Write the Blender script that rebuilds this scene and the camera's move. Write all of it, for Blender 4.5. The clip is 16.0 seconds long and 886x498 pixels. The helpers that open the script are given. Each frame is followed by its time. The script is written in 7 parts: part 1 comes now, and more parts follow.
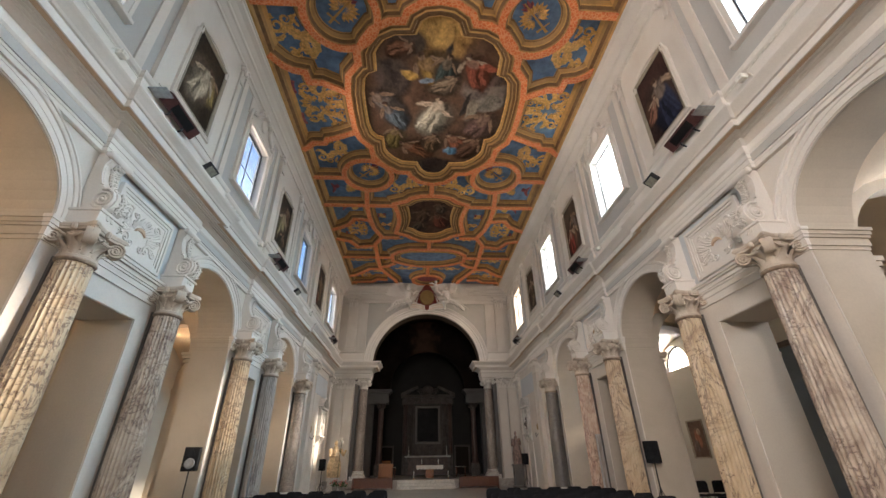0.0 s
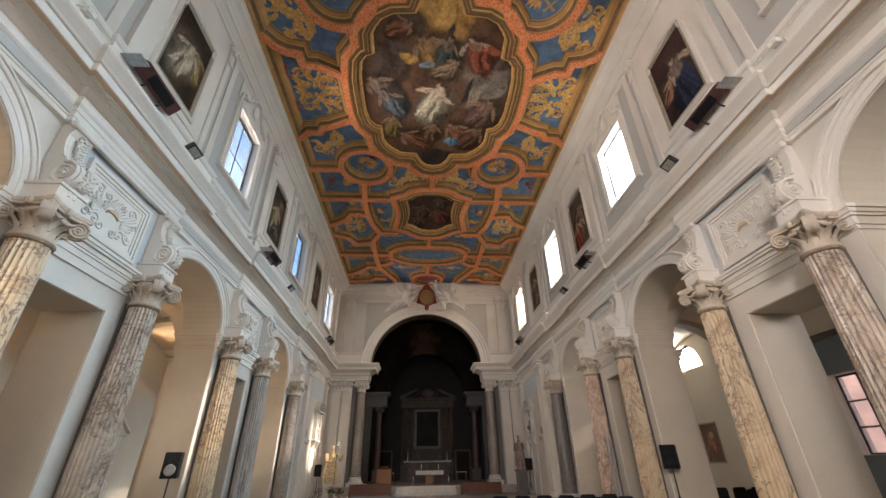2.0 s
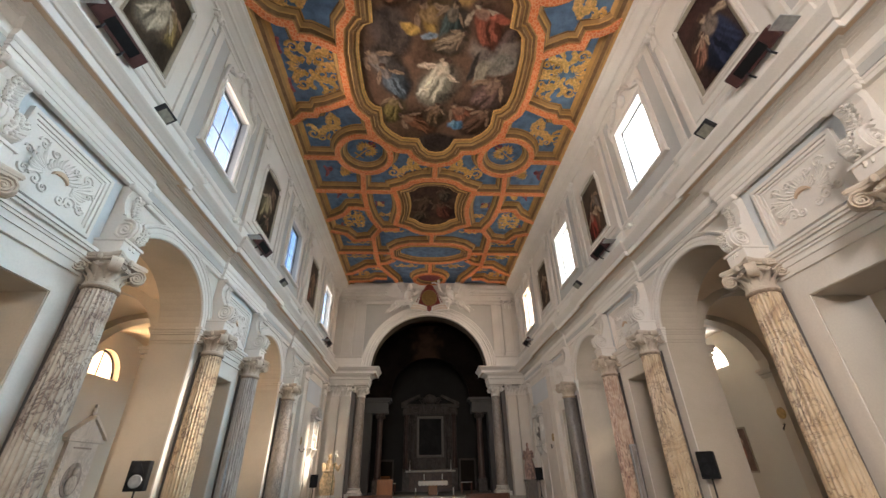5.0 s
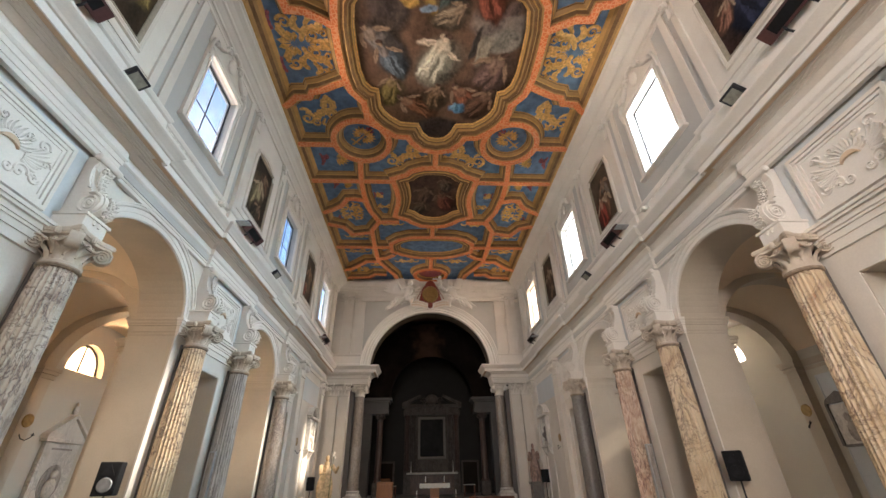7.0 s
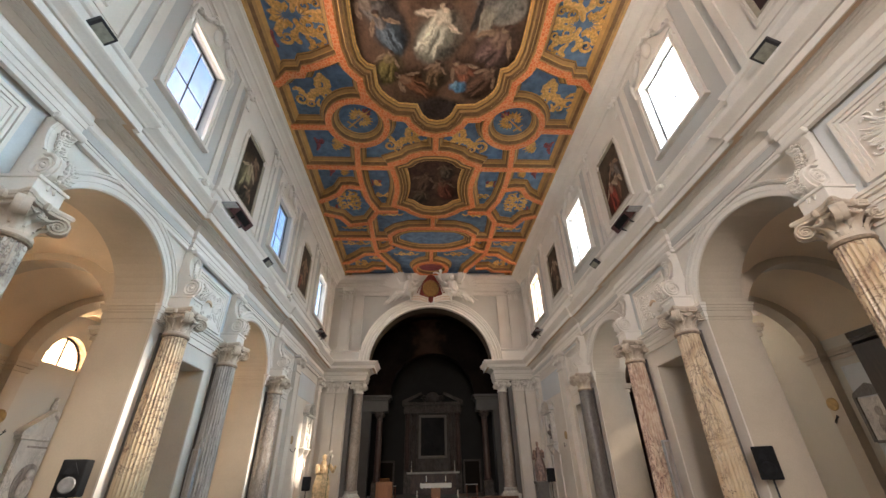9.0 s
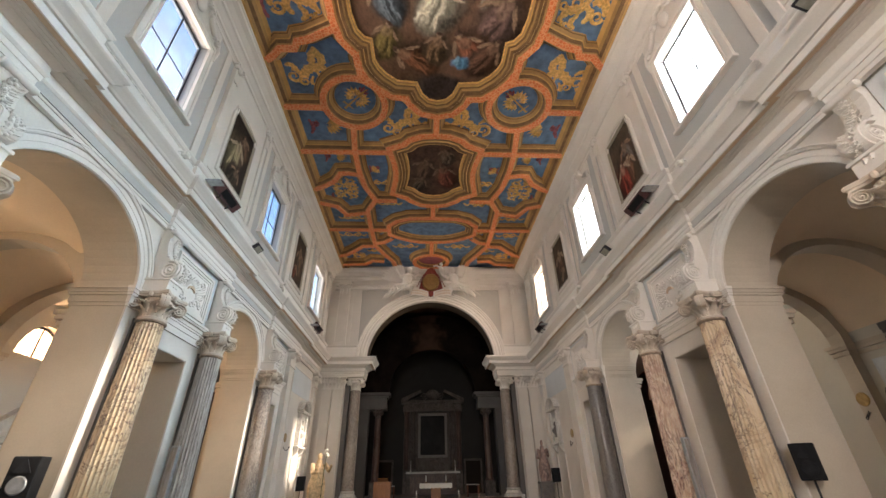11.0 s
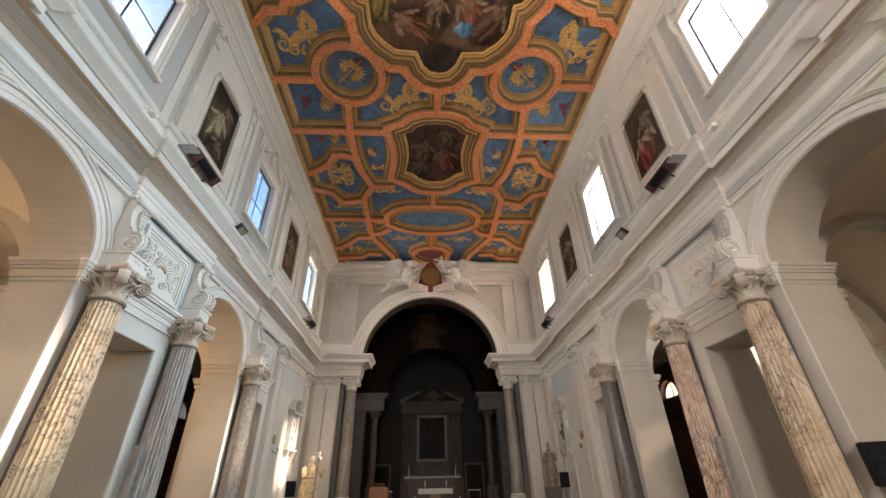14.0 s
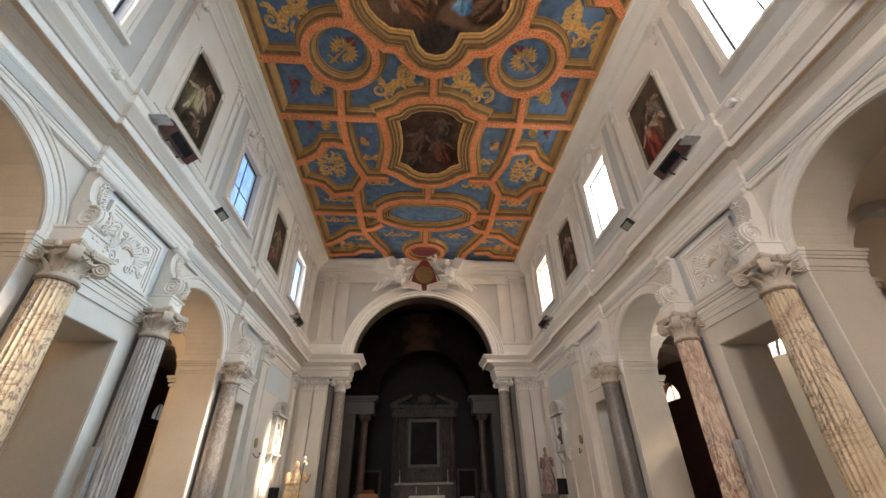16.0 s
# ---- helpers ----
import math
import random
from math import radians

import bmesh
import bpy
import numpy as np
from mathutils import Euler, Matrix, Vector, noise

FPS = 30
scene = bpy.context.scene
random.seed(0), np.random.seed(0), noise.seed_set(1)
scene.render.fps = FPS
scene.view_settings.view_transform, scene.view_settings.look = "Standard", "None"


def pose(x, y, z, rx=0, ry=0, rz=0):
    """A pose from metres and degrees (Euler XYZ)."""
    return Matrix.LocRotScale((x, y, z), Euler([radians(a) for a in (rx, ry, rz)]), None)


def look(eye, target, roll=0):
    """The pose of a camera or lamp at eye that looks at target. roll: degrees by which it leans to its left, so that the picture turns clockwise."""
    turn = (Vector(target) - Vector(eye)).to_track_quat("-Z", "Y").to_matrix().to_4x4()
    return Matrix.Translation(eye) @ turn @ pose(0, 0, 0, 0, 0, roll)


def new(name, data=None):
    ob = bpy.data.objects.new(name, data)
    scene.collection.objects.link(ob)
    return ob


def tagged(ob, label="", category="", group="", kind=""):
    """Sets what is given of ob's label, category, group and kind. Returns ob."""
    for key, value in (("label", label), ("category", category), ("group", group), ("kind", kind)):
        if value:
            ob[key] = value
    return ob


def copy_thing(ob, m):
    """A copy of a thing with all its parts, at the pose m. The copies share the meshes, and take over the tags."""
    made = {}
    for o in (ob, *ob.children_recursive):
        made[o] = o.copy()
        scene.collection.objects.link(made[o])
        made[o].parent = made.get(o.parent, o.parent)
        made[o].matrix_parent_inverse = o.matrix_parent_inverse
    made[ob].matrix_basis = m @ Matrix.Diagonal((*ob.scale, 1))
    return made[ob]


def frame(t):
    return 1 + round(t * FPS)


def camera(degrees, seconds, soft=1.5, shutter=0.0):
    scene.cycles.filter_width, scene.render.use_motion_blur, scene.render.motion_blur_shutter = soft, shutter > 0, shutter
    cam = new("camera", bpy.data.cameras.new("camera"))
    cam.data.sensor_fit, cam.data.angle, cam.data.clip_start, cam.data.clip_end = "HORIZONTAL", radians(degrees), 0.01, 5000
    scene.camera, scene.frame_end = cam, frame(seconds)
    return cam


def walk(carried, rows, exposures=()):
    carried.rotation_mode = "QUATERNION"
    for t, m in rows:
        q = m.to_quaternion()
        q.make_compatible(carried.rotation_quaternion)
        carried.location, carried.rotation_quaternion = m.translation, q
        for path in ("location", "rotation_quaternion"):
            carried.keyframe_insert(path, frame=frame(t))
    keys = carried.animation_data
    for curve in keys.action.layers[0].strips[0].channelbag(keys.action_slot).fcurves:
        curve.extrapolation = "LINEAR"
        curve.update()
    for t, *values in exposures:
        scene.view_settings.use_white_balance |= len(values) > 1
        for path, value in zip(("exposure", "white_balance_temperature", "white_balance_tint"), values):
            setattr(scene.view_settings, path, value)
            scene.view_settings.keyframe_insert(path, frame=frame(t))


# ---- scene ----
cam = camera(95.6, 16.0)
PATH = [
    (0, (-0.437, 0.084, 1.556), (-0.328, 1.849, 2.492), -0.9),
    (0.5, (-0.461, 0.324, 1.579), (-0.351, 2.087, 2.518), -1.0),
    (1, (-0.439, 0.544, 1.566), (-0.33, 2.305, 2.508), -0.9),
    (1.5, (-0.439, 0.781, 1.57), (-0.328, 2.54, 2.516), -0.9),
    (2, (-0.465, 1.025, 1.583), (-0.352, 2.78, 2.535), -1.0),
    (2.5, (-0.481, 1.288, 1.558), (-0.37, 3.038, 2.521), -1.0),
    (3, (-0.501, 1.52, 1.593), (-0.391, 3.266, 2.561), -1.0),
    (5.5, (-0.487, 2.775, 1.595), (-0.385, 4.511, 2.583), -1.1),
    (6, (-0.484, 3.013, 1.592), (-0.384, 4.748, 2.582), -1.1),
    (6.5, (-0.471, 3.275, 1.574), (-0.37, 5.009, 2.565), -1.2),
    (7, (-0.441, 3.534, 1.597), (-0.343, 5.267, 2.589), -1.2),
    (7.5, (-0.434, 3.785, 1.592), (-0.337, 5.518, 2.584), -1.2),
    (8, (-0.429, 4.039, 1.584), (-0.334, 5.773, 2.575), -1.3),
    (8.5, (-0.432, 4.283, 1.597), (-0.336, 6.017, 2.589), -1.3),
    (9, (-0.403, 4.538, 1.58), (-0.308, 6.272, 2.572), -1.3),
    (11.5, (-0.393, 5.822, 1.586), (-0.298, 7.557, 2.577), -1.2),
    (12, (-0.373, 6.066, 1.587), (-0.278, 7.801, 2.577), -1.2),
    (12.5, (-0.397, 6.314, 1.588), (-0.301, 8.048, 2.58), -1.2),
    (13, (-0.395, 6.548, 1.589), (-0.299, 8.281, 2.582), -1.2),
    (13.5, (-0.416, 6.784, 1.601), (-0.32, 8.514, 2.6), -1.2),
    (14, (-0.425, 7.008, 1.594), (-0.325, 8.733, 2.601), -1.2),
    (14.5, (-0.413, 7.244, 1.586), (-0.306, 8.964, 2.6), -1.2),
    (15, (-0.417, 7.483, 1.613), (-0.301, 9.2, 2.633), -1.2),
    (15.5, (-0.395, 7.714, 1.599), (-0.273, 9.427, 2.624), -1.2),
    (16, (-0.415, 7.973, 1.593), (-0.285, 9.683, 2.621), -1.1),
]
walk(cam, [(t, look(eye, target, roll)) for t, eye, target, roll in PATH],
     exposures=[(0.0, 2.11, 6400, 14), (3.0, 2.25, 6450, 14), (6.0, 2.38, 6500, 14), (12.0, 2.48, 6500, 14), (16.0, 2.56, 6500, 14)])

# ---- light ----
world = bpy.data.worlds.new("sky")
scene.world = world
world.use_nodes = True
wn = world.node_tree.nodes
sky = wn.new("ShaderNodeTexSky")
sky.sky_type, sky.sun_disc = "NISHITA", False
SUN_EL, SUN_DIR = radians(31.5), Vector((-0.99, 0.085, 0)).normalized()  # the way the light travels over the ground
sky.sun_elevation, sky.sun_rotation = SUN_EL, math.atan2(-SUN_DIR.x, -SUN_DIR.y)
world.node_tree.links.new(sky.outputs[0], wn["Background"].inputs[0])
wn["Background"].inputs[1].default_value = 0.12
sun = new("sun", bpy.data.lights.new("sun", "SUN"))
sun.data.energy, sun.data.angle, sun.data.color = 2.4, radians(3.5), (1.0, 0.86, 0.68)
sun.matrix_world = look((0, 0, 0), (SUN_DIR.x * math.cos(SUN_EL), SUN_DIR.y * math.cos(SUN_EL), -math.sin(SUN_EL)))


def sky_lamp(at, toward, w, h, power, col, spread=180):
    """An area lamp at an opening, for daylight and added fill."""
    la = new("daylight_and_fill", bpy.data.lights.new("daylight_and_fill", "AREA"))
    la.data.shape, la.data.size, la.data.size_y, la.data.energy, la.data.color = "RECTANGLE", w, h, power, col
    la.data.spread = radians(spread)  # narrowed to keep the beam off the presbytery and ceiling
    la.matrix_world = look(at, toward)
    return la


# plan: pairs of columns, arches between them, windows over the arches
PAIRS = [0.65, 8.4, 16.15, 23.9]
ARCHES = [-3.225, 4.525, 12.275, 20.025]
WINDOWS = [4.525, 12.3, 20.05, 27.8]
END = 31.5
CX = 0.1
for wy in WINDOWS:
    if wy < 27:
        sky_lamp((-10.2, wy, 9.8), (5.5, wy, 14.2), 3.0, 2.2, (85, 58, 10)[WINDOWS.index(wy)], (1.0, 0.85, 0.70), 75)  # added fill that brightens the right side of the ceiling
    else:
        # added warm fill in place of bounce onto the end bay
        sky_lamp((-8.7, wy, 11.4), (4.5, 29.5, 5.5), 3.0, 2.2, 75, (1.0, 0.90, 0.78))
    if wy < 27:
        sky_lamp((8.7, wy, 13.2), (-3, wy, 5.5), 3.4, 4.4, 345 if wy < 16 else 270, (0.54, 0.83, 1.0), 125)
    else:  # by the end wall, tinted warm and aimed as fill for it
        sky_lamp((8.7, wy, 13.2), (-1.5, 31.0, 9.0), 3.4, 4.4, 200, (1.0, 0.87, 0.70), 125)
# the half-round aisle windows
CHAP = {-1: (30.45, 4.78, 0.88), 1: (29.25, 5.38, 0.88)}  # the chapels' windows: place, sill and rise
LUN = {-1: (-0.65, 0.93, 5.22, 1.06), 1: (0.9, 1.2, 5.65, 1.2)}  # shift, half width, sill and rise on each side
for wy in (4.525, 20.025):
    sky_lamp((-13.65, wy - 0.65, 5.7), (0, wy, 7.6), 2.0, 1.3, 135, (1.0, 0.74, 0.46))
    sky_lamp((13.65, wy + 0.9, 6.2), (0, wy, 6.0), 2.4, 1.4, 160, (0.82, 0.92, 1.0))
sky_lamp((-13.65, 11.625, 5.7), (0, 12.275, 7.6), 2.0, 1.3, 78, (1.0, 0.74, 0.46))
# the unseen front behind the camera: an inferred open door, two added fill windows
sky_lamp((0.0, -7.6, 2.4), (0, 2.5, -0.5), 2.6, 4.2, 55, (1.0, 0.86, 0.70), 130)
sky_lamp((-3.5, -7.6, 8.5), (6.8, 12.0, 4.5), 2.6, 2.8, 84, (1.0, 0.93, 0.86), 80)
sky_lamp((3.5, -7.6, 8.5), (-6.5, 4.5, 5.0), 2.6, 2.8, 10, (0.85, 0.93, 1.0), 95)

# ---- materials ----


def node_mat(name):
    m = bpy.data.materials.new(name)
    m.use_nodes = True
    nt = m.node_tree
    return m, nt.nodes, nt.links, nt.nodes["Principled BSDF"]


def coords(n, l, scale=(1, 1, 1), kind="Object"):
    tc, mp = n.new("ShaderNodeTexCoord"), n.new("ShaderNodeMapping")
    mp.inputs["Scale"].default_value = scale
    l.new(tc.outputs[kind], mp.inputs[0])
    return mp.outputs[0]


def noise_node(n, l, vec, scale, detail=4, rough=0.55, dist=0.0):
    t = n.new("ShaderNodeTexNoise")
    t.inputs["Scale"].default_value, t.inputs["Detail"].default_value = scale, detail
    t.inputs["Roughness"].default_value, t.inputs["Distortion"].default_value = rough, dist
    l.new(vec, t.inputs["Vector"])
    return t.outputs[0]


def ramp(n, l, fac, stops):
    r = n.new("ShaderNodeValToRGB")
    e = r.color_ramp.elements
    while len(e) < len(stops):
        e.new(0.5)
    for el, (p, c) in zip(e, stops):
        el.position, el.color = p, (*c[:3], 1) if len(c) >= 3 else (c[0], c[0], c[0], 1)
    l.new(fac, r.inputs[0])
    return r.outputs[0]


def mix(n, l, fac, a, b, how="MIX"):
    m = n.new("ShaderNodeMix")
    m.data_type, m.blend_type = "RGBA", how
    for sock, v in ((m.inputs[0], fac), (m.inputs[6], a), (m.inputs[7], b)):
        if isinstance(v, (int, float)):
            sock.default_value = v
        elif isinstance(v, tuple):
            sock.default_value = (*v[:3], 1)
        else:
            l.new(v, sock)
    return m.outputs[2]


def bump(n, l, p, height, strength, dist=0.02):
    b = n.new("ShaderNodeBump")
    b.inputs["Strength"].default_value, b.inputs["Distance"].default_value = strength, dist
    l.new(height, b.inputs["Height"])
    l.new(b.outputs[0], p.inputs["Normal"])


def plaster(name, col, dirt, rough=0.75, big=0.6, amount=0.5):
    """Painted plaster with faint stains and trowel marks."""
    m, n, l, p = node_mat(name)
    v = coords(n, l)
    stain = ramp(n, l, noise_node(n, l, v, big, 6, 0.6, 0.4), [(0.38, (0,)), (0.72, (1,))])
    fine = noise_node(n, l, v, 26, 5, 0.6)
    mul = n.new("ShaderNodeMath")
    mul.operation = "MULTIPLY"
    mul.inputs[1].default_value = amount
    l.new(stain, mul.inputs[0])
    c = mix(n, l, mul.outputs[0], col, dirt)
    c = mix(n, l, 0.1, c, ramp(n, l, fine, [(0.3, (0.25,)), (0.7, (1.0,))]), "MULTIPLY")
    l.new(c, p.inputs["Base Color"])
    p.inputs["Roughness"].default_value = rough
    bump(n, l, p, fine, 0.12, 0.01)
    return m


def marble(name, stops, vein, scale=2.2, rough=0.32, vein_scale=3.0, stretch=(1, 1, 0.5), vein_at=0.055):
    """Veined column marble."""
    m, n, l, p = node_mat(name)
    v = coords(n, l, stretch)
    body = ramp(n, l, noise_node(n, l, v, scale, 7, 0.62, 1.2), stops)
    w = noise_node(n, l, v, vein_scale, 9, 0.68, 2.2)
    sub = n.new("ShaderNodeMath")
    sub.operation = "SUBTRACT"
    sub.inputs[1].default_value = 0.5
    ab = n.new("ShaderNodeMath")
    ab.operation = "ABSOLUTE"
    l.new(w, sub.inputs[0])
    l.new(sub.outputs[0], ab.inputs[0])
    mask = ramp(n, l, ab.outputs[0], [(0.0, (1,)), (vein_at, (0,))])
    gate = ramp(n, l, noise_node(n, l, v, 1.1, 3), [(0.36, (0,)), (0.5, (1,))])
    c = mix(n, l, mix(n, l, 1.0, mask, gate, "MULTIPLY"), body, vein)
    l.new(c, p.inputs["Base Color"])
    grain = noise_node(n, l, v, 40, 4)
    l.new(ramp(n, l, grain, [(0.2, (rough - 0.08,)), (0.8, (rough + 0.2,))]), p.inputs["Roughness"])
    bump(n, l, p, w, 0.15, 0.01)
    return m


def plain(name, col, rough=0.5, metal=0.0, var=0.15, scale=9.0, bump_by=0.05):
    m, n, l, p = node_mat(name)
    v = coords(n, l)
    f = noise_node(n, l, v, scale, 5)
    dark = tuple(c * (1 - 2 * var) for c in col)
    light = tuple(min(1, c * (1 + var)) for c in col)
    l.new(ramp(n, l, f, [(0.3, dark), (0.7, light)]), p.inputs["Base Color"])
    p.inputs["Roughness"].default_value, p.inputs["Metallic"].default_value = rough, metal
    bump(n, l, p, noise_node(n, l, v, scale * 6, 3), bump_by, 0.01)
    return m


def wood(name, col, rough=0.4):
    m, n, l, p = node_mat(name)
    v = coords(n, l, (9, 9, 0.8))
    g = noise_node(n, l, v, 2.0, 7, 0.65, 1.0)
    l.new(ramp(n, l, g, [(0.3, tuple(c * 0.55 for c in col)), (0.7, col)]), p.inputs["Base Color"])
    p.inputs["Roughness"].default_value = rough
    bump(n, l, p, g, 0.1, 0.01)
    return m


WHITE = plaster("white_stucco", (0.80, 0.75, 0.69), (0.62, 0.58, 0.52), amount=0.35)
WALLP = plaster("nave_wall_paint", (0.75, 0.70, 0.635), (0.58, 0.51, 0.44), amount=0.5)
GREYP = plaster("grey_field_paint", (0.63, 0.655, 0.67), (0.52, 0.54, 0.54), amount=0.45)
TAUPE = plaster("soffit_paint", (0.66, 0.485, 0.335), (0.56, 0.42, 0.30), amount=0.4)
CREAM = plaster("aisle_cream_paint", (0.57, 0.49, 0.39), (0.43, 0.365, 0.28), amount=0.7)
CREAM2 = plaster("aisle_vault_paint", (0.78, 0.63, 0.46), (0.66, 0.52, 0.37), amount=0.5)
# Copy of the arch cream, greyed to carry the jambs' cooler light.
JAMBP = plaster("greyed_cream_jamb", (0.53, 0.465, 0.38), (0.43, 0.375, 0.31), amount=0.5)
AISLEG = plaster("aisle_grey_paint", (0.60, 0.56, 0.48), (0.50, 0.47, 0.41), amount=0.4)
DARKP = plaster("dark_strip_grey", (0.10, 0.09, 0.085), (0.16, 0.14, 0.12), rough=0.5, amount=0.6)
GOLDM = marble("giallo_marble", [(0.28, (0.34, 0.21, 0.14)), (0.42, (0.54, 0.40, 0.25)), (0.6, (0.64, 0.51, 0.35)), (0.8, (0.50, 0.36, 0.23))], (0.13, 0.075, 0.06), scale=1.3, vein_scale=1.3, stretch=(1, 1, 0.85), vein_at=0.026)
PAVO = marble("pavonazzetto_marble", [(0.3, (0.27, 0.19, 0.145)), (0.45, (0.44, 0.35, 0.275)), (0.62, (0.62, 0.53, 0.43)), (0.85, (0.47, 0.37, 0.29))], (0.13, 0.085, 0.075), scale=1.5, vein_scale=1.7, stretch=(1, 1, 0.7), vein_at=0.03)
GREYM = marble("grey_marble", [(0.28, (0.22, 0.19, 0.17)), (0.5, (0.38, 0.345, 0.315)), (0.72, (0.52, 0.48, 0.44))], (0.16, 0.13, 0.12), scale=4.0, vein_scale=2.4, stretch=(1, 1, 0.16), vein_at=0.03)
REDM = marble("red_breccia_marble", [(0.25, (0.20, 0.10, 0.08)), (0.42, (0.50, 0.33, 0.24)), (0.6, (0.68, 0.55, 0.42)), (0.8, (0.40, 0.24, 0.18))], (0.12, 0.05, 0.05), scale=4.2, vein_at=0.04, stretch=(1, 1, 0.45))
GRANITE = marble("grey_granite", [(0.3, (0.10, 0.088, 0.08)), (0.5, (0.165, 0.148, 0.135)), (0.7, (0.21, 0.19, 0.175))], (0.12, 0.11, 0.1), scale=14, vein_scale=9, rough=0.25)
GRANITE2 = marble("brown_granite", [(0.3, (0.20, 0.165, 0.14)), (0.5, (0.33, 0.28, 0.24)), (0.7, (0.42, 0.37, 0.32))], (0.14, 0.11, 0.1), scale=10, vein_scale=6, rough=0.25)
CAPST = plaster("old_beige_stone", (0.62, 0.53, 0.43), (0.42, 0.34, 0.27), amount=0.6, big=2.5)
STONEW = marble("white_marble", [(0.3, (0.60, 0.57, 0.52)), (0.7, (0.76, 0.73, 0.68))], (0.45, 0.43, 0.4), rough=0.4)
OLIVE = plain("old_gilt_moulding", (0.40, 0.22, 0.07), 0.5, 0.1, 0.1, 3)
GILT = plain("gilt_ornament", (0.78, 0.45, 0.14), 0.45, 0.1, 0.22, 10)
BLUE = plain("blue_coffer_paint", (0.13, 0.22, 0.365), 0.7, 0, 0.2, 3)
BLACK = plain("black_plastic", (0.01, 0.01, 0.011), 0.8)
DRED = plain("dark_red_enamel", (0.085, 0.03, 0.028), 0.45)
STEEL = plain("grey_metal", (0.42, 0.43, 0.44), 0.4, 0.6)
IRON = plain("dark_iron", (0.03, 0.03, 0.035), 0.55, 0.4)
BRONZE = plain("bronze", (0.40, 0.26, 0.10), 0.4, 0.6)
WOODO = wood("orange_wood", (0.42, 0.16, 0.045))
WOODR = wood("red_brown_wood", (0.22, 0.075, 0.035))
FRAMEW = wood("gilt_grey_frame", (0.42, 0.36, 0.27))
CLOTH = plain("white_linen", (0.80, 0.78, 0.73), 0.85, 0, 0.05)
FABRIC = plain("black_fabric", (0.02, 0.02, 0.022), 0.9)
REDSH = plain("red_shield_paint", (0.30, 0.06, 0.04), 0.5)
WAX = plain("white_wax", (0.85, 0.82, 0.74), 0.5)
LENSG = plain("lamp_glass", (0.30, 0.29, 0.24), 0.12)
LEAF = plain("green_leaf", (0.05, 0.10, 0.03), 0.6, 0, 0.3)
CRIMSON = plain("crimson_ribbon_paint", (0.34, 0.09, 0.11), 0.6, 0, 0.25)
UPPERP = plaster("clerestory_paint", (0.52, 0.505, 0.48), (0.45, 0.43, 0.40), amount=0.45)
GREY2 = plaster("grey_spandrel_paint", (0.55, 0.52, 0.475), (0.46, 0.43, 0.39), amount=0.5)
COLLAR = plain("brown_collar_stone", (0.33, 0.25, 0.18), 0.55, 0, 0.25)
PINK = plain("flower_pink", (0.65, 0.25, 0.22), 0.7, 0, 0.3)


def rib_mat():
    """Orange-red ceiling bands with a small pale scale ornament."""
    m, n, l, p = node_mat("orange_rib_paint")
    v = coords(n, l)
    vo = n.new("ShaderNodeTexVoronoi")
    vo.feature = "DISTANCE_TO_EDGE"
    vo.inputs["Scale"].default_value = 8.5
    l.new(v, vo.inputs["Vector"])
    mask = ramp(n, l, vo.outputs[0], [(0.07, (1,)), (0.13, (0,))])
    base = ramp(n, l, noise_node(n, l, v, 4, 5), [(0.3, (0.60, 0.135, 0.032)), (0.7, (0.74, 0.20, 0.05))])
    mul = n.new("ShaderNodeMath")
    mul.operation = "MULTIPLY"
    mul.inputs[1].default_value = 0.55
    l.new(mask, mul.inputs[0])
    l.new(mix(n, l, mul.outputs[0], base, (0.82, 0.43, 0.22)), p.inputs["Base Color"])
    p.inputs["Roughness"].default_value = 0.6
    bump(n, l, p, vo.outputs[0], 0.3, 0.015)
    return m


RIB = rib_mat()


def matt(m, level=0.08):
    """Take the gloss off cloth, black plastic, oil paint or shade-darkened colours."""
    m.node_tree.nodes["Principled BSDF"].inputs["Specular IOR Level"].default_value = level
    return m


matt(BLACK, 0.2), matt(FABRIC)


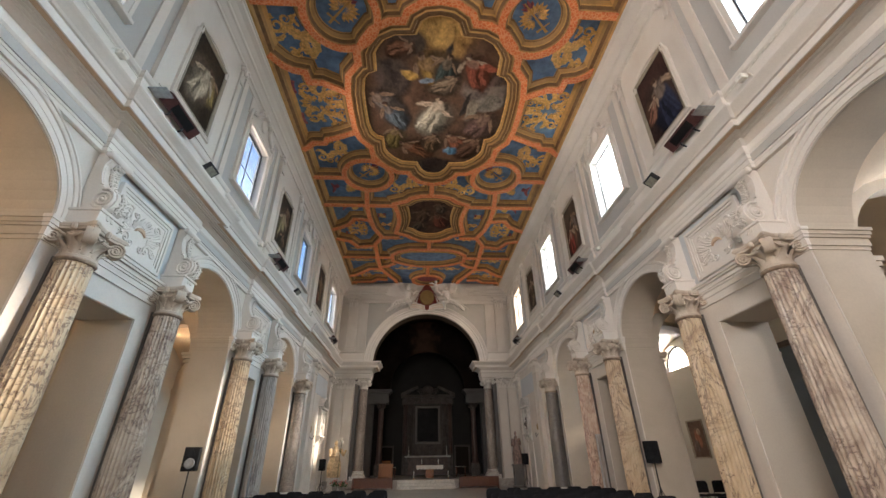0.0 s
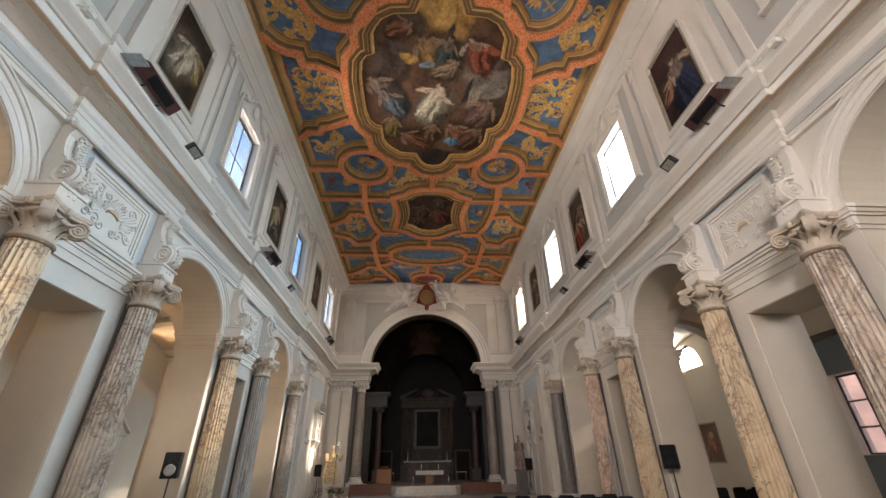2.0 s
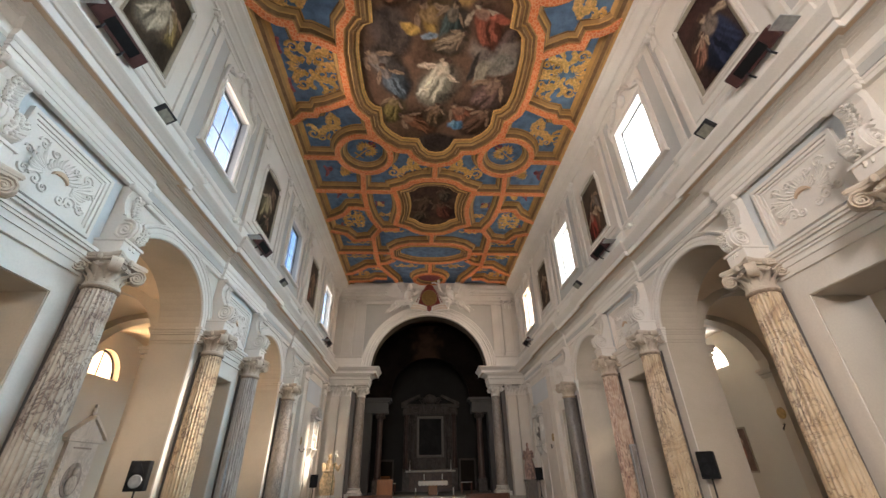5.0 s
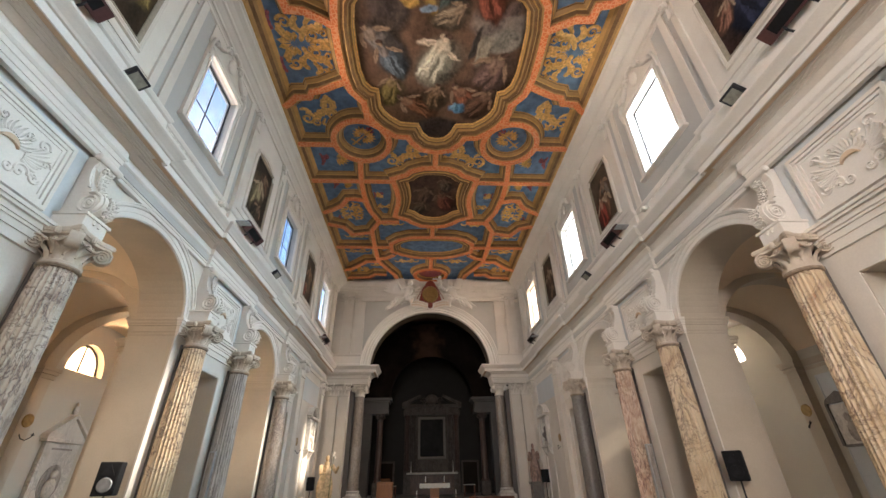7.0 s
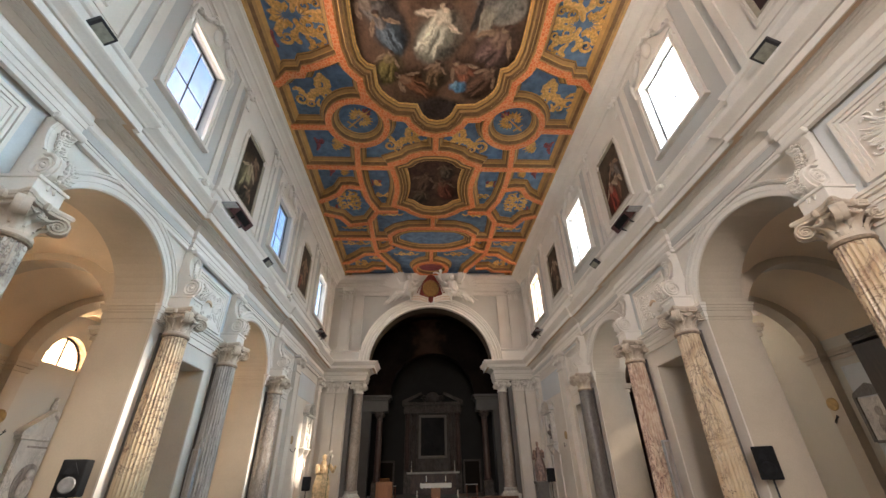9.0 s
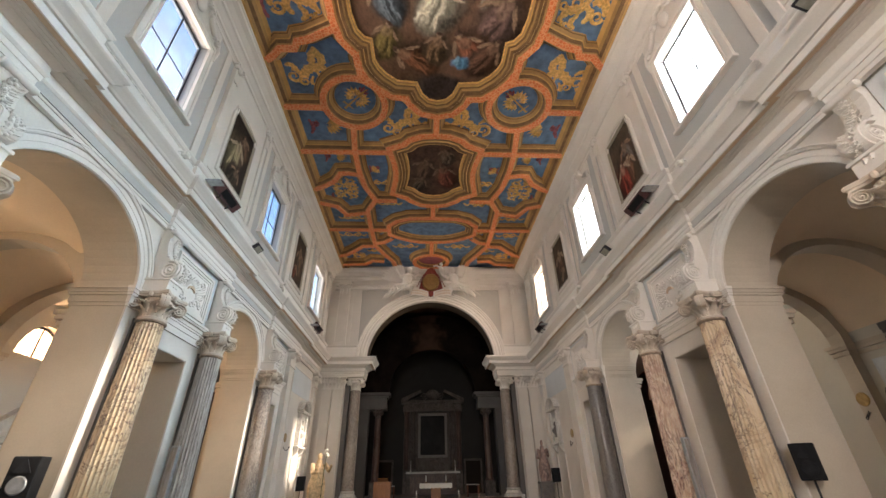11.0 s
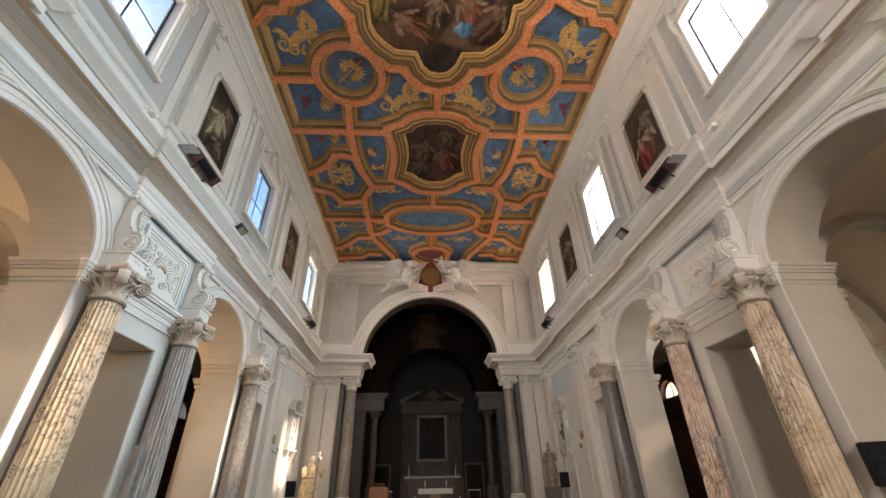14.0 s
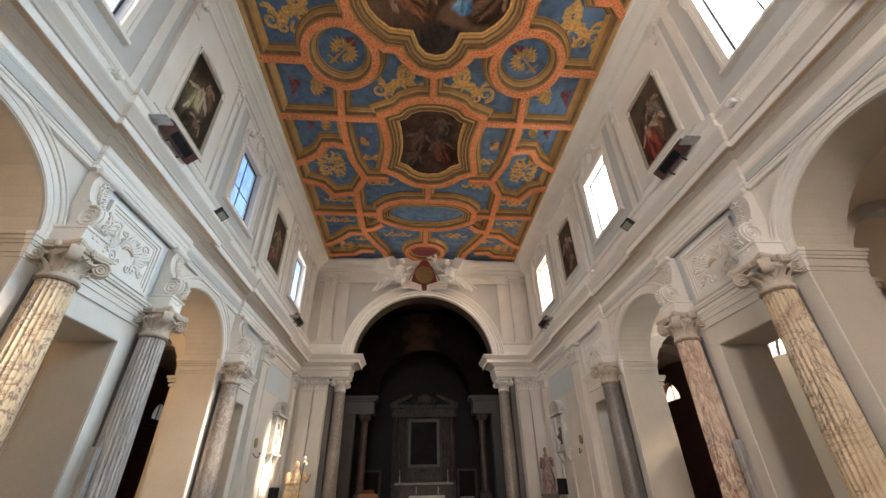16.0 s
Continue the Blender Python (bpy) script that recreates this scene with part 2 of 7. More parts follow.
def canvas(name, base, blobs, seed=0.0, wob=0.35, scale=1.0, rough=0.45, swell=1.0):
    """An old oil painting: soft patches of colour (x, y, rx, ry, turn, colour) on a dark ground."""
    m, n, l, p = node_mat(name)
    v = coords(n, l)
    off = n.new("ShaderNodeVectorMath")
    off.operation = "ADD"
    off.inputs[1].default_value = (seed, seed * 1.7, 0)
    l.new(v, off.inputs[0])
    nz = n.new("ShaderNodeTexNoise")
    nz.inputs["Scale"].default_value, nz.inputs["Detail"].default_value = 2.4 / scale, 6
    l.new(off.outputs[0], nz.inputs["Vector"])
    sh = n.new("ShaderNodeVectorMath")
    sh.operation = "MULTIPLY_ADD"
    sh.inputs[1].default_value = (wob * scale,) * 3
    l.new(nz.outputs["Color"], sh.inputs[0])
    l.new(v, sh.inputs[2])
    sh2 = n.new("ShaderNodeVectorMath")
    sh2.operation = "SUBTRACT"
    sh2.inputs[1].default_value = (wob * scale * 0.5,) * 3
    l.new(sh.outputs[0], sh2.inputs[0])
    grain = noise_node(n, l, off.outputs[0], 1.3 / scale, 6, 0.55, 0.5)
    c = ramp(n, l, grain, [(0.3, tuple(k * 0.6 for k in base)), (0.7, tuple(k * 1.35 for k in base))])
    for bx, by, rx, ry, turn, col in blobs:
        if rx < 0.6:  # the figures
            rx, ry = rx * swell, ry * swell
        mp = n.new("ShaderNodeMapping")
        mp.vector_type = "TEXTURE"
        mp.inputs["Location"].default_value = (bx, by, 0)
        mp.inputs["Rotation"].default_value = (0, 0, radians(turn))
        mp.inputs["Scale"].default_value = (rx, ry, 1e4)
        l.new(sh2.outputs[0], mp.inputs[0])
        ln = n.new("ShaderNodeVectorMath")
        ln.operation = "LENGTH"
        l.new(mp.outputs[0], ln.inputs[0])
        mr = n.new("ShaderNodeMapRange")
        mr.interpolation_type = "SMOOTHSTEP"
        mr.inputs["From Min"].default_value, mr.inputs["From Max"].default_value = 1.0, 0.5
        l.new(ln.outputs["Value"], mr.inputs["Value"])
        c = mix(n, l, mr.outputs[0], c, col)
    c = mix(n, l, 0.45, c, ramp(n, l, grain, [(0.3, (0.55,)), (0.65, (1.0,))]), "MULTIPLY")
    l.new(c, p.inputs["Base Color"])
    p.inputs["Roughness"].default_value = rough
    bump(n, l, p, grain, 0.05, 0.01)
    return m


def glass_mat(name, tint, share, clear=(1.0, 1.0, 1.0)):
    """Old frosted window glass: part clear, part scattering."""
    m, n, l, p = node_mat(name)
    n.remove(p)
    out = n["Material Output"]
    tr, tl, mx = n.new("ShaderNodeBsdfTransparent"), n.new("ShaderNodeBsdfTranslucent"), n.new("ShaderNodeMixShader")
    v = coords(n, l)
    l.new(ramp(n, l, noise_node(n, l, v, 1.2, 3), [(0.3, tuple(t * 0.8 for t in tint)), (0.7, tint)]), tl.inputs[0])
    mx.inputs[0].default_value = share
    l.new(ramp(n, l, noise_node(n, l, v, 0.9, 3), [(0.3, tuple(t * 0.75 for t in clear)), (0.7, clear)]), tr.inputs[0])
    l.new(tr.outputs[0], mx.inputs[1])
    l.new(tl.outputs[0], mx.inputs[2])
    l.new(mx.outputs[0], out.inputs[0])
    return m


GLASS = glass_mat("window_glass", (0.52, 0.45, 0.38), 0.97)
# Two copies of one glass: right tuned for glare, left tinted with sky blue.
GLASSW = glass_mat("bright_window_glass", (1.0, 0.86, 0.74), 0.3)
GLASSB = glass_mat("sky_tinted_window_glass", (0.80, 0.90, 1.0), 0.05, (0.82, 0.91, 1.0))

# ---- mesh tools ----


def box(bm, x0, x1, y0, y1, z0, z1):
    m = Matrix.LocRotScale(((x0 + x1) / 2, (y0 + y1) / 2, (z0 + z1) / 2), None, (abs(x1 - x0), abs(y1 - y0), abs(z1 - z0)))
    return bmesh.ops.create_cube(bm, size=1, matrix=m)["verts"]


def soft_box(bm, x0, x1, y0, y1, z0, z1, r=0.015, seg=2):
    vs = box(bm, x0, x1, y0, y1, z0, z1)
    es = list({e for v in vs for e in v.link_edges})
    bmesh.ops.bevel(bm, geom=es, offset=r, segments=seg, affect="EDGES", profile=0.6)


def rings(bm, loops, closed=True, caps=True, mat=0):
    """Skin a row of vertex loops."""
    rs = [[bm.verts.new(p) for p in lp] for lp in loops]
    k = len(rs[0])
    for a, b in zip(rs, rs[1:]):
        for i in range(k if closed else k - 1):
            f = bm.faces.new((a[i], a[(i + 1) % k], b[(i + 1) % k], b[i]))
            f.material_index = mat
    if caps and closed:
        bm.faces.new(rs[0][::-1]).material_index = mat
        bm.faces.new(rs[-1]).material_index = mat
    return rs


def sweep(bm, prof, path, loop=False, flat=False, mats=None):
    """Sweep (offset to the left, height) along a plan path of (x, y), with mitred corners. flat: an open skin."""
    pts = [Vector((x, y)) for x, y in path]
    k = len(pts)
    out = []
    for i, p in enumerate(pts):
        a = pts[i - 1] if (loop or i > 0) else None
        b = pts[(i + 1) % k] if (loop or i < k - 1) else None
        d1 = (p - a).normalized() if a is not None else (b - p).normalized()
        d2 = (b - p).normalized() if b is not None else d1
        n1, n2 = Vector((-d1.y, d1.x)), Vector((-d2.y, d2.x))
        nn = (n1 + n2)
        nn = nn / max(0.35, (1 + n1.dot(n2)))
        out.append([(p.x + nn.x * o, p.y + nn.y * o, z) for o, z in prof])
    if loop:
        out.append(out[0])
    rs = [[bm.verts.new(q) for q in lp] for lp in (out[:-1] if loop else out)]
    if loop:
        rs.append(rs[0])
    m = len(prof)
    for a, b in zip(rs, rs[1:]):
        for i in range(m - 1 if flat else m):
            f = bm.faces.new((a[i], b[i], b[(i + 1) % m], a[(i + 1) % m]))
            if mats:
                f.material_index = mats[i]
    if not loop and not flat:
        bm.faces.new(rs[0]), bm.faces.new(rs[-1][::-1])


def frames_sweep(bm, prof, frames, caps=True):
    """Sweep a closed profile (o, h) through frames of (point, across, up, scale)."""
    loops = [[p + a * (o * s) + u * (h * s) for o, h in prof] for p, a, u, s in frames]
    rings(bm, loops, True, caps)


def lathe(bm, prof, seg=20, at=(0, 0, 0), flute=0, depth=0.0, top=True):
    """Turn (r, z); with flutes cut between."""
    loops = []
    n = flute * 4 if flute else seg
    for r, z in prof:
        lp = []
        for i in range(n):
            a = 2 * math.pi * i / n
            rr = r - (depth * r * (0, 0.75, 1.0, 0.75)[i % 4] if flute else 0)
            lp.append((at[0] + rr * math.cos(a), at[1] + rr * math.sin(a), at[2] + z))
        loops.append(lp)
    rings(bm, loops)


def tube(bm, pts, r, seg=6):
    pts = [Vector(p) for p in pts]
    loops = []
    for i, p in enumerate(pts):
        d = (pts[min(i + 1, len(pts) - 1)] - pts[max(i - 1, 0)]).normalized()
        a = d.orthogonal().normalized() if abs(d.z) > 0.99 else d.cross(Vector((0, 0, 1))).normalized()
        b = d.cross(a)
        rr = r[i] if isinstance(r, (list, tuple)) else r
        loops.append([p + a * (rr * math.cos(t)) + b * (rr * math.sin(t)) for t in (2 * math.pi * k / seg for k in range(seg))])
    rings(bm, loops)


def blob(bm, c, r, seg=10):
    m = Matrix.Translation(c) @ Matrix.Diagonal((*r, 1))
    bmesh.ops.create_uvsphere(bm, u_segments=seg, v_segments=max(5, seg * 2 // 3), radius=1, matrix=m)


def prism(bm, poly, place):
    """Extrude a 2D polygon between two mappings place(u, v, 0) and place(u, v, 1)."""
    a = [bm.verts.new(place(u, v, 0)) for u, v in poly]
    b = [bm.verts.new(place(u, v, 1)) for u, v in poly]
    k = len(poly)
    bm.faces.new(a[::-1]), bm.faces.new(b)
    for i in range(k):
        bm.faces.new((a[i], a[(i + 1) % k], b[(i + 1) % k], b[i]))


def finish(name, bm, mats, parent=None, smooth=False):
    bmesh.ops.recalc_face_normals(bm, faces=bm.faces)
    me = bpy.data.meshes.new(name)
    bm.to_mesh(me)
    bm.free()
    for m in mats if isinstance(mats, (list, tuple)) else [mats]:
        me.materials.append(m)
    if smooth:
        me.shade_smooth()
        me.set_sharp_from_angle(angle=radians(38))
    ob = new(name, me)
    ob.parent = parent
    return ob


def part(name, bm, mats, parent, label="", smooth=False):
    return tagged(finish(name, bm, mats, parent, smooth), label)


def setting(name, bm, mats, label, smooth=False, category=""):
    return tagged(finish(name, bm, mats, None, smooth), label, category, kind="structure")


def thing(name, label, category, group="", m=None):
    ob = new(name)
    ob.empty_display_size = 0.2
    if m is not None:
        ob.matrix_basis = m
    return tagged(ob, label, category, group)


def on_wall(s, d, y, z=0.0):
    """A pose at distance d from the nave's middle on side s; its own x points to the nave."""
    return pose(s * d, y, z, 0, 0, 0 if s < 0 else 180)


def arc(c, a, b, t0, t1, n):
    return [(c[0] + a * math.cos(radians(t0 + (t1 - t0) * i / n)), c[1] + b * math.sin(radians(t0 + (t1 - t0) * i / n))) for i in range(n + 1)]

# ---- structure ----
WF, WB = 6.95, 8.15          # faces of the nave's arcade walls
OUT = 13.0                    # the aisles' outer walls
UW = 6.80                     # the upper walls' face
FRONT = -7.8                  # the church's front, behind the camera
ZI, AR, AH = 5.45, 1.93, 1.53  # imposts, the arches' half span and rise
OPW, OPZ = 0.92, 4.52         # half width and height of the openings between paired columns

# The aisle vault's cream at half brightness, to hold the chapel's shade.
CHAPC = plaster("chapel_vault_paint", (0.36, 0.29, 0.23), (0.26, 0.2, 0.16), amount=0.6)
# Chapel red made very dark so the unlit room's shade is in it.
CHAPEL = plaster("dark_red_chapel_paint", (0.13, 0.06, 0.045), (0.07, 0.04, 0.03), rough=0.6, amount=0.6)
bm = bmesh.new()
box(bm, -OUT - 0.5, OUT + 0.5, FRONT - 8, 46, -0.3, 0.0)
FLOORM = marble("floor_marble", [(0.3, (0.34, 0.30, 0.26)), (0.7, (0.50, 0.46, 0.41))], (0.25, 0.22, 0.2), rough=0.3, stretch=(1, 1, 1))
setting("floor", bm, FLOORM, "worn pale polished marble church floor")

for s, side in ((-1, "left"), (1, "right")):
    # the arcade wall
    bm = bmesh.new()

    def wall_box(y0, y1, z0, z1, d0=WF, d1=WB):
        box(bm, s * d0, s * d1, y0, y1, z0, z1)

    ys = FRONT
    for i, pc in enumerate(PAIRS):
        a0, a1 = ARCHES[i] - AR, ARCHES[i] + AR
        wall_box(ys, a0, 0, 7.3)
        poly = [(a0, 7.3), (a0, ZI)] + [(u, v) for u, v in arc((ARCHES[i], ZI), AR, AH, 180, 0, 28)][1:-1] + [(a1, ZI), (a1, 7.3)]
        prism(bm, poly, lambda u, v, w: (s * (WF if w == 0 else WB), u, v))
        wall_box(a1, pc - OPW, 0, 7.3)
        wall_box(pc - OPW, pc + OPW, OPZ, 7.3)
        ys = pc + OPW
    wall_box(ys, END + 1.2, 0, 7.3)
    setting(f"wall_{side}_arcade", bm, [WALLP], "pale plaster nave wall with arches and openings")
    # linings of the arches and openings in cream
    bm = bmesh.new()
    for i, pc in enumerate(PAIRS):
        a = ARCHES[i]
        path = [(a - AR, 0.0), (a - AR, ZI)] + arc((a, ZI), AR, AH, 180, 0, 28)[1:-1] + [(a + AR, ZI), (a + AR, 0.0)]
        e = 0.012
        for (u0, v0), (u1, v1) in zip(path, path[1:]):
            n2 = Vector((v1 - v0, -(u1 - u0))).normalized() * e
            vs = [bm.verts.new((s * d, u + n2.x, v + n2.y)) for d, u, v in ((WF + 0.03, u0, v0), (WF + 0.03, u1, v1), (WB + 0.01, u1, v1), (WB + 0.01, u0, v0))]
            bm.faces.new(vs)
        made = box(bm, s * (WF + 0.03), s * (WB + 0.01), pc - OPW, pc + OPW, OPZ - 0.015, OPZ)
        for q in (-1, 1):
            made = made + box(bm, s * (WF + 0.03), s * (WB + 0.01), pc + q * OPW, pc + q * (OPW - 0.015), 0, OPZ - 0.016)
        for fc in {fc for v in made for fc in v.link_faces}:
            fc.material_index = 1
    bmesh.ops.remove_doubles(bm, verts=bm.verts, dist=0.001)
    setting(f"trim_{side}_linings", bm, [CREAM, JAMBP], "cream painted soffits and jambs of the arches", category="arch lining")

    # the entablature, stepping forward over each pair of columns
    path = [(s * WF, FRONT)]
    for pc in PAIRS[:3]:
        for q, dd in ((-1.68, WF), (-1.68, WF - 0.1), (1.68, WF - 0.1), (1.68, WF)):
            path.append((s * dd, pc + q))
    path += [(s * WF, 22.22), (s * (WF - 0.1), 22.22), (s * (WF - 0.1), 26.2), (s * WF, 26.2), (s * WF, END), (CX + s * 4.3, END), (CX + s * 4.3, END + 1.2)]
    path2 = path[:-2] + [(CX + s * 4.72, END)]
    prof = [(0.0, 7.16), (0.10, 7.16), (0.10, 7.245), (0.122, 7.25), (0.122, 7.36), (0.144, 7.365), (0.144, 7.47), (0.16, 7.48), (0.19, 7.52), (0.19, 7.56), (0.165, 7.57), (0.165, 7.70), (0.19, 7.71), (0.25, 7.76), (0.29, 7.79), (0.29, 7.81), (0.35, 7.815), (0.35, 7.83), (0.41, 7.835), (0.41, 7.85), (0.46, 7.852), (0.48, 7.87),
            (0.6, 7.87), (0.63, 7.85), (0.63, 7.82), (0.66, 7.82), (0.66, 7.98), (0.63, 7.983), (0.63, 8.0), (0.69, 8.003), (0.72, 8.04), (0.8, 8.1), (0.77, 8.105), (0.77, 8.12), (0.83, 8.16), (0.86, 8.19), (0.86, 8.25), (0.3, 8.29), (0.0, 8.29)]
    prof2 = [(0.0, 8.27), (0.44, 8.28), (0.44, 8.42), (0.42, 8.45), (0.42, 8.93), (0.47, 8.96), (0.5, 9.02), (0.5, 9.06), (0.40, 9.09), (0.0, 9.09)]
    prof, prof2 = [(s * o, z) for o, z in prof], [(s * o, z) for o, z in prof2]
    bm = bmesh.new()
    mats = [0] * len(prof)
    mats[21] = 1
    sweep(bm, prof, path, mats=mats)
    sweep(bm, prof2, path2)
    setting(f"trim_{side}_entablature", bm, [WHITE, TAUPE], "white moulded entablature with a taupe soffit", category="cornice")

    # the upper wall with its windows
    bm = bmesh.new()
    ys = FRONT
    WHW, WZ0, WZ1 = 0.93, 10.08, 12.7
    for wy in WINDOWS:
        box(bm, s * UW, s * 7.12, ys, wy - WHW, 7.3, 15.2)
        box(bm, s * UW, s * 7.12, wy - WHW, wy + WHW, 7.3, WZ0)
        box(bm, s * UW, s * 7.12, wy - WHW, wy + WHW, WZ1, 15.2)
        ys = wy + WHW
    box(bm, s * UW, s * 7.12, ys, END + 1.2, 7.3, 15.2)
    setting(f"wall_{side}_upper", bm, UPPERP, "pale grey plaster clerestory wall")
    bm = bmesh.new()
    for pc in PAIRS:
        box(bm, s * (UW - 0.07), s * UW, pc - 1.62, pc + 1.62, 9.0, 14.1)
        for q in (-1, 1):
            box(bm, s * (UW - 0.13), s * (UW - 0.07), pc + q * 1.62, pc + q * 1.42, 9.0, 13.75)
            soft_box(bm, s * (UW - 0.17), s * (UW - 0.05), pc + q * 1.66, pc + q * 1.38, 9.09, 9.3, 0.03)
            soft_box(bm, s * (UW - 0.18), s * (UW - 0.05), pc + q * 1.67, pc + q * 1.37, 13.62, 13.8, 0.03)
        box(bm, s * (UW - 0.1), s * (UW - 0.07), pc - 1.4, pc + 1.4, 9.6, 9.66)
    for wy in WINDOWS:
        for q in (-1, 1):
            box(bm, s * (UW - 0.05), s * UW, wy + q * 1.72, wy + q * 1.98, 9.0, 14.0)
        box(bm, s * (UW - 0.04), s * UW, wy - 1.25, wy + 1.25, 12.95, 14.05)
    for y0, y1, o in ((29.35, 29.75, 0.07), (29.95, 30.6, 0.14), (30.05, 30.5, 0.17), (30.75, 31.1, 0.1)):
        box(bm, s * (UW - o), s * UW, y0, y1, 9.0, 13.7)
    for z0, z1 in ((9.09, 9.4), (13.45, 13.6)):
        soft_box(bm, s * (UW - 0.22), s * UW, 29.88, 30.67, z0, z1, 0.03)
    setting(f"trim_{side}_pilaster_strips", bm, WALLP, "shallow painted pilaster strips on the upper wall", category="pilaster")
    # the coving under the ceiling
    prof = [(0.0, 13.72), (0.06, 13.74), (0.06, 13.84), (0.1, 13.88), (0.14, 13.88), (0.16, 13.95), (0.3, 14.08), (0.36, 14.1), (0.38, 14.18), (0.52, 14.3), (0.66, 14.36), (0.68, 14.44), (0.72, 14.46), (0.72, 14.56), (0.0, 14.56)]
    prof = [(o if s < 0 else -o, z) for o, z in prof]
    prof = [(-o, z) for o, z in prof]
    bm = bmesh.new()
    sweep(bm, prof, [(s * UW, FRONT), (s * UW, END)])
    setting(f"trim_{side}_upper_cornice", bm, WALLP, "moulded plaster cornice below the ceiling", category="cornice")

    # the aisle: outer wall with lunette openings
    bm = bmesh.new()
    ys = FRONT
    LS, LW, LZ0, LH = LUN[s]
    for a in (q + LS for q in ARCHES):
        if s > 0 and abs(a - LS - 12.275) < 0.1:
            box(bm, s * OUT, s * (OUT + 0.5), ys, 11.9, 0, 8)
            box(bm, s * OUT, s * (OUT + 0.5), 11.9, 13.95, 0, 1.7)
            box(bm, s * OUT, s * (OUT + 0.5), 11.9, 13.95, 4.0, 8)
            ys = 13.95
            continue
        box(bm, s * OUT, s * (OUT + 0.5), ys, a - LW, 0, 8)
        box(bm, s * OUT, s * (OUT + 0.5), a - LW, a + LW, 0, LZ0)
        poly = [(a - LW, 8), (a - LW, LZ0)] + arc((a, LZ0), LW, LH, 180, 0, 20)[1:-1] + [(a + LW, LZ0), (a + LW, 8)]
        prism(bm, poly, lambda u, v, w: (s * (OUT + 0.5 * w), u, v))
        ys = a + LW
    box(bm, s * OUT, s * (OUT + 0.5), ys, 22.75, 0, 8)
    setting(f"wall_{side}_aisle", bm, AISLEG, "grey-cream plaster wall of the side aisle")
    # aisle vaults, groined over the arches and plain barrels between
    bm = bmesh.new()
    xm, hx = (WB + OUT) / 2, (OUT - WB) / 2
    nx = 16
    edges = [FRONT]
    for pc in PAIRS:
        edges += [pc - 1.2, pc + 1.2]
    edges.append(END + 1)
    for k in range(len(edges) - 1):
        y0, y1 = edges[k], edges[k + 1]
        groin = k % 2 == 0
        ny = 16 if groin else 1
        g = []
        for j in range(ny + 1):
            y = y0 + (y1 - y0) * j / ny
            row = []
            for i in range(nx + 1):
                x = WB + (OUT - WB) * i / nx
                h = 1.75 * math.sqrt(max(0, 1 - ((x - xm) / hx) ** 2))
                if groin:
                    h = max(h, 1.75 * math.sqrt(max(0, 1 - ((y - (y0 + y1) / 2) / ((y1 - y0) / 2)) ** 2)))
                row.append(bm.verts.new((s * x, y, 5.35 + h)))
            g.append(row)
        for j in range(ny):
            for i in range(nx):
                # faces beyond the last arch take the vault colour darkened for shade
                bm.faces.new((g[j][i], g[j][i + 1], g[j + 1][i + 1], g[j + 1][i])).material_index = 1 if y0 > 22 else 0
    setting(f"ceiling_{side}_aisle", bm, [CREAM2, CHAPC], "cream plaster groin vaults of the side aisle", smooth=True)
    bm = bmesh.new()
    box(bm, s * WB, s * (OUT + 0.5), FRONT, END + 1.2, 7.6, 7.8)
    setting(f"roof_{side}_aisle", bm, CREAM2, "flat roof over the side aisle")
    # the dark chapel beyond the last arch, with its own half-round window
    bm = bmesh.new()
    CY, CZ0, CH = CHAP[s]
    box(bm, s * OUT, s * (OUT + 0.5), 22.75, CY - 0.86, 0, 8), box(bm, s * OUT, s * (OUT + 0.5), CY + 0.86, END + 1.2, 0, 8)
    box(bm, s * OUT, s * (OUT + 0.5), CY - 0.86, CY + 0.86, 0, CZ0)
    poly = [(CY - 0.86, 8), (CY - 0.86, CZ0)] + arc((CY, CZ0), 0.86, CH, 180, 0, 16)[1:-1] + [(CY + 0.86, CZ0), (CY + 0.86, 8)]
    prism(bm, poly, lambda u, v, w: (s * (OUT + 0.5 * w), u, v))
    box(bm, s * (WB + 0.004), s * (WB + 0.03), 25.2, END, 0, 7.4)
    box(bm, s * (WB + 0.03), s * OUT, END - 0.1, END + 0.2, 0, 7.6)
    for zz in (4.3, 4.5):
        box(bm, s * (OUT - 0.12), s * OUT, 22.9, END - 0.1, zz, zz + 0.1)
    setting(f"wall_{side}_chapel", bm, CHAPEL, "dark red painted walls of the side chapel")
    # transverse arches, pilasters and the band along the outer wall
    bm = bmesh.new()
    for pc in PAIRS:
        for q in (-1, 1):
            yc = pc + q * 1.42
            y0, y1 = yc - 0.24, yc + 0.24
            pts_i = arc((xm, 5.0), hx - 0.26, 1.9, 180, 0, 18)
            pts_o = arc((xm, 5.0), hx + 0.15, 2.45, 180, 0, 18)
            prism(bm, pts_i + pts_o[::-1], lambda u, v, w: (s * u, y0 + (y1 - y0) * w, v))
            box(bm, s * (OUT - 0.3), s * OUT, y0, y1, 0, 5.0)
            box(bm, s * WB, s * (WB + 0.3), y0, y1, 0, 5.0)
            for zz, o in ((4.66, 0.05), (4.8, 0.09), (4.9, 0.13)):
                box(bm, s * (OUT - 0.3 - o), s * OUT, y0 - o, y1 + o, zz, zz + 0.1)
                box(bm, s * WB, s * (WB + 0.3 + o), y0 - o, y1 + o, zz, zz + 0.1)
        for zz, o in ((4.66, 0.04), (4.8, 0.08), (4.9, 0.12)):
            box(bm, s * (OUT - o), s * OUT, pc - 1.2, pc + 1.2, zz, zz + 0.1)
    setting(f"trim_{side}_aisle_arches", bm, CREAM, "cream transverse arches and pilasters of the side aisle", category="arch")
    bm = bmesh.new()
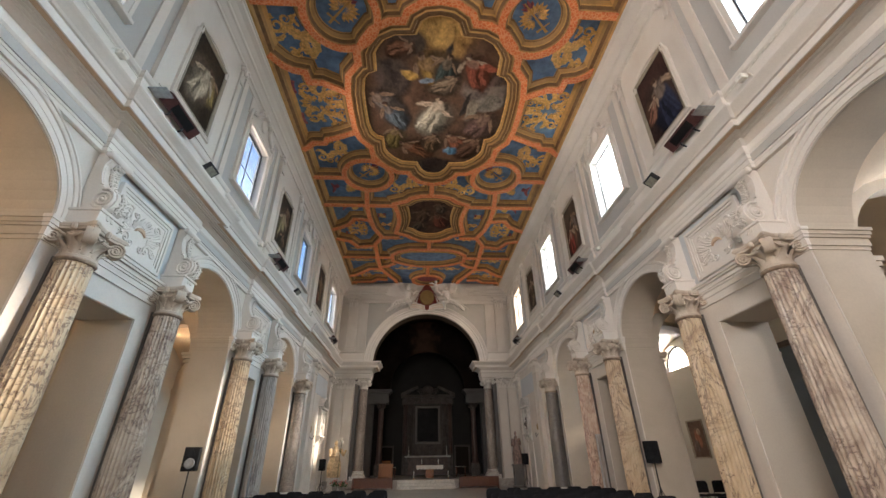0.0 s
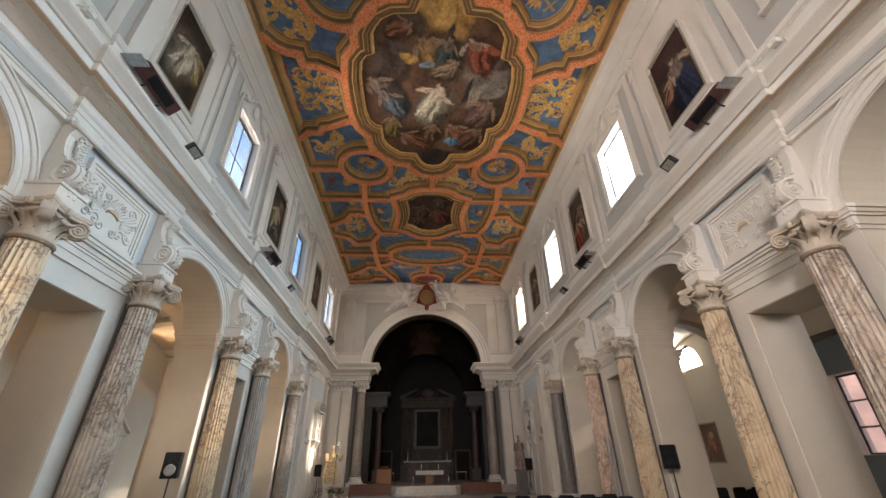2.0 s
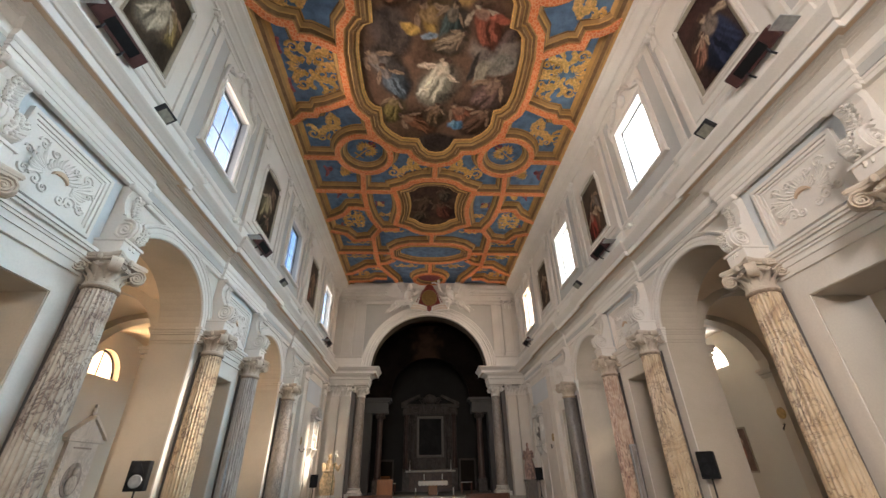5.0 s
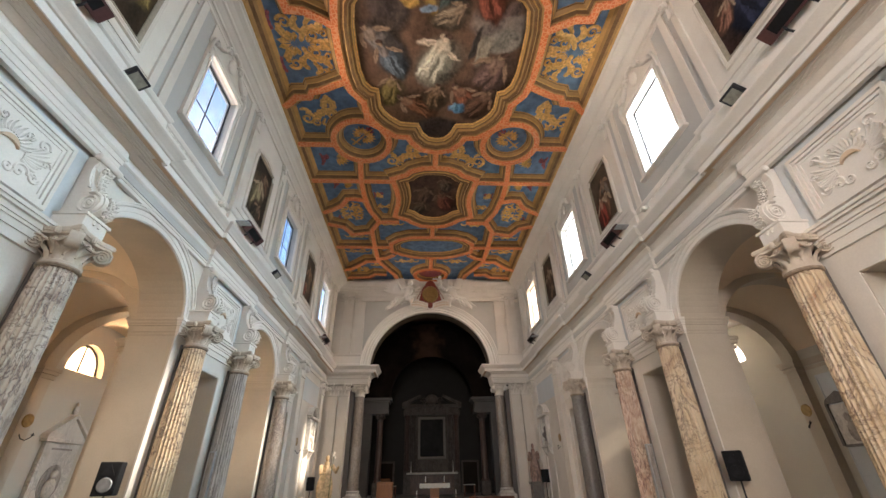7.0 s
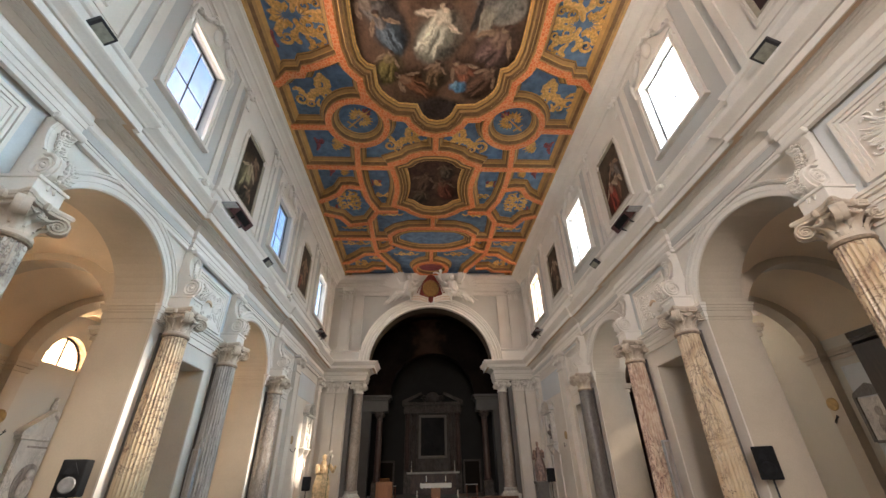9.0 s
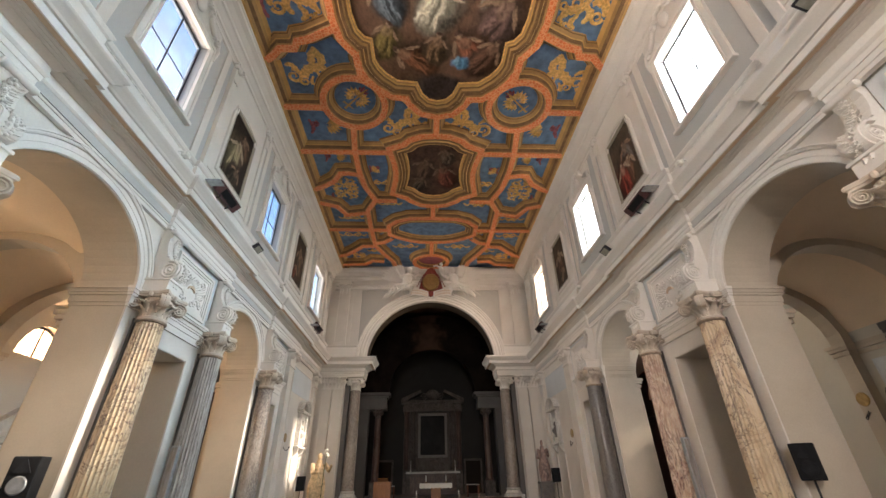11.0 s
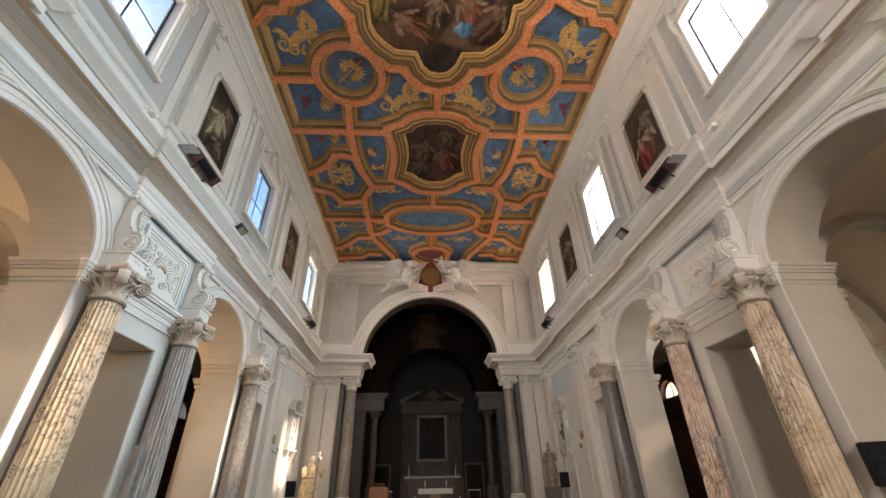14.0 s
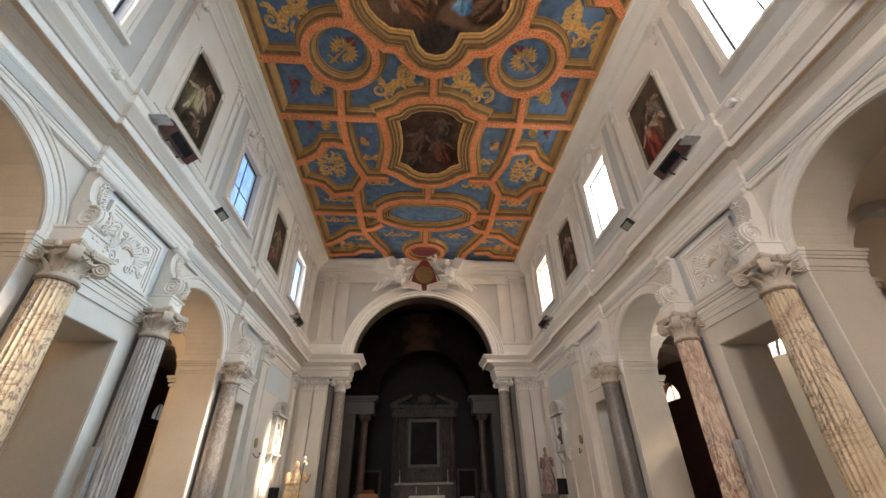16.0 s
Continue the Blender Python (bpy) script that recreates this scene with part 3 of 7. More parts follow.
    for pc in PAIRS[1:3]:
        box(bm, s * (OUT - 0.015), s * OUT, pc - 0.85, pc + 0.85, 0.8, 4.4)
        for q in (-1, 1):
            box(bm, s * (OUT - 0.03), s * OUT, pc + q * 0.85, pc + q * 0.89, 0.8, 4.4)
        box(bm, s * (OUT - 0.03), s * OUT, pc - 0.89, pc + 0.89, 4.4, 4.44)
    setting(f"trim_{side}_aisle_panels", bm, GREYP, "grey painted wall panels in the side aisle", category="wall panel")

# the unseen front behind the camera, its door, and window holes added for fill
bm = bmesh.new()
box(bm, -OUT - 0.5, -4.9, FRONT - 0.5, FRONT, 0, 15.2), box(bm, 4.9, OUT + 0.5, FRONT - 0.5, FRONT, 0, 15.2)
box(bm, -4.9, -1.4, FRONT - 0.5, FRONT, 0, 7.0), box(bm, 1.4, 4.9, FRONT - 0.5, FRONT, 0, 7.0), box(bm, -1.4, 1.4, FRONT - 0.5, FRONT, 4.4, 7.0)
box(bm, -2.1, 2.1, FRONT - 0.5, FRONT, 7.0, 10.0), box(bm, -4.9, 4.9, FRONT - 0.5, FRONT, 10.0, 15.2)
setting("wall_front", bm, WALLP, "plain plaster inner face of the church front, window holes added for fill")

# ---- painted pictures ----


def cloud(shape, cells, rng):
    """Smooth random field between -1 and 1."""
    h, w = shape
    g = rng.uniform(-1, 1, (cells + 2, cells + 2))
    y, x = np.linspace(0, cells, h), np.linspace(0, cells, w)
    yi, xi = y.astype(int), x.astype(int)
    fy, fx = y - yi, x - xi
    fy, fx = (fy * fy * (3 - 2 * fy))[:, None], (fx * fx * (3 - 2 * fx))[None, :]
    q = lambda dy, dx: g[np.ix_(yi + dy, xi + dx)]
    return (q(0, 0) * (1 - fx) + q(0, 1) * fx) * (1 - fy) + (q(1, 0) * (1 - fx) + q(1, 1) * fx) * fy


def oil_mat(name, rough=0.5):
    """Varnished old oil paint over canvas weave."""
    m, n, l, p = node_mat(name)
    at = n.new("ShaderNodeVertexColor")
    at.layer_name = "paint"
    v = coords(n, l)
    grain = noise_node(n, l, v, 14, 6, 0.65, 0.6)
    l.new(mix(n, l, 0.5, at.outputs[0], ramp(n, l, grain, [(0.3, (0.6,)), (0.62, (1.0,))]), "MULTIPLY"), p.inputs["Base Color"])
    l.new(ramp(n, l, grain, [(0.3, (rough - 0.08,)), (0.7, (rough + 0.15,))]), p.inputs["Roughness"])
    bump(n, l, p, grain, 0.06, 0.01)
    return m


OIL = matt(oil_mat("old_oil_paint"), 0.1)


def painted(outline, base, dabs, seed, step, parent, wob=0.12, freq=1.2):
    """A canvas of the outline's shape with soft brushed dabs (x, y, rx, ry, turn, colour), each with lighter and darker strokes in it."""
    rng = np.random.default_rng(seed)
    xs, ys = [p[0] for p in outline], [p[1] for p in outline]
    gx, gy = np.arange(min(xs) - 0.06, max(xs) + 0.06 + step, step), np.arange(min(ys) - 0.06, max(ys) + 0.06 + step, step)
    x, y = np.meshgrid(gx, gy)
    big = max(gx[-1] - gx[0], gy[-1] - gy[0])
    c = [max(2, int(freq * big * k)) for k in (0.7, 1.6, 3.5, 8, 16)]
    n1, n2 = (sum(cloud(x.shape, c[k], rng) * (0.6, 0.3, 0.18)[k - 1] for k in (1, 2, 3)) for _ in (0, 1))
    u0, v0 = x + wob * n1, y + wob * n2
    soft, fine = cloud(x.shape, c[0], rng) + 0.5 * cloud(x.shape, c[2], rng), cloud(x.shape, c[3], rng) + cloud(x.shape, c[4], rng)
    col = np.array(base)[None, None, :] * (1 + 0.4 * soft + 0.14 * fine)[..., None]
    for bx, by, rx, ry, turn, tint in dabs:
        a = radians(turn)
        du, dv = u0 - bx, v0 - by
        lu, lv = (du * math.cos(a) + dv * math.sin(a)) / rx, (-du * math.sin(a) + dv * math.cos(a)) / ry
        d = np.sqrt(lu * lu + lv * lv)
        m = np.clip((1.0 - d) / 0.4, 0, 1)
        m = m * m * (3 - 2 * m)
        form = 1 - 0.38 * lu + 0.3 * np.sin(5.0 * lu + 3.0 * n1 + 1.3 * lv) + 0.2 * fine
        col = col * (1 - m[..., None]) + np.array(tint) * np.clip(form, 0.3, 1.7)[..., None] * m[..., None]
    # keep the cells inside the outline, a little past its edge
    px, py = np.array(xs), np.array(ys)
    ex, ey = np.roll(px, -1), np.roll(py, -1)
    mx, my = x[:-1, :-1] + step / 2, y[:-1, :-1] + step / 2
    inside = np.zeros(mx.shape, bool)
    near = np.full(mx.shape, 9.0)
    for x0, y0, x1, y1 in zip(px, py, ex, ey):
        if y0 != y1:
            inside ^= ((y0 > my) != (y1 > my)) & (mx < (x1 - x0) * (my - y0) / (y1 - y0) + x0)
        t = np.clip(((mx - x0) * (x1 - x0) + (my - y0) * (y1 - y0)) / max(1e-9, (x1 - x0) ** 2 + (y1 - y0) ** 2), 0, 1)
        near = np.minimum(near, np.hypot(mx - x0 - t * (x1 - x0), my - y0 - t * (y1 - y0)))
    jj, ii = np.nonzero(inside | (near < 0.04))
    w = x.shape[1]
    k0 = jj * w + ii
    faces = np.stack([k0, k0 + 1, k0 + 1 + w, k0 + w], 1)
    used_v, flat = np.unique(faces, return_inverse=True)
    me = bpy.data.meshes.new("canvas")
    me.from_pydata(np.stack([x.ravel()[used_v], y.ravel()[used_v], np.full(len(used_v), 0.012)], 1).tolist(), [], flat.reshape(-1, 4).tolist())
    at = me.color_attributes.new("paint", "FLOAT_COLOR", "POINT")
    rgba = np.ones((len(used_v), 4), np.float32)
    rgba[:, :3] = np.clip(col.reshape(-1, 3)[used_v], 0.004, 0.9)
    at.data.foreach_set("color", rgba.ravel())
    me.materials.append(OIL)
    ob = new("canvas", me)
    ob.parent = parent
    return ob

# ---- the painted ceiling ----
CZ = 14.5
GOLDL = plain("pale_gilt_moulding", (0.58, 0.325, 0.10), 0.5, 0.1, 0.1, 3)
# Darkest tone of the gilt moulding: shadow lines coloured between its steps.
OLIVED = plain("shadow_line_paint", (0.20, 0.105, 0.04), 0.7, 0, 0.15, 5)
bm = bmesh.new()
prof_rib = [(-0.40, CZ + 0.43), (-0.36, CZ + 0.37), (-0.33, CZ + 0.36), (-0.25, CZ + 0.25), (-0.21, CZ + 0.23), (-0.16, CZ + 0.09), (-0.12, CZ + 0.07), (-0.12, CZ), (0.12, CZ), (0.12, CZ + 0.07), (0.16, CZ + 0.09), (0.21, CZ + 0.23), (0.25, CZ + 0.25), (0.33, CZ + 0.36), (0.36, CZ + 0.37), (0.40, CZ + 0.43)]
rib_m = [1, 5, 1, 6, 5, 1, 0, 0, 0, 1, 5, 6, 1, 5, 1]
lift = [0]


def rib(path, loop=False):
    lift[0] = (lift[0] + 1) % 9
    dz = 0.004 * lift[0]
    sweep(bm, [(o, z + dz) for o, z in prof_rib], path, loop, True, rib_m)


def both(path, loop=False):
    rib([(CX + x, y) for x, y in path], loop)
    rib([(CX - x, y) for x, y in path][::-1], loop)


def framed(half, band=0.58):
    """A picture's moulded frame and orange band; half: the outline's right half, from near to far."""
    loop = [(CX + x, y) for x, y in half] + [(CX - x, y) for x, y in half[::-1] if x > 0.01]
    k = band / 0.58
    prof = [(0.0, 0.3), (0.0, 0.14), (-0.05, 0.12), (-0.13, 0.13), (-0.17, 0.03), (-0.27, 0.01), (-0.31, 0.06), (-0.40, 0.05), (-0.46, 0.03), (-0.46, -0.012), (-0.70, -0.012), (-0.70, 0.06), (-0.74, 0.1), (-0.79, 0.23), (-0.84, 0.26), (-0.92, 0.37), (-0.97, 0.43)]
    sweep(bm, [(o * k, CZ + z) for o, z in prof], loop, True, True, [1, 6, 5, 1, 5, 6, 5, 1, 0, 0, 0, 1, 5, 6, 1, 5])
    return loop


med = [(0, 8.25), (0.35, 8.3), (0.62, 8.47), (0.82, 8.95), (1.55, 9.0), (1.95, 9.2), (2.2, 9.5), (2.33, 9.75), (2.35, 10.5), (2.6, 10.58), (2.82, 10.85), (2.93, 11.5), (2.95, 12.3), (2.93, 13.2), (2.82, 13.75), (2.6, 14.02), (2.35, 14.1), (2.33, 14.85), (2.2, 15.15), (1.95, 15.45), (1.55, 15.75), (0.82, 15.8), (0.62, 16.3), (0.35, 16.58), (0, 16.66)]
pan2 = [(0, 18.95), (0.45, 18.98), (0.8, 19.12), (1.05, 19.4), (1.4, 19.55), (1.3, 20.1), (1.25, 20.75), (1.3, 21.4), (1.45, 22.1), (1.05, 22.3), (0.8, 22.6), (0.45, 22.82), (0, 22.88)]
loop1, loop2 = framed(med), framed(pan2, 0.62)
loop3 = framed([(0, 25.3), (1.25, 25.35), (1.75, 25.55), (2.0, 25.8), (2.0, 26.2), (1.7, 26.4), (1.2, 26.65), (0.7, 26.78), (0, 26.8)])
for cy in (16.72, 8.32):
    both(arc((3.29, cy), 1.21, 1.21, 0, 348, 35), True)
both([(4.45, 16.93), (6.1, 16.93)]), both([(4.45, 7.95), (6.1, 7.95)])
both([(2.88, 14.75), (2.88, 15.6)]), both([(2.95, 10.1), (2.95, 9.4)])
rib([(CX, 17.2), (CX, 18.4)])
both([(3.5, 17.9), (3.66, 19.5), (3.65, 20.7), (3.5, 22.0), (3.1, 23.08), (3.62, 24.05), (3.64, 25.7), (3.59, 27.95), (3.05, 29.2), (2.55, 30.2), (2.4, 31.3)])
both([(2.05, 19.45), (6.1, 19.45)]), both([(1.95, 23.1), (3.1, 23.1)])
both([(6.1, 22.2), (5.5, 21.9), (4.95, 21.5), (4.6, 20.93), (4.22, 20.9), (3.63, 21.05)])
both([(6.1, 23.35), (5.73, 23.5), (5.23, 23.7), (4.82, 24.5), (3.65, 24.25)])
both([(2.66, 26.05), (6.1, 26.05)])
rib([(CX, 23.6), (CX, 24.7)]), rib([(CX, 27.5), (CX, 29.1)])
both([(6.1, 29.3), (5.55, 29.1), (5.0, 28.6), (4.41, 28.0), (3.59, 27.95)])
both([(2.45, 27.0), (3.0, 27.5), (3.5, 27.6)])
rib(arc((CX, 30.15), 1.15, 1.0, 0, 345, 23), True)
both([(3.2, 30.1), (4.0, 30.0), (4.5, 30.5), (6.1, 30.6)])
both([(6.1, 9.85), (5.72, 10.3), (5.37, 10.5), (4.97, 10.57), (4.92, 11.0), (4.43, 11.02), (3.84, 11.3), (3.5, 11.5)])
both([(6.1, 14.85), (5.85, 14.7), (5.52, 14.4), (5.0, 14.38), (4.85, 14.12), (4.5, 14.05), (3.5, 13.62)])
rib([(CX, 6.4), (CX, 7.7)]), both([(0, 5.6), (6.1, 5.6)]), both([(3.2, -7), (3.2, 7.1)]), both([(0, 1.0), (6.1, 1.0)])
edge_prof = [(-0.05, CZ + 0.02), (0.1, CZ + 0.02), (0.16, CZ + 0.1), (0.28, CZ + 0.14), (0.34, CZ + 0.28), (0.46, CZ + 0.43)]
for path in ([(-6.1, END), (-6.1, FRONT)], [(6.1, FRONT), (6.1, END)]):
    sweep(bm, edge_prof, path, False, True, [6, 1, 5, 1, 6])
f = bm.faces.new([bm.verts.new((x, y, CZ + 0.42)) for x, y in ((-7, FRONT), (7, FRONT), (7, END + 0.4), (-7, END + 0.4))])
f.material_index = 2
f = bm.faces.new([bm.verts.new((x, y, CZ + 0.2)) for x, y in loop3])
f.material_index = 2
f = bm.faces.new([bm.verts.new((x, y, CZ + 0.3)) for x, y in arc((CX, 30.15), 1.0, 0.85, 0, 345, 23)])
f.material_index = 4


def scroll(cx, cy, r, turn, way, w=0.09, turns=1.35):
    """A gilt C-scroll laid on a coffer."""
    pts = []
    for i in range(17):
        t = i / 16
        rr = r * (1 - 0.82 * t)
        a = turn + way * t * turns * 2 * math.pi
        pts.append((cx + rr * math.cos(a), cy + rr * math.sin(a), w * (1.25 - 0.8 * t)))
    top, bot = [], []
    for i, (x, y, ww) in enumerate(pts):
        d = Vector(pts[min(i + 1, 16)][:2]) - Vector(pts[max(i - 1, 0)][:2])
        n2 = Vector((-d.y, d.x)).normalized() * ww
        top.append((bm.verts.new((x + n2.x, y + n2.y, CZ + 0.41)), bm.verts.new((x, y, CZ + 0.36)), bm.verts.new((x - n2.x, y - n2.y, CZ + 0.41))))
    for a, b in zip(top, top[1:]):
        for k in (0, 1):
            bm.faces.new((a[k], b[k], b[k + 1], a[k + 1])).material_index = 3


def fan(cx, cy, r, turn, n=7, spread=2.4, r0=0.15, tint=3):
    """A gilt shell or palm of leaves."""
    for i in range(n):
        a = turn + spread * (i / (n - 1) - 0.5)
        d, p = Vector((math.cos(a), math.sin(a))), Vector((-math.sin(a), math.cos(a)))
        ln = r * (1 - 0.25 * abs(i / (n - 1) - 0.5) * 2)
        w = spread * r / n * 0.42
        c = Vector((cx, cy))
        q = [c + d * (r0 * r), c + d * (0.7 * ln) + p * w, c + d * ln, c + d * (0.7 * ln) - p * w]
        mid = bm.verts.new((*(c + d * (0.65 * ln)), CZ + 0.35))
        vs = [bm.verts.new((*k, CZ + 0.41)) for k in q]
        for k in range(4):
            bm.faces.new((vs[k], vs[(k + 1) % 4], mid)).material_index = tint


def tendril(pts, w, tint=3):
    """A curved gilt leaf that swells and tapers along its line."""
    n = 4 * (len(pts) - 1)
    line = []
    for i in range(n + 1):
        t = i / 4
        k = min(int(t), len(pts) - 2)
        u = t - k
        p0, p1, p2, p3 = (Vector(pts[max(0, min(len(pts) - 1, q))]) for q in (k - 1, k, k + 1, k + 2))
        line.append(0.5 * (2 * p1 + (p2 - p0) * u + (2 * p0 - 5 * p1 + 4 * p2 - p3) * u * u + (3 * p1 - p0 - 3 * p2 + p3) * u ** 3))
    rows = []
    for i, p in enumerate(line):
        d = line[min(i + 1, n)] - line[max(i - 1, 0)]
        ww = w * (0.15 + math.sin(math.pi * (i + 0.6) / (n + 1.2)) ** 0.8) * (1.18 if i % 2 else 0.86)
        q = Vector((-d.y, d.x)).normalized() * ww
        rows.append((bm.verts.new((*(p + q), CZ + 0.412)), bm.verts.new((*p, CZ + 0.385)), bm.verts.new((*(p - q), CZ + 0.412))))
    for a, b in zip(rows, rows[1:]):
        for k in (0, 1):
            bm.faces.new((a[k], b[k], b[k + 1], a[k + 1])).material_index = tint


def griffin(cx, cy, r, sx, fy):
    """A gilt winged beast whose tail runs out into scrolls; fy: which way its wing points."""
    P = lambda u, v: (cx + sx * u * r, cy + fy * v * r)
    out_a = 0 if sx > 0 else math.pi
    tendril([P(-0.75, -0.15), P(-0.4, 0.08), P(0.0, 0.05), P(0.35, -0.2), P(0.6, -0.05)], 0.17 * r)
    tendril([P(-0.35, 0.1), P(-0.5, 0.45), P(-0.3, 0.85)], 0.14 * r)
    tendril([P(-0.15, 0.1), P(-0.12, 0.5), P(-0.35, 0.95)], 0.13 * r)
    tendril([P(-0.7, -0.1), P(-0.95, -0.02), P(-1.0, -0.2)], 0.1 * r)
    tendril([P(-0.2, -0.05), P(-0.35, -0.35), P(-0.55, -0.42)], 0.07 * r)
    scroll(*P(0.72, -0.32), 0.34 * r, out_a + 1.5, sx * fy, 0.075)
    scroll(*P(0.35, -0.55), 0.24 * r, out_a + 2.4, -sx * fy, 0.06)
    tendril([P(0.5, 0.02), P(0.75, 0.2), P(0.95, 0.15)], 0.08 * r)
    tendril([P(-0.05, -0.3), P(0.1, -0.6), P(-0.1, -0.75)], 0.06 * r)


for sx in (-1, 1):
    X = lambda x: CX + sx * x
    out_a = 0 if sx > 0 else math.pi
    # rosettes with acanthus arms in the large side fields
    for cx, cy, r in ((4.75, 12.4, 1.0), (4.65, 22.55, 0.72), (4.9, 30.0, 0.5)):
        fan(X(cx + 0.35 * r), cy, r * 0.62, out_a, 8, 3.6)
        fan(X(cx - 0.1 * r), cy, r * 0.42, out_a + math.pi, 6, 2.8)
        for q in (-1, 1):
            P = lambda u, v: (X(cx + u * r), cy + q * v * r)
            tendril([P(0.1, 0.1), P(-0.1, 0.5), P(-0.55, 0.62), P(-0.8, 0.95)], 0.13 * r)
            tendril([P(0.0, 0.42), P(0.25, 0.7), P(0.05, 1.0)], 0.11 * r)
            tendril([P(-0.3, 0.15), P(-0.7, 0.1), P(-0.98, 0.22)], 0.1 * r)
            tendril([P(0.45, 0.3), P(0.7, 0.45), P(0.72, 0.75)], 0.12 * r)
            tendril([P(-0.15, 0.7), P(-0.35, 1.0), P(-0.15, 1.2)], 0.09 * r)
            scroll(*P(-0.72, 0.42), r * 0.17, out_a, q * sx, 0.05)
            fan(*P(-0.55, 0.9), r * 0.28, out_a + q * sx * 1.9, 5, 1.8)
            scroll(X(cx - 0.35 * r), cy + q * r * 0.34, r * 0.24, out_a + q * sx * 2.5, -q * sx, 0.055)
            scroll(X(cx + 0.5 * r), cy + q * r * 0.78, r * 0.24, out_a + q * sx * 0.2, q * sx, 0.06)
            tendril([(X(cx + 0.95 * r), cy + q * 0.5 * r), (X(cx + 1.05 * r), cy + q * 0.85 * r), (X(cx + 0.9 * r), cy + q * 1.15 * r)], 0.09 * r, 4)
    # beasts beside the roundels and between them
    griffin(X(4.75), 15.45, 0.95, sx, -1), griffin(X(1.35), 17.95, 1.0, sx, -1), griffin(X(4.9), 9.3, 1.0, sx, 1)
    griffin(X(5.0), 9.9, 0.4, sx, -1)
    # feathered fans with crimson ribbons
    for cx, cy, r, t in ((4.75, 18.15, 0.75, -0.25), (4.7, 20.1, 0.55, -0.1), (2.75, 20.9, 0.5, -2.6)):
        tt = t + math.pi if sx > 0 else -t
        fan(X(cx), cy, r, tt, 8, 2.0, 0.1), fan(X(cx + 0.3 * r), cy, r * 0.55, tt + math.pi, 4, 1.3, 0.1, 4)
        tendril([(X(cx + 0.9 * r), cy - 0.4 * r), (X(cx + 0.75 * r), cy + 0.2 * r), (X(cx + 0.95 * r), cy + 0.7 * r)], 0.1 * r, 4)
    # small scrollwork in the far fields
    for cx, cy, r in ((2.55, 23.75, 0.5), (4.7, 25.2, 0.45), (3.0, 26.75, 0.3), (4.9, 27.1, 0.5), (1.7, 28.5, 0.5), (3.6, 29.1, 0.4), (2.7, 22.0, 0.35)):
        for q in (-1, 1):
            scroll(X(cx + q * 0.5 * r), cy, r * 0.5, out_a + 1.57, q * sx, 0.06)
            tendril([(X(cx + q * 0.9 * r), cy), (X(cx + q * 1.3 * r), cy + 0.3 * r), (X(cx + q * 1.7 * r), cy - 0.1 * r)], 0.12 * r)
        fan(X(cx), cy - 0.2 * r, r * 0.7, 1.57, 5, 1.4)
    # a sword on a wreath in each roundel
    for cy in (16.72, 8.32):
        d = Vector((sx * 0.72, 0.69))
        p2 = Vector((-d.y, d.x))
        c = Vector((X(3.29), cy))
        fan(c.x - sx * 0.05, cy, 0.6, math.atan2(d.y, d.x) + 1.9, 8, 2.3), fan(c.x - sx * 0.05, cy, 0.6, math.atan2(d.y, d.x) - 1.9, 8, 2.3)
        fan(c.x - sx * 0.2, cy - 0.2, 0.5, math.atan2(-d.y, -d.x), 4, 1.2, 0.1, 4)
        for a0, a1, w, along in ((-0.72, 0.66, 0.05, True), (-0.26, 0.26, 0.045, False)):
            e, n2, o = (d, p2, Vector((0, 0))) if along else (p2, d, d * 0.42)
            vs = [bm.verts.new((*(c + o + e * u + n2 * v), CZ + 0.335)) for u, v in ((a0, 0.02), (a0, -0.02), (a1, -w), (a1, w))]
            bm.faces.new(vs).material_index = 6
fan(CX, 30.15, 0.5, 1.57, 9, 5.2)
# the ceiling's boards above
box(bm, -7.2, 7.2, FRONT, END + 0.6, CZ + 0.6, CZ + 0.75)
setting("ceiling", bm, [RIB, OLIVE, BLUE, GILT, CRIMSON, OLIVED, GOLDL], "carved coffered ceiling with orange bands, blue fields and gilt scrolls")


def ceiling_picture(loop, z, paint, label):
    cx, cy = CX, sum(p[1] for p in loop) / len(loop)
    rim = [(x - cx, y - cy) for x, y in loop]
    ob = thing("ceiling_painting", label, "painting", m=pose(cx, cy, z))
    painted(rim, *paint, 0.035, ob)
    bm = bmesh.new()
    sweep(bm, [(-0.02, -0.05), (0.05, -0.035), (0.05, -0.002), (-0.02, -0.002)], rim, True)
    part("gilt_edge", bm, GILT, ob, "thin gilt edge")
    return ob


# x across, y towards the altar, about the middle of the great canvas
MEDY = sum(p[1] for p in loop1) / len(loop1)


def patch(x, y, rx, ry, turn, col):
    return (x - CX, y - MEDY, rx, ry, turn, col)


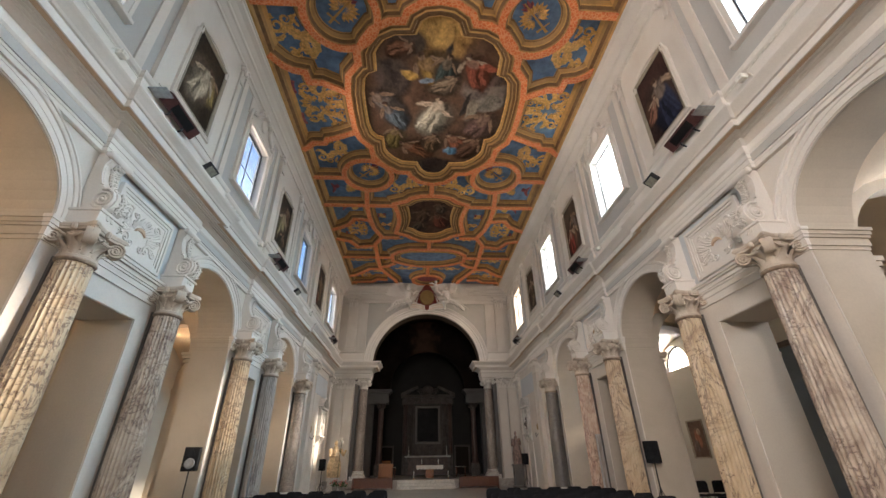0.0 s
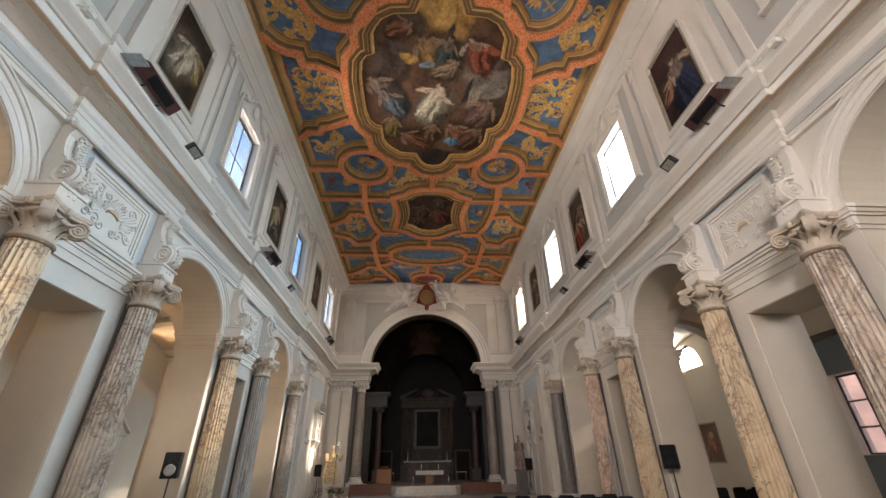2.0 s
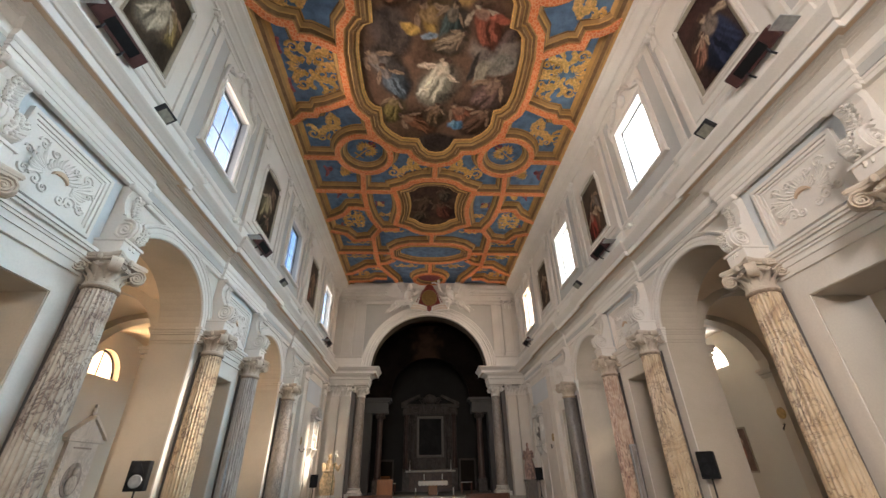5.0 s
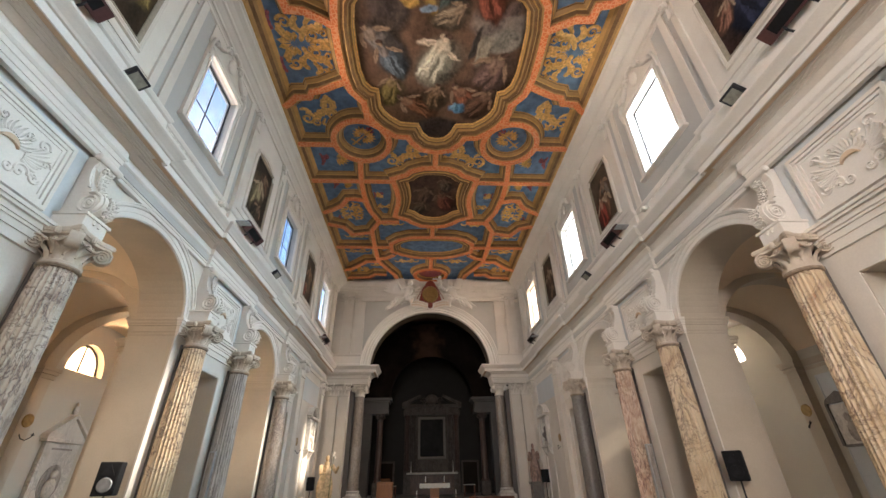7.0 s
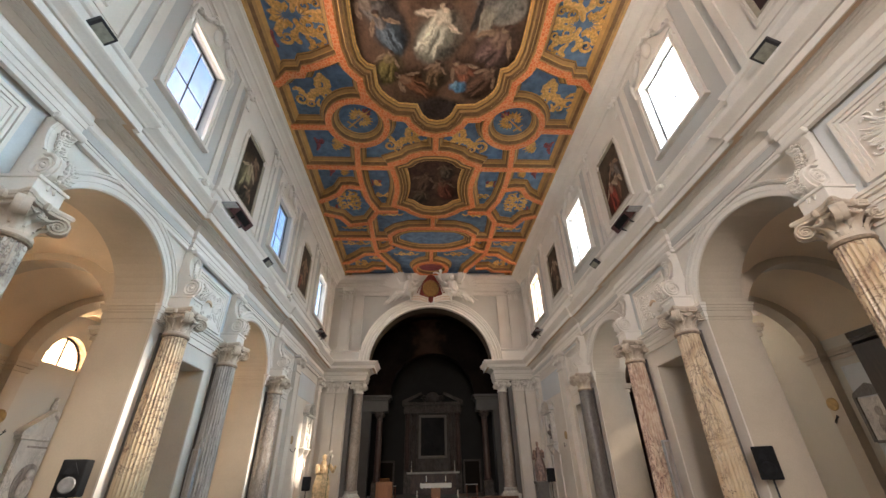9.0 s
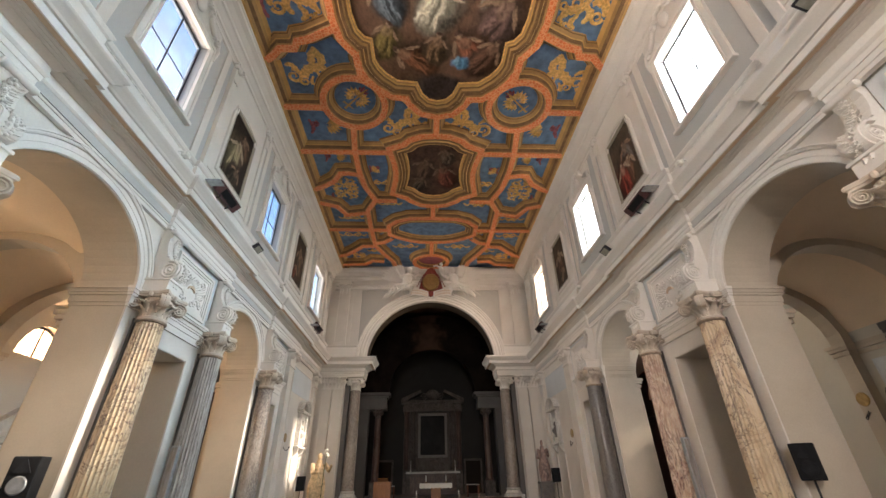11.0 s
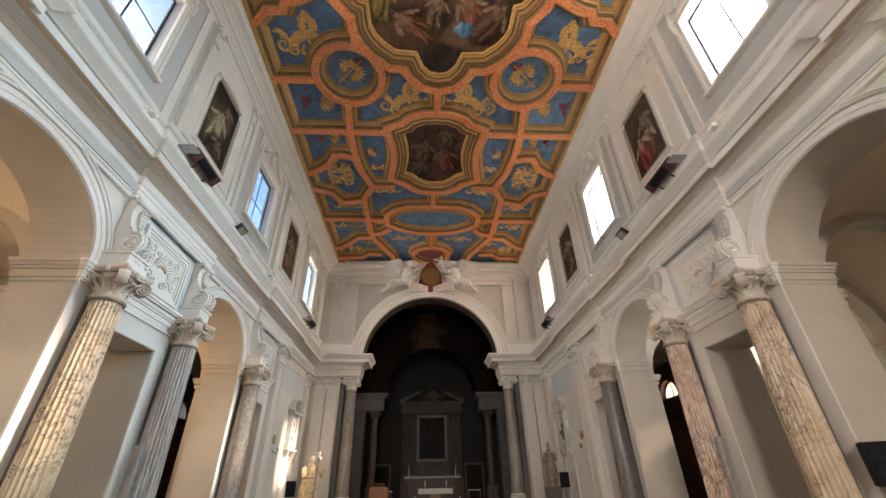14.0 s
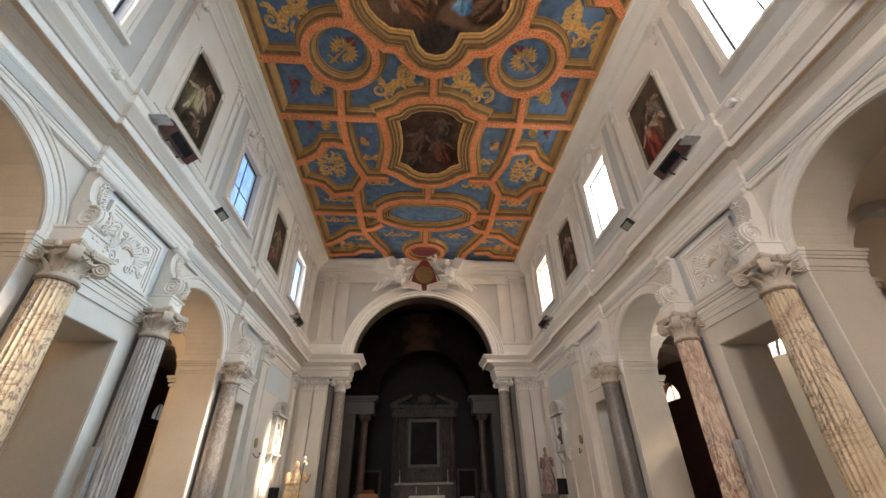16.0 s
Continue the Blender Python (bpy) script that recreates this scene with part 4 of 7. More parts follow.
def draped(x, y, size, lean, robe, skin=(0.44, 0.28, 0.18), reach=40, glow=0.58):
    """Soft patches that hint at one robed form, its folds, two limbs and a rounded top."""
    a, size = radians(lean), size * 1.4
    robe, skin = tuple(c * glow for c in robe), tuple(c * (glow + 0.06) for c in skin)
    at = lambda u, v: (x + size * (u * math.cos(a) - v * math.sin(a)), y + size * (u * math.sin(a) + v * math.cos(a)))
    pale, dark = tuple(min(1, c * 1.3) for c in robe), tuple(c * 0.35 for c in robe)
    return [patch(*at(0.15, 0.3), 0.75 * size, 1.0 * size, lean + 8, tuple(c * 0.14 + k for c, k in zip(robe, (0.05, 0.03, 0.02)))), patch(*at(0.12, 0.5), 0.5 * size, 0.8 * size, lean + 8, dark), patch(*at(0, 0.35), 0.36 * size, 0.72 * size, lean, robe),
            patch(*at(-0.14, 0.45), 0.1 * size, 0.55 * size, lean + 12, pale), patch(*at(0.17, 0.6), 0.08 * size, 0.42 * size, lean - 10, pale), patch(*at(0.05, 0.55), 0.07 * size, 0.5 * size, lean + 4, dark),
            patch(*at(-0.36, -0.1), 0.1 * size, 0.34 * size, lean + reach, skin), patch(*at(0.36, -0.05), 0.09 * size, 0.34 * size, lean - reach, skin), patch(*at(0.0, -0.12), 0.24 * size, 0.3 * size, lean, tuple((p + q) / 2 for p, q in zip(robe, skin))),
            patch(*at(0, -0.42), 0.12 * size, 0.16 * size, lean, skin), patch(*at(0.02, -0.5), 0.14 * size, 0.1 * size, lean, (0.09, 0.05, 0.035))]


strokes = [patch(0.15, 8.9, 1.5, 1.5, 0, (0.44, 0.24, 0.08)), patch(0.15, 8.6, 0.9, 1.1, 0, (0.56, 0.33, 0.11)), patch(-1.0, 9.3, 0.9, 0.7, 20, (0.10, 0.07, 0.055)), patch(2.1, 11.4, 1.2, 0.8, 10, (0.19, 0.15, 0.125)), patch(2.2, 10.9, 0.8, 0.35, -12, (0.15, 0.10, 0.085)),
           patch(2.3, 12.0, 0.9, 0.5, -8, (0.23, 0.20, 0.165)), patch(1.65, 12.4, 0.35, 0.8, 8, (0.28, 0.24, 0.18)), patch(-1.6, 10.9, 0.9, 1.2, 0, (0.085, 0.06, 0.05)), patch(0.4, 9.85, 0.16, 0.75, 18, (0.05, 0.04, 0.04))]
strokes += draped(-1.1, 9.45, 0.5, 70, (0.36, 0.16, 0.09)) + draped(-0.25, 10.35, 0.95, -35, (0.50, 0.29, 0.08)) + draped(0.4, 10.3, 0.7, 15, (0.10, 0.13, 0.12)) + draped(1.45, 10.25, 0.75, -20, (0.42, 0.12, 0.07), (0.58, 0.42, 0.3)) + draped(0.6, 11.0, 0.55, 60, (0.46, 0.33, 0.22))
strokes += [patch(-0.95, 10.7, 0.42, 0.26, 25, (0.56, 0.33, 0.09)), patch(-0.35, 10.95, 0.32, 0.18, -15, (0.22, 0.28, 0.36)), patch(2.0, 10.3, 0.45, 0.2, 8, (0.36, 0.10, 0.06)), patch(1.3, 12.1, 0.16, 0.85, 14, (0.045, 0.035, 0.03))]
strokes += draped(0.1, 12.45, 0.95, 24, (0.62, 0.55, 0.42), (0.58, 0.44, 0.32), 70, 0.9) + draped(-2.2, 11.95, 0.8, -40, (0.36, 0.30, 0.26)) + draped(-1.8, 12.6, 0.75, -25, (0.22, 0.26, 0.30)) + draped(-1.75, 13.95, 0.6, 15, (0.40, 0.29, 0.10))
strokes += draped(2.1, 13.1, 1.05, 28, (0.30, 0.18, 0.15)) + draped(1.05, 14.25, 0.8, -35, (0.42, 0.15, 0.08)) + draped(-1.0, 14.75, 0.75, -60, (0.34, 0.14, 0.07)) + draped(1.9, 14.5, 0.7, 40, (0.22, 0.11, 0.07)) + draped(0.0, 14.2, 0.55, 10, (0.28, 0.17, 0.09))
strokes += [patch(0.92, 14.95, 0.42, 0.3, 0, (0.10, 0.23, 0.38)), patch(0.75, 14.85, 0.12, 0.26, 20, (0.2, 0.36, 0.5)), patch(0.1, 16.0, 1.3, 0.7, 0, (0.05, 0.035, 0.03)), patch(0.2, 11.9, 0.1, 0.1, 0, (0.5, 0.36, 0.25))]
MED = ((0.135, 0.074, 0.046), strokes, 2)
dabs2 = []
for px, py, size, lean, robe in ((-0.5, -0.3, 0.7, 10, (0.17, 0.10, 0.07)), (0.45, 0.2, 0.8, -15, (0.24, 0.08, 0.055)), (-0.7, 0.9, 0.6, 30, (0.15, 0.11, 0.08)), (0.5, -1.1, 0.5, 0, (0.16, 0.12, 0.09))):
    dabs2 += [(x + CX, y + MEDY, rx, ry, turn, col) for x, y, rx, ry, turn, col in draped(px, py, size, lean, robe, (0.22, 0.14, 0.1))]
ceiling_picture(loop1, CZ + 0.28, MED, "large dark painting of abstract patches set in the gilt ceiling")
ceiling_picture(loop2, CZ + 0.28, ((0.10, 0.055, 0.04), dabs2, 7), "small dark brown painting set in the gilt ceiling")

# ---- the end wall and its great arch ----
AY0, AY1, GR, GZ = END, END + 1.2, 4.14, 8.2
bm = bmesh.new()
poly = [(CX - 7.2, 15.2), (CX - 7.2, GZ - 0.4), (CX - GR, GZ - 0.4), (CX - GR, GZ)] + arc((CX, GZ), GR, GR - 0.1, 180, 0, 40)[1:-1] + [(CX + GR, GZ), (CX + GR, GZ - 0.4), (CX + 7.2, GZ - 0.4), (CX + 7.2, 15.2)]
prism(bm, poly, lambda u, v, w: (u, AY0 + (AY1 - AY0) * w, v))
for q in (-1, 1):
    box(bm, CX + q * 5.35, CX + q * 7.1, AY0, AY1, 0, GZ - 0.4)
    box(bm, CX + q * 4.3, CX + q * 5.35, AY0, AY1, 7.16, GZ - 0.4)
setting("wall_end", bm, WALLP, "pale plaster wall with the great arch to the presbytery")
bm = bmesh.new()
fr = []
for i in range(41):
    a = math.pi * (1 - i / 40)
    fr.append((Vector((CX + GR * math.cos(a), AY0, GZ + (GR - 0.1) * math.sin(a))), Vector((math.cos(a), 0, math.sin(a))), Vector((0, -1, 0)), 1.0))
frames_sweep(bm, [(0.0, 0.0), (0.0, 0.06), (0.13, 0.06), (0.14, 0.04), (0.16, 0.1), (0.3, 0.1), (0.31, 0.07), (0.34, 0.14), (0.42, 0.17), (0.45, 0.12), (0.47, 0.12), (0.5, 0.2), (0.58, 0.22), (0.6, 0.3), (0.68, 0.3), (0.7, 0.0)], fr)
setting("trim_great_archivolt", bm, WHITE, "white moulded archivolt of the great arch", category="archivolt")
# Dark brown lining inside the arch, far darker than the archivolt.
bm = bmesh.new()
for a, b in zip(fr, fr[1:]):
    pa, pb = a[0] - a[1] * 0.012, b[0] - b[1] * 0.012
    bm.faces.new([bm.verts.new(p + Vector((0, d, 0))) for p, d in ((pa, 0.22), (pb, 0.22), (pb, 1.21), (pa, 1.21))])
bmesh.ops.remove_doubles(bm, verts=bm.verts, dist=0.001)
setting("trim_great_soffit", bm, matt(plaster("dark_soffit_paint", (0.10, 0.075, 0.055), (0.05, 0.035, 0.03), amount=0.7)), "dark soffit of the great arch", category="soffit")
bm = bmesh.new()
for q in (-1, 1):
    # grey spandrel fields are framed by raised strips
    box(bm, CX + q * 4.75, CX + q * 5.35, AY0 - 0.08, AY0, 9.09, 13.05)
    box(bm, CX + q * 5.55, CX + q * 6.3, AY0 - 0.14, AY0, 9.09, 13.7)
    box(bm, CX + q * 5.65, CX + q * 6.2, AY0 - 0.17, AY0 - 0.14, 9.4, 13.3)
    soft_box(bm, CX + q * 5.5, CX + q * 6.35, AY0 - 0.2, AY0, 9.09, 9.35, 0.03)
    soft_box(bm, CX + q * 5.5, CX + q * 6.35, AY0 - 0.2, AY0, 13.4, 13.5, 0.03)
box(bm, CX - 5.35, CX + 5.35, AY0 - 0.08, AY0, 13.05, 13.7)
for z0, z1, o in ((13.05, 13.12, 0.13), (13.3, 13.36, 0.12), (13.36, 13.42, 0.16)):
    soft_box(bm, CX - 6.6, CX - 2.9, AY0 - o, AY0, z0, z1, 0.012), soft_box(bm, CX + 2.9, CX + 6.6, AY0 - o, AY0, z0, z1, 0.012)
for q in (-1, 1):
    for u in (4.75, 5.29):
        box(bm, CX + q * u, CX + q * (u + 0.06), AY0 - 0.115, AY0 - 0.08, 9.4, 13.0)
    for u in (5.55, 6.24):
        box(bm, CX + q * u, CX + q * (u + 0.06), AY0 - 0.2, AY0 - 0.14, 9.4, 13.3)
prof = [(0.0, 13.62), (0.1, 13.64), (0.1, 13.78), (0.16, 13.82), (0.2, 13.95), (0.28, 14.0), (0.3, 14.2), (0.4, 14.3), (0.45, 14.42), (0.45, 14.56), (0.0, 14.56)]
sweep(bm, prof, [(CX + 6.7, AY0), (CX - 6.7, AY0)][::1])
setting("trim_end_wall", bm, WALLP, "raised strips and cornice on the end wall", category="cornice")
bm = bmesh.new()
for q in (-1, 1):
    poly = [(CX + q * 4.74, 9.12), (CX + q * 4.74, 13.04), (CX, 13.04)] + [(CX + q * u, v) for u, v in arc((0, GZ), GR + 0.68, GR + 0.58, 90, 12, 20)]
    prism(bm, poly, lambda u, v, w: (u, AY0 - 0.012 * w, v))
setting("trim_spandrels", bm, GREY2, "grey painted spandrels of the great arch", category="spandrel")

# ---- columns ----


def volute(bm, c, u, v, out, r, way=1, w=0.3, turns=2.1, h=0.05):
    """A raised spiral band about c in the plane of u and v, standing out along out."""
    fr = []
    n = 26
    for i in range(n + 1):
        t = i / n
        rr = r * (1 - 0.88 * t)
        a = way * t * turns * 2 * math.pi
        d = u * math.cos(a) + v * math.sin(a)
        fr.append((c + d * rr, d, out, 1 - 0.6 * t))
    k = r * w
    frames_sweep(bm, [(-k / 2, -h), (-k / 2, h * 0.5), (-k / 4, h), (k / 4, h), (k / 2, h * 0.5), (k / 2, -h)], fr)
    blob(bm, c + out * (h * 0.5), (r * 0.16,) * 3, 8)


def leaf_shape(bm, base, up, side, out, h, w, curl=0.4):
    """An acanthus leaf that rises from base and curls outward at its tip."""
    rows = []
    for i in range(7):
        t = i / 6
        ww = w * (0.55 + 0.9 * t * (1 - t) * 2) * (1 - 0.55 * t * t) * (1.12 if i % 2 else 0.92)
        p = base + up * (h * (t - 0.12 * t ** 4)) + out * (curl * h * t ** 3)
        rows.append([p - side * ww, p - side * ww * 0.5 + out * 0.012, p + out * 0.022, p + side * ww * 0.5 + out * 0.012, p + side * ww, p - out * 0.02])
    rings(bm, rows)


def capital(top_r, h, thing_ob, mat, z=0.0):
    """A composite capital, z from 0 to h about the shaft's axis."""
    bm = bmesh.new()
    lathe(bm, [(top_r * 0.98, -0.03), (top_r * 1.1, 0.0), (top_r * 1.1, 0.05), (top_r * 0.95, 0.07), (top_r * 0.84, h * 0.35), (top_r * 0.88, h * 0.5), (top_r * 1.08, h * 0.6), (top_r * 1.14, h * 0.66), (top_r * 1.08, h * 0.72), (top_r * 1.0, h * 0.8)], 28)
    parent = part("capital", bm, mat, thing_ob, smooth=True)
    parent.location = (0, 0, z)
    bm = bmesh.new()
    a, b = top_r * 1.52, top_r * 1.22
    loops = []
    for z, k in ((h * 0.8, 0.94), (h * 0.86, 0.97), (h * 0.88, 1.02), (h * 0.95, 1.04), (h, 1.0)):
        lp = []
        for q in range(4):
            ang = math.pi / 2 * q
            for u, w in ((-1, a), (-0.86, a), (-0.45, b * 1.06), (0, b), (0.45, b * 1.06), (0.86, a)):
                x, y = w * k, u * a * k
                lp.append((x * math.cos(ang) - y * math.sin(ang), x * math.sin(ang) + y * math.cos(ang), z))
        loops.append(lp)
    rings(bm, loops)
    part("abacus", bm, mat, parent)
    for q in range(4):
        bm = bmesh.new()
        ang = math.pi / 4 + math.pi / 2 * q
        d, t = Vector((math.cos(ang), math.sin(ang), 0)), Vector((-math.sin(ang), math.cos(ang), 0))
        c = d * (top_r * 1.66) + Vector((0, 0, h * 0.58))
        for sg in (-1, 1):
            volute(bm, c + t * (sg * 0.05), Vector((0, 0, 1)), d, t * sg, top_r * 0.56, 1, 0.26, 2.6, 0.05)
        m = Matrix.Translation(c) @ t.to_track_quat("Z", "Y").to_matrix().to_4x4()
        bmesh.ops.create_cone(bm, cap_ends=True, segments=18, radius1=top_r * 0.48, radius2=top_r * 0.48, depth=0.09, matrix=m)
        part("volute", bm, mat, parent, smooth=True)
    bm = bmesh.new()
    for row, (n, z0, hh, w, r) in enumerate(((10, 0.05, h * 0.42, 0.075, 0.93), (10, h * 0.24, h * 0.38, 0.062, 0.95))):
        for i in range(n):
            ang = 2 * math.pi * (i + 0.5 * row) / n
            d, t = Vector((math.cos(ang), math.sin(ang), 0)), Vector((-math.sin(ang), math.cos(ang), 0))
            leaf_shape(bm, d * (top_r * r) + Vector((0, 0, z0)), Vector((0, 0, 1)), t, d, hh, w, 0.75)
    for i in range(20):
        ang = 2 * math.pi * i / 20
        blob(bm, (top_r * 1.17 * math.cos(ang), top_r * 1.17 * math.sin(ang), h * 0.67), (0.024, 0.024, 0.034), 6)
    for q in range(4):
        ang = math.pi / 2 * q
        blob(bm, (top_r * 1.28 * math.cos(ang), top_r * 1.28 * math.sin(ang), h * 0.88), (0.06, 0.06, 0.075), 8)
        d, t = Vector((math.cos(ang), math.sin(ang), 0)), Vector((-math.sin(ang), math.cos(ang), 0))
        tube(bm, [d * (top_r * (1.2 + 0.1 * math.cos(u * 1.5))) + t * (u * top_r * 0.8) + Vector((0, 0, h * (0.56 + 0.14 * u * u))) for u in (-1, -0.6, -0.25, 0.25, 0.6, 1)], [0.01, 0.02, 0.028, 0.028, 0.02, 0.01], 6)
    part("foliage", bm, mat, parent, smooth=True)


def make_column(fluted):
    col = thing("column", "", "column", "nave columns")
    bm = bmesh.new()
    soft_box(bm, -0.42, 0.42, -0.42, 0.42, 0, 0.14, 0.01)
    lathe(bm, [(0.40, 0.14), (0.42, 0.18), (0.40, 0.23), (0.36, 0.25), (0.34, 0.29), (0.36, 0.32), (0.375, 0.35), (0.35, 0.38), (0.33, 0.4)], 32)
    part("base", bm, STONEW, col, "white marble moulded base", True)
    bm = bmesh.new()
    pr = []
    for i in range(15):
        t = i / 14
        pr.append((0.318 - 0.045 * t ** 1.6, 0.4 + t * 4.33))
    if fluted:
        lathe(bm, pr, 0, flute=24, depth=0.085)
    else:
        lathe(bm, pr, 36)
    bmv = bm
    part("shaft", bmv, GOLDM, col, smooth=not fluted)
    bm = bmesh.new()
    lathe(bm, [(0.275, 4.73), (0.3, 4.74), (0.315, 4.77), (0.3, 4.8), (0.27, 4.81)], 32)
    part("collar", bm, COLLAR, col, "brown moulded stone collar", True)
    capital(0.275, 0.64, col, CAPST, 4.8)
    return col


def recolour(ob, child, mat):
    for o in ob.children:
        if o.name.split(".")[0] == child:
            o.material_slots[0].link = "OBJECT"
            o.material_slots[0].material = mat


fl, sm = make_column(True), make_column(False)
KINDS = {"gold": (fl, GOLDM, "fluted yellow marble column with brown veins"), "pav": (fl, PAVO, "fluted grey-brown veined marble column"), "grey": (fl, GREYM, "fluted grey marble column"),
         "red": (fl, REDM, "fluted column of mottled red and cream marble"), "gran": (sm, GRANITE, "smooth dark grey granite column"), "bgran": (sm, GRANITE2, "smooth brown granite column")}
used = set()
COLS = [(-0.85, "grey", "pav"), (2.15, "gold", "gold"), (6.9, "gold", "pav"), (9.9, "pav", "gold"), (14.65, "gold", "gold"), (17.65, "grey", "red"), (22.4, "bgran", "gran")]
for y, lk, rk in COLS:
    for s, k in ((-1, lk), (1, rk)):
        src, mat, label = KINDS[k]
        m = on_wall(s, WF - 0.35, y)
        if src.name in used:
            ob = copy_thing(src, m)
        else:
            ob = src
            ob.matrix_basis = m
            used.add(src.name)
        tagged(ob, label + " with a beige composite capital")
        recolour(ob, "shaft", mat)

# Narrow near-black strips on the wall, one behind each column.
bm = bmesh.new()
for s in (-1, 1):
    for y, _, _ in COLS:
        box(bm, s * (WF - 0.05), s * WF, y - 0.12, y + 0.12, 0, 4.86)
setting("trim_dark_pilasters", bm, DARKP, "dark painted strips on the wall behind the columns", category="pilaster")

# imposts, archivolts, lintel mouldings
for s, side in ((-1, "left"), (1, "right")):
    bm = bmesh.new()
    for a in ARCHES:
        for q in (-1, 1):
            e = a + q * AR
            for z0, z1, o in ((5.02, 5.1, 0.03), (5.1, 5.26, 0.055), (5.26, 5.32, 0.085), (5.32, 5.4, 0.11), (5.4, 5.47, 0.14)):
                box(bm, s * (WF - o), s * (WF + 0.03), e - q * o, e + q * 0.42, z0, z1)
        fr = []
        for i in range(33):
            t = math.pi * (1 - i / 32)
            d = Vector((0, AH * math.cos(t), AR * math.sin(t))).normalized()
            fr.append((Vector((s * WF, a + AR * math.cos(t), ZI + 0.02 + AH * math.sin(t))), d, Vector((-s, 0, 0)), 1.0))
        frames_sweep(bm, [(0.0, -0.01), (0.0, 0.03), (0.11, 0.03), (0.115, 0.045), (0.22, 0.045), (0.223, 0.03), (0.232, 0.03), (0.236, 0.07), (0.26, 0.085), (0.285, 0.09), (0.287, 0.075), (0.296, 0.075), (0.3, 0.113), (0.335, 0.113), (0.34, -0.01)], fr)
    setting(f"trim_{side}_archivolts", bm, WHITE, "white moulded archivolts and imposts of the arcade", category="archivolt")
    bm = bmesh.new()
    for a in ARCHES:
        for q in (-1, 1):
            e = a + q * AR
            for z0, z1, o in ((5.02, 5.1, 0.03), (5.1, 5.26, 0.055), (5.26, 5.32, 0.085), (5.32, 5.4, 0.11), (5.4, 5.47, 0.14)):
                box(bm, s * (WF + 0.03), s * (WB + o), e - q * o, e + q * 0.3, z0, z1)
    setting(f"trim_{side}_jamb_imposts", bm, CREAM, "cream moulded imposts inside the arches", category="impost")
    bm = bmesh.new()
    for pc in PAIRS:
        y0, y1 = pc - 1.3, pc + (1.3 if pc < 23 else 1.2)
        for z0, z1, o in ((4.98, 5.04, 0.05), (5.04, 5.16, 0.03), (5.16, 5.28, 0.06), (5.28, 5.33, 0.09), (5.33, 5.42, 0.12), (5.42, 5.47, 0.18), (5.47, 5.53, 0.22)):
            box(bm, s * (WF - o), s * (WF + 0.01), y0, y1, z0, z1)
    setting(f"trim_{side}_lintels", bm, WHITE, "white moulded bands over the openings", category="lintel moulding")
    bm = bmesh.new()
    for pc in PAIRS:
        box(bm, s * (WF - 0.04), s * WF, pc - 1.3, pc + 1.3, 5.53, 7.16)
    setting(f"trim_{side}_grey_fields", bm, GREYP, "pale blue-grey painted fields around the reliefs", category="wall panel")

# ---- scroll brackets over the columns ----
br = thing("scroll_bracket", "white stucco scroll bracket with a garland above a capital", "bracket", "scroll brackets")
bm = bmesh.new()
soft_box(bm, 0.0, 0.6, -0.27, 0.27, 0, 0.33, 0.012)
soft_box(bm, 0.0, 0.64, -0.3, 0.3, 0.29, 0.345, 0.01)
part("block", bm, WHITE, br)
bm = bmesh.new()
side_line = [(0, 0.345), (0.46, 0.345)] + arc((0.47, 0.6), 0.255, 0.255, -85, 105, 14) + [(0.36, 0.95), (0.29, 1.12), (0.255, 1.28), (0.25, 1.42), (0.3, 1.52), (0.36, 1.58), (0.38, 1.66), (0.34, 1.71), (0, 1.71)]
prism(bm, side_line, lambda u, v, w: (u, -0.17 + 0.34 * w, v))
part("scroll", bm, WHITE, br)
for sg in (-1, 1):
    bm = bmesh.new()
    volute(bm, Vector((0.46, sg * 0.17, 0.6)), Vector((-0.3, 0, 0.95)).normalized(), Vector((0.95, 0, 0.3)), Vector((0, sg, 0)), 0.24, 1, 0.24, 2.6, 0.06)
    part("spiral", bm, WHITE, br, smooth=True)
    bm = bmesh.new()
    fr = [(Vector((u, sg * 0.17, v)), Vector((0, 0, 1)).cross(Vector((0, sg, 0))), Vector((0, sg, 0)), 1) for u, v in ((0.34, 0.95), (0.27, 1.12), (0.235, 1.28), (0.23, 1.42), (0.28, 1.52), (0.33, 1.6))]
    frames_sweep(bm, [(-0.03, -0.01), (-0.03, 0.05), (0.015, 0.05), (0.015, -0.01)], fr)
    part("edge_band", bm, WHITE, br)
bm = bmesh.new()
tube(bm, [(0.32, -0.32, 1.62), (0.32, -0.3, 1.62), (0.32, 0.3, 1.62), (0.32, 0.32, 1.62)], [0.05, 0.075, 0.075, 0.05], 12)
part("roll", bm, WHITE, br, smooth=True)
bm = bmesh.new()
rnd = random.Random(4)
drop_line = [(0.34, 1.5), (0.29, 1.4), (0.29, 1.28), (0.32, 1.15), (0.37, 1.02), (0.43, 0.9), (0.56, 0.85), (0.68, 0.76), (0.73, 0.62), (0.71, 0.48), (0.64, 0.38)]
